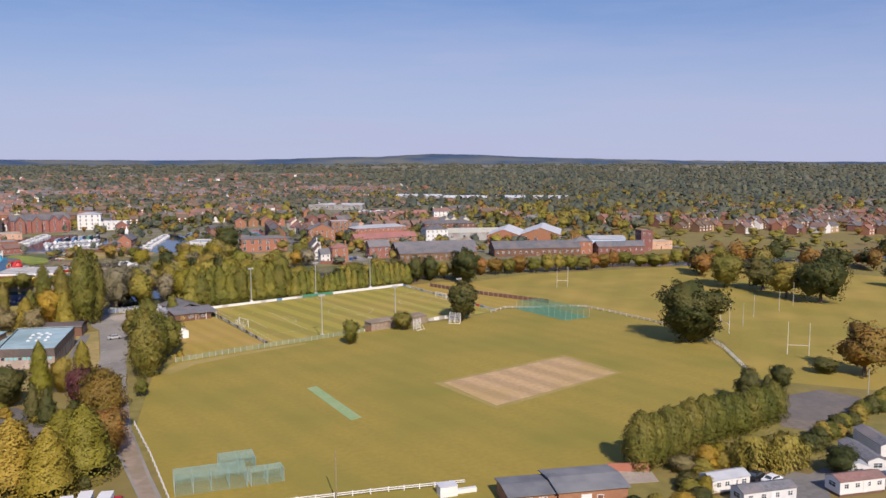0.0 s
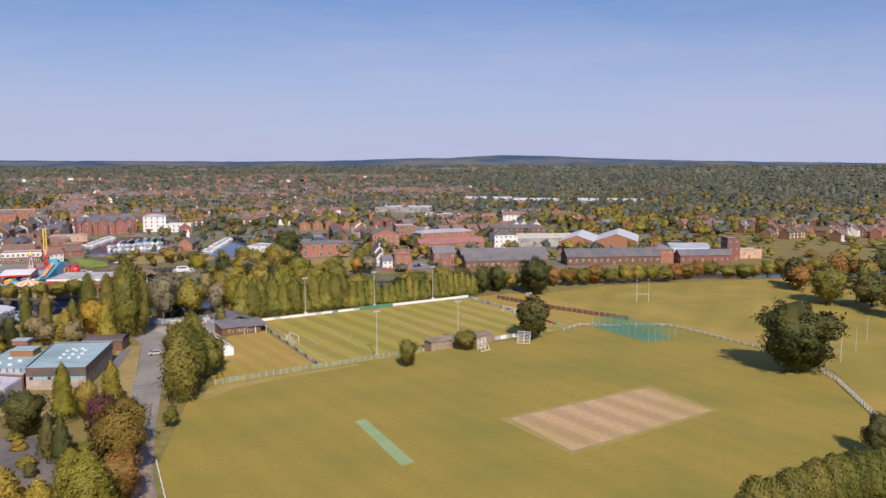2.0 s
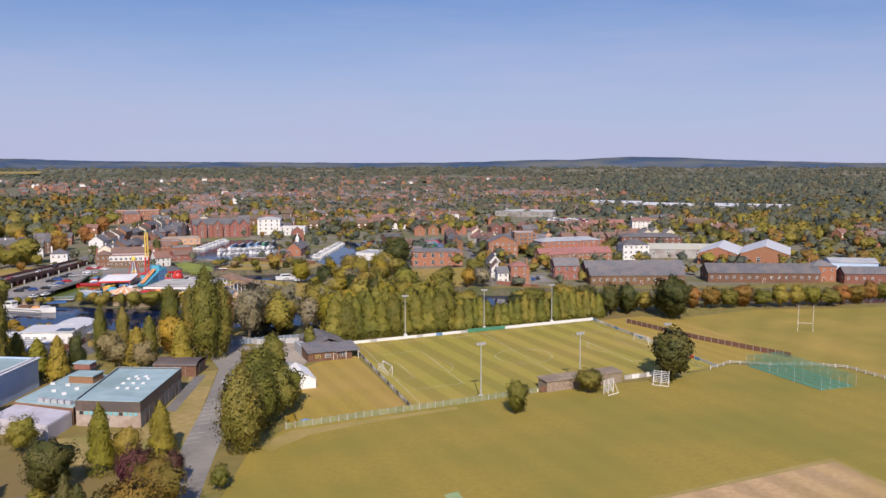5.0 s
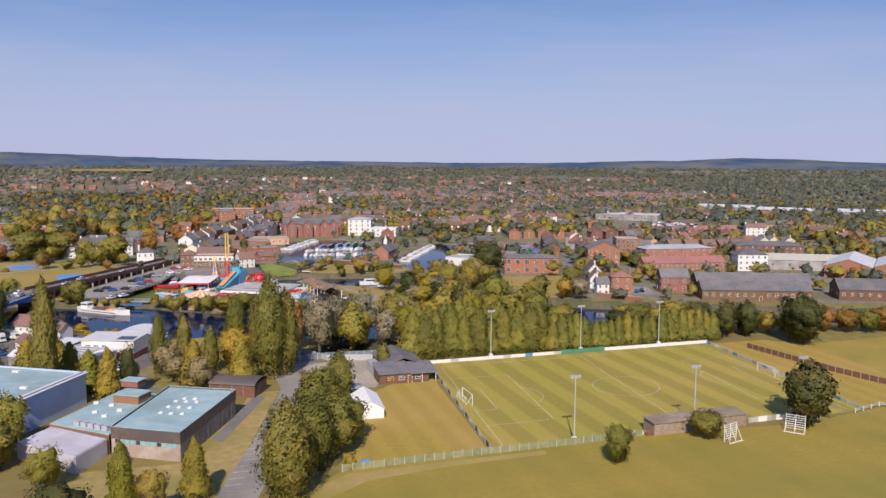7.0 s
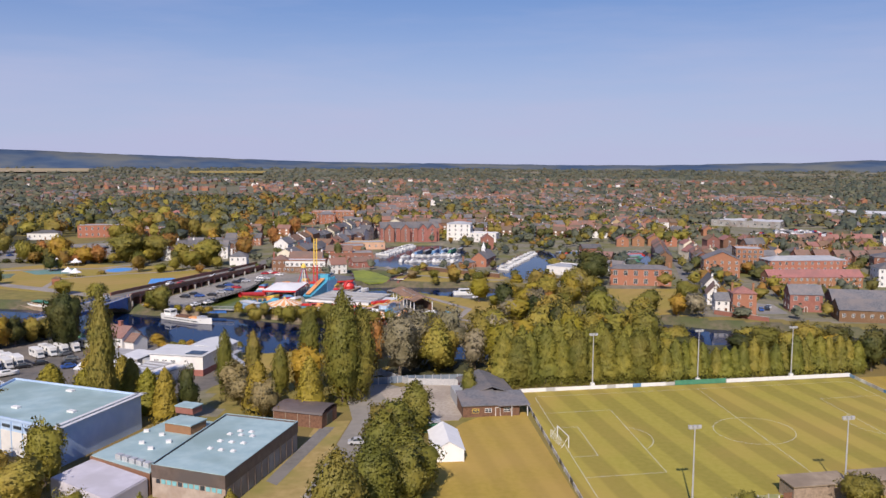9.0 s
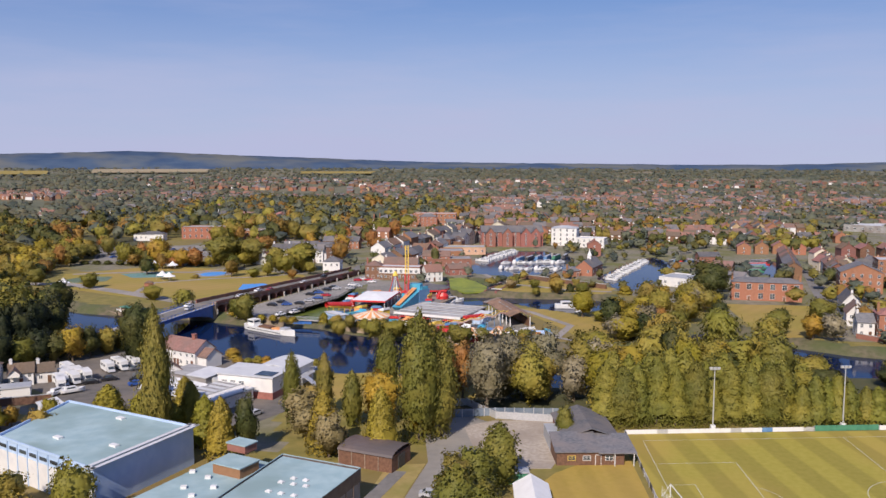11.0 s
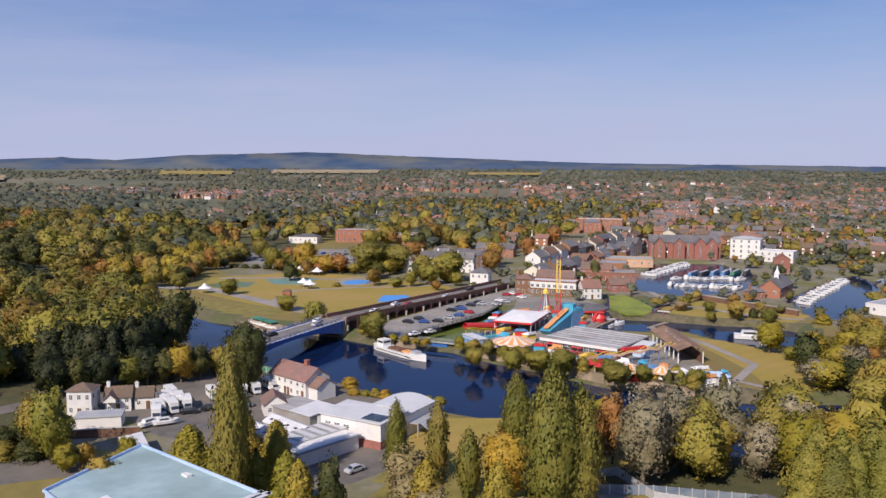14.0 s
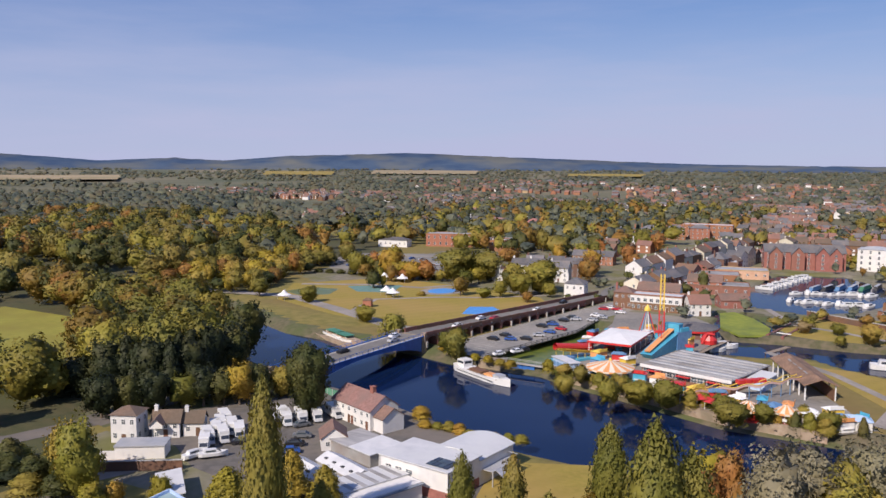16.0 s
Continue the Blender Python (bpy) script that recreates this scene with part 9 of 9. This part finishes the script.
random.seed(44)
rows = []
for _ in range(150):
    x, y = random.uniform(-345, -262), random.uniform(395, 520)
    if wet(x, y, 4) or x > -272 - (y - 395) * 0.25 or (x > -300 and y > 490):
        continue
    rows.append((random.choice(("green", "dark", "rust", "olive", "green", "gold")), x, y, 0, random.uniform(6, 13), random.uniform(3.5, 6)))
grove("park_edge_trees", rows, "mixed trees along the edge of the park", 500, 1.1)
rows = []
random.seed(77)
for _ in range(760):   # wood
    x, y = random.uniform(-760, -262), random.uniform(215, 700)
    if wet(x, y, 5) or (x > -335 and y > 390) or y > 470 + (-x - 262) * 0.9 or inside(x, y, GLADE) or inside(x, y, DIP):
        continue
    rows.append((random.choice(("green", "green", "green", "dark", "dark", "rust", "dark", "olive")), x, y, 0, random.uniform(13, 21), random.uniform(6, 9.5)))
for _ in range(110):
    x, y = random.uniform(-330, -172), random.uniform(215, 340)
    if wet(x, y, 4) or x > -186 or inside(x, y, GLADE) or inside(x, y, DIP):
        continue
    rows.append((random.choice(("olive", "rust", "dark", "dark", "green")), x, y, 0, random.uniform(10, 17), random.uniform(4.5, 7)))
for _ in range(60):
    x, y = random.uniform(230, 420), random.uniform(60, 250)
    if y < 190 + (x - 230) * 0.1 and x < 300:
        continue
    rows.append((random.choice(("green", "dark", "dark", "rust")), x, y, 0, random.uniform(9, 15), random.uniform(4.5, 7)))
grove("woodland", rows, "dense mixed autumn woodland beside the river", 420, 1.15)
rows = []
for _ in range(3200):   # trees among the town
    x, y = random.uniform(-480, 760), random.uniform(440, 1150)
    if wet(x, y, 6) or not free(x, y) or any(a < x < c and b < y < d for a, b, c, d in RESERVED) or (-340 < x < -135 and y < 610):
        continue
    f = noise.noise((x / 160, y / 160, 3))
    if f < -0.25 and 300 > x > -200:
        continue
    big = 1.35 if x < -130 else 1.0
    rows.append((random.choice(TONES), x, y, 0, random.uniform(7.5, 14) * big, random.uniform(3.8, 6.6) * big))
for _ in range(520):   # scrub and woods to the east
    x, y = random.uniform(300, 900), random.uniform(270, 760)
    if not free(x, y) or wet(x, y, 4) or 225 < y < 330 and x < 300:
        continue
    low = 0.55 if y < 480 else 1.0
    rows.append((random.choice(("olive", "olive", "green", "green", "rust", "dark")), x, y, 0, random.uniform(7, 13) * low, random.uniform(4, 7) * (low + 1) / 2))
for _ in range(420):   # gardens and verges between the works and the flats
    x, y = random.uniform(60, 340), random.uniform(338, 560)
    if wet(x, y, 3) or any(math.hypot(x - a, y - b) < c * 0.8 + 3 for a, b, c in BUILT) or (60 < x < 92 and y < 412):
        continue
    rows.append((random.choice(TONES), x, y, 0, random.uniform(5, 10), random.uniform(3, 5)))
for _ in range(500):
    x, y = random.uniform(-140, 70), random.uniform(440, 760)
    if wet(x, y, 2) or any(math.hypot(x - a, y - b) < c + 1.5 for a, b, c in BUILT):
        continue
    if len(rows) % 2:
        rows.append((random.choice(TONES), x, y, 0, random.uniform(4, 8), random.uniform(2.4, 4)))
    else:
        rows.append(("dark", x, y, 0, random.uniform(3, 6), random.uniform(2, 3)))
grove("town_trees", rows, "leafy trees scattered among the houses", 48, 2.1, 0.25, 0.16)
rows = []
for _ in range(14500):
    d = 850 + 3250 * random.random() ** 1.35
    a = radians(random.uniform(-64, 62))
    x, y = d * math.sin(a), d * math.cos(a)
    f = noise.noise((x / 340, y / 340, 9)) + 0.5 * noise.noise((x / 120, y / 120, 2))
    if f < -0.30 + (0.12 if abs(a) < 0.35 and d < 1800 else 0) or not free(x, y):
        continue
    if d > 1700 and noise.noise((x / 420 + 3, y / 260, 6)) > (0.16 if a < -0.3 else 0.34):     # open fields
        continue
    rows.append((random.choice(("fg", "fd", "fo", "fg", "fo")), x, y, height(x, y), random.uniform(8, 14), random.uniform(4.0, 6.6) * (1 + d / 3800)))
for _ in range(1500):
    a = radians(random.uniform(22, 62))
    d = random.uniform(700, 2300)
    x, y = d * math.sin(a), d * math.cos(a)
    if free(x, y) and not (560 < x < 960 and y < 680):
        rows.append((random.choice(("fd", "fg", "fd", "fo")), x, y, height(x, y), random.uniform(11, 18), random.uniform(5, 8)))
FAR_FIELDS = ((-57, -48.5, 2350, 2850), (-40, -35.5, 2900, 3500), (-33, -26, 3100, 3800), (-20, -15, 2900, 3300))
rows = [q for q in rows if not any(radians(a0) < math.atan2(q[1], q[2]) < radians(a1) and d0 < math.hypot(q[1], q[2]) < d1 for a0, a1, d0, d1 in FAR_FIELDS)]
for k, (a0, a1, d0, d1) in enumerate(FAR_FIELDS):
    ff = MB()
    for i in range(13):
        a = radians(a0 + (a1 - a0) * i / 12)
        for d in (d0, (d0 + d1) / 2, d1):
            x, y = d * math.sin(a), d * math.cos(a)
            ff.v.append((x, y, height(x, y) + 6))
    for i in range(12):
        for j in range(2):
            ff.f.append((3 * i + j, 3 * i + j + 1, 3 * i + j + 4, 3 * i + j + 3))
            ff.m.append(0)
    single("far_field", ff, (STUBBLE, LAWN, STUBBLE, LAWN)[k], label="open farm field on the far slope", category="field", kind="structure")
for _ in range(900):
    a = radians(random.uniform(-64, -38))
    d = random.uniform(650, 1500)
    x, y = d * math.sin(a), d * math.cos(a)
    if free(x, y):
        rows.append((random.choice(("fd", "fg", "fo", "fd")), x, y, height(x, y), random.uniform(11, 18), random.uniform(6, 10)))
# haze imitated here by leaf colour, upturned normals and close tones
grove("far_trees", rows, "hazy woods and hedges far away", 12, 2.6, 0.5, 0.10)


# ---- holiday park by the cricket field ----
def lodge(x, y, turn, l, label, roof, wall=None):
    b = thing("holiday_lodge", (x, y, 0), turn, label, "caravan", "holiday lodges")
    part("wall", MB().gablewall(-l / 2, l / 2, -1.9, 1.9, 0.5, 2.8, 0.7), wall or RENDER_W, b)
    part("roof", MB().gable(-l / 2, l / 2, -1.9, 1.9, 2.8, 0.7, 0.15, 0.08), roof, b)
    part("skirt", MB().box(-l / 2 + 0.1, l / 2 - 0.1, -1.8, 1.8, 0, 0.5), BRICK_D, b)
    for i in range(4):
        window(b, -l / 2 + 1.3 + i * (l - 2.6) / 3, -1.9, 1.5, 0, 1.0, 0.9)
    door(b, 0.6, -1.9, 0, 0.8, 2.0, PAINT, 0.5)
    window(b, l / 2, 0, 1.4, 90, 1.8, 1.0)
    window(b, -l / 2, 0, 1.4, -90, 1.8, 1.0)


flat("holiday_park_road", [(66, -14), (73, 5), (73, 14), (81, 15), (87, 8), (92, 9), (96, 6), (86, 3), (81, -2), (76, -16)], 0.05, ROAD, "tarmac lane through the holiday park", "road")
flat("holiday_park_yard", [(124, 48), (136, 48), (139, 39), (136, 35), (115, 28), (107, 26), (104, 31), (108, 35)], 0.05, EARTH, "bare brownish tarmac yard", "yard")
for x_, y_, tn, l_, n_, m_ in ((67.3, 9.3, -5, 8, "white holiday lodge with grey roof", ROOF_GREY), (69.5, 2.3, -9, 10.5, "long white holiday lodge with dark roof", SLATE), (88, -1, -10, 9.5, "white holiday lodge with pinkish brown roof", TILE_B), (100.3, 7.5, 68, 11, "dark-roofed long holiday lodge", SLATE), (94, 5, 66, 6.5, "small white lodge with veranda", ROOF_GREY), (98, -4, -10, 9, "white lodge with pale grey roof", ROOF_GREY), (110, 12, 66, 11, "grey holiday lodge by the hedge", SLATE)):
    lodge(x_, y_, tn, l_, n_, m_)
car(76, 10.5, 20, 2, "parked beside a lodge")
car(77.5, 8, 10, 0, "parked beside a lodge")
ROOF_DULL = material("dull_grey_roof", (0.135, 0.14, 0.15), (0.185, 0.19, 0.195), 0.4, 0.85, 0, 0.08, 3, 0.06, (0.22, 0.22, 0.215), 0.15)
pv = thing("pavilion", (38.3, 19.6, 0), -13, "red brick sports pavilion with grey roofs", "pavilion")
part("wall", MB().box(-10, -1.6, -5, 3, 0, 2.7), BRICK_O, pv)
part("roof", MB().gable(-10, -1.7, -5, 3, 2.7, 0.45, 0.4), ROOF_DULL, pv)
part("hall_wall", MB().box(-1.5, 11, -5.8, 4, 0, 3.1), BRICK_O, pv)
part("hall_roof", MB().gable(-1.5, 11, -5.8, 4, 3.1, 0.6, 0.4), ROOF_DULL, pv)
for x_ in (-9, -6.5, -4):
    window(pv, x_, -5, 1.0, 0, 1.4, 1.2)
part("notice_board", MB().box(2.5, 4.4, -5.92, -5.8, 1.4, 2.4), PAINT, pv)
door(pv, 6, -5.8)
wh = thing("white_hut", (21, 28, 0), -6, "small white flat-roofed cricket hut", "hut")
part("wall", MB().box(-1.6, 1.6, -1.1, 1.1, 0, 1.9), PAINT, wh)
part("roof", MB().box(-1.7, 1.7, -1.2, 1.2, 1.9, 2.0), ROOF_WHITE, wh)
part("step_wall", MB().box(1.8, 5.5, -0.4, 0.4, 0, 0.8), PAINT, wh)
flat("pavilion_terrace", [(52, 19), (51, 25), (56, 26), (61, 22), (59, 17)], 0.06, GRAVEL, "pinkish gravel pavilion terrace", "paving")
br2 = thing("brick_wall", (56, 24, 0), -24, "low orange brick garden wall by the terrace", "wall")
part("wall", MB().box(-3, 5, -0.2, 0.2, 0, 1.6), BRICK_O, br2)
for x_, y_, tn in ((-37.5, 47, 80), (-40.5, 46, 84), (-34.5, 45.5, 75)):
    camper(x_, y_, tn, 6.5, "white touring van parked by the trees")
car(-32.5, 47.5, 80, 4, "parked beside the trees")
for i in range(14):
    tree(random.choice(("bush", "goldbush", "hdark")), -33 - random.uniform(0, 22), 52 + random.uniform(-4, 70), random.uniform(1.5, 3), random.uniform(1.5, 2.8), where="under the drive trees")
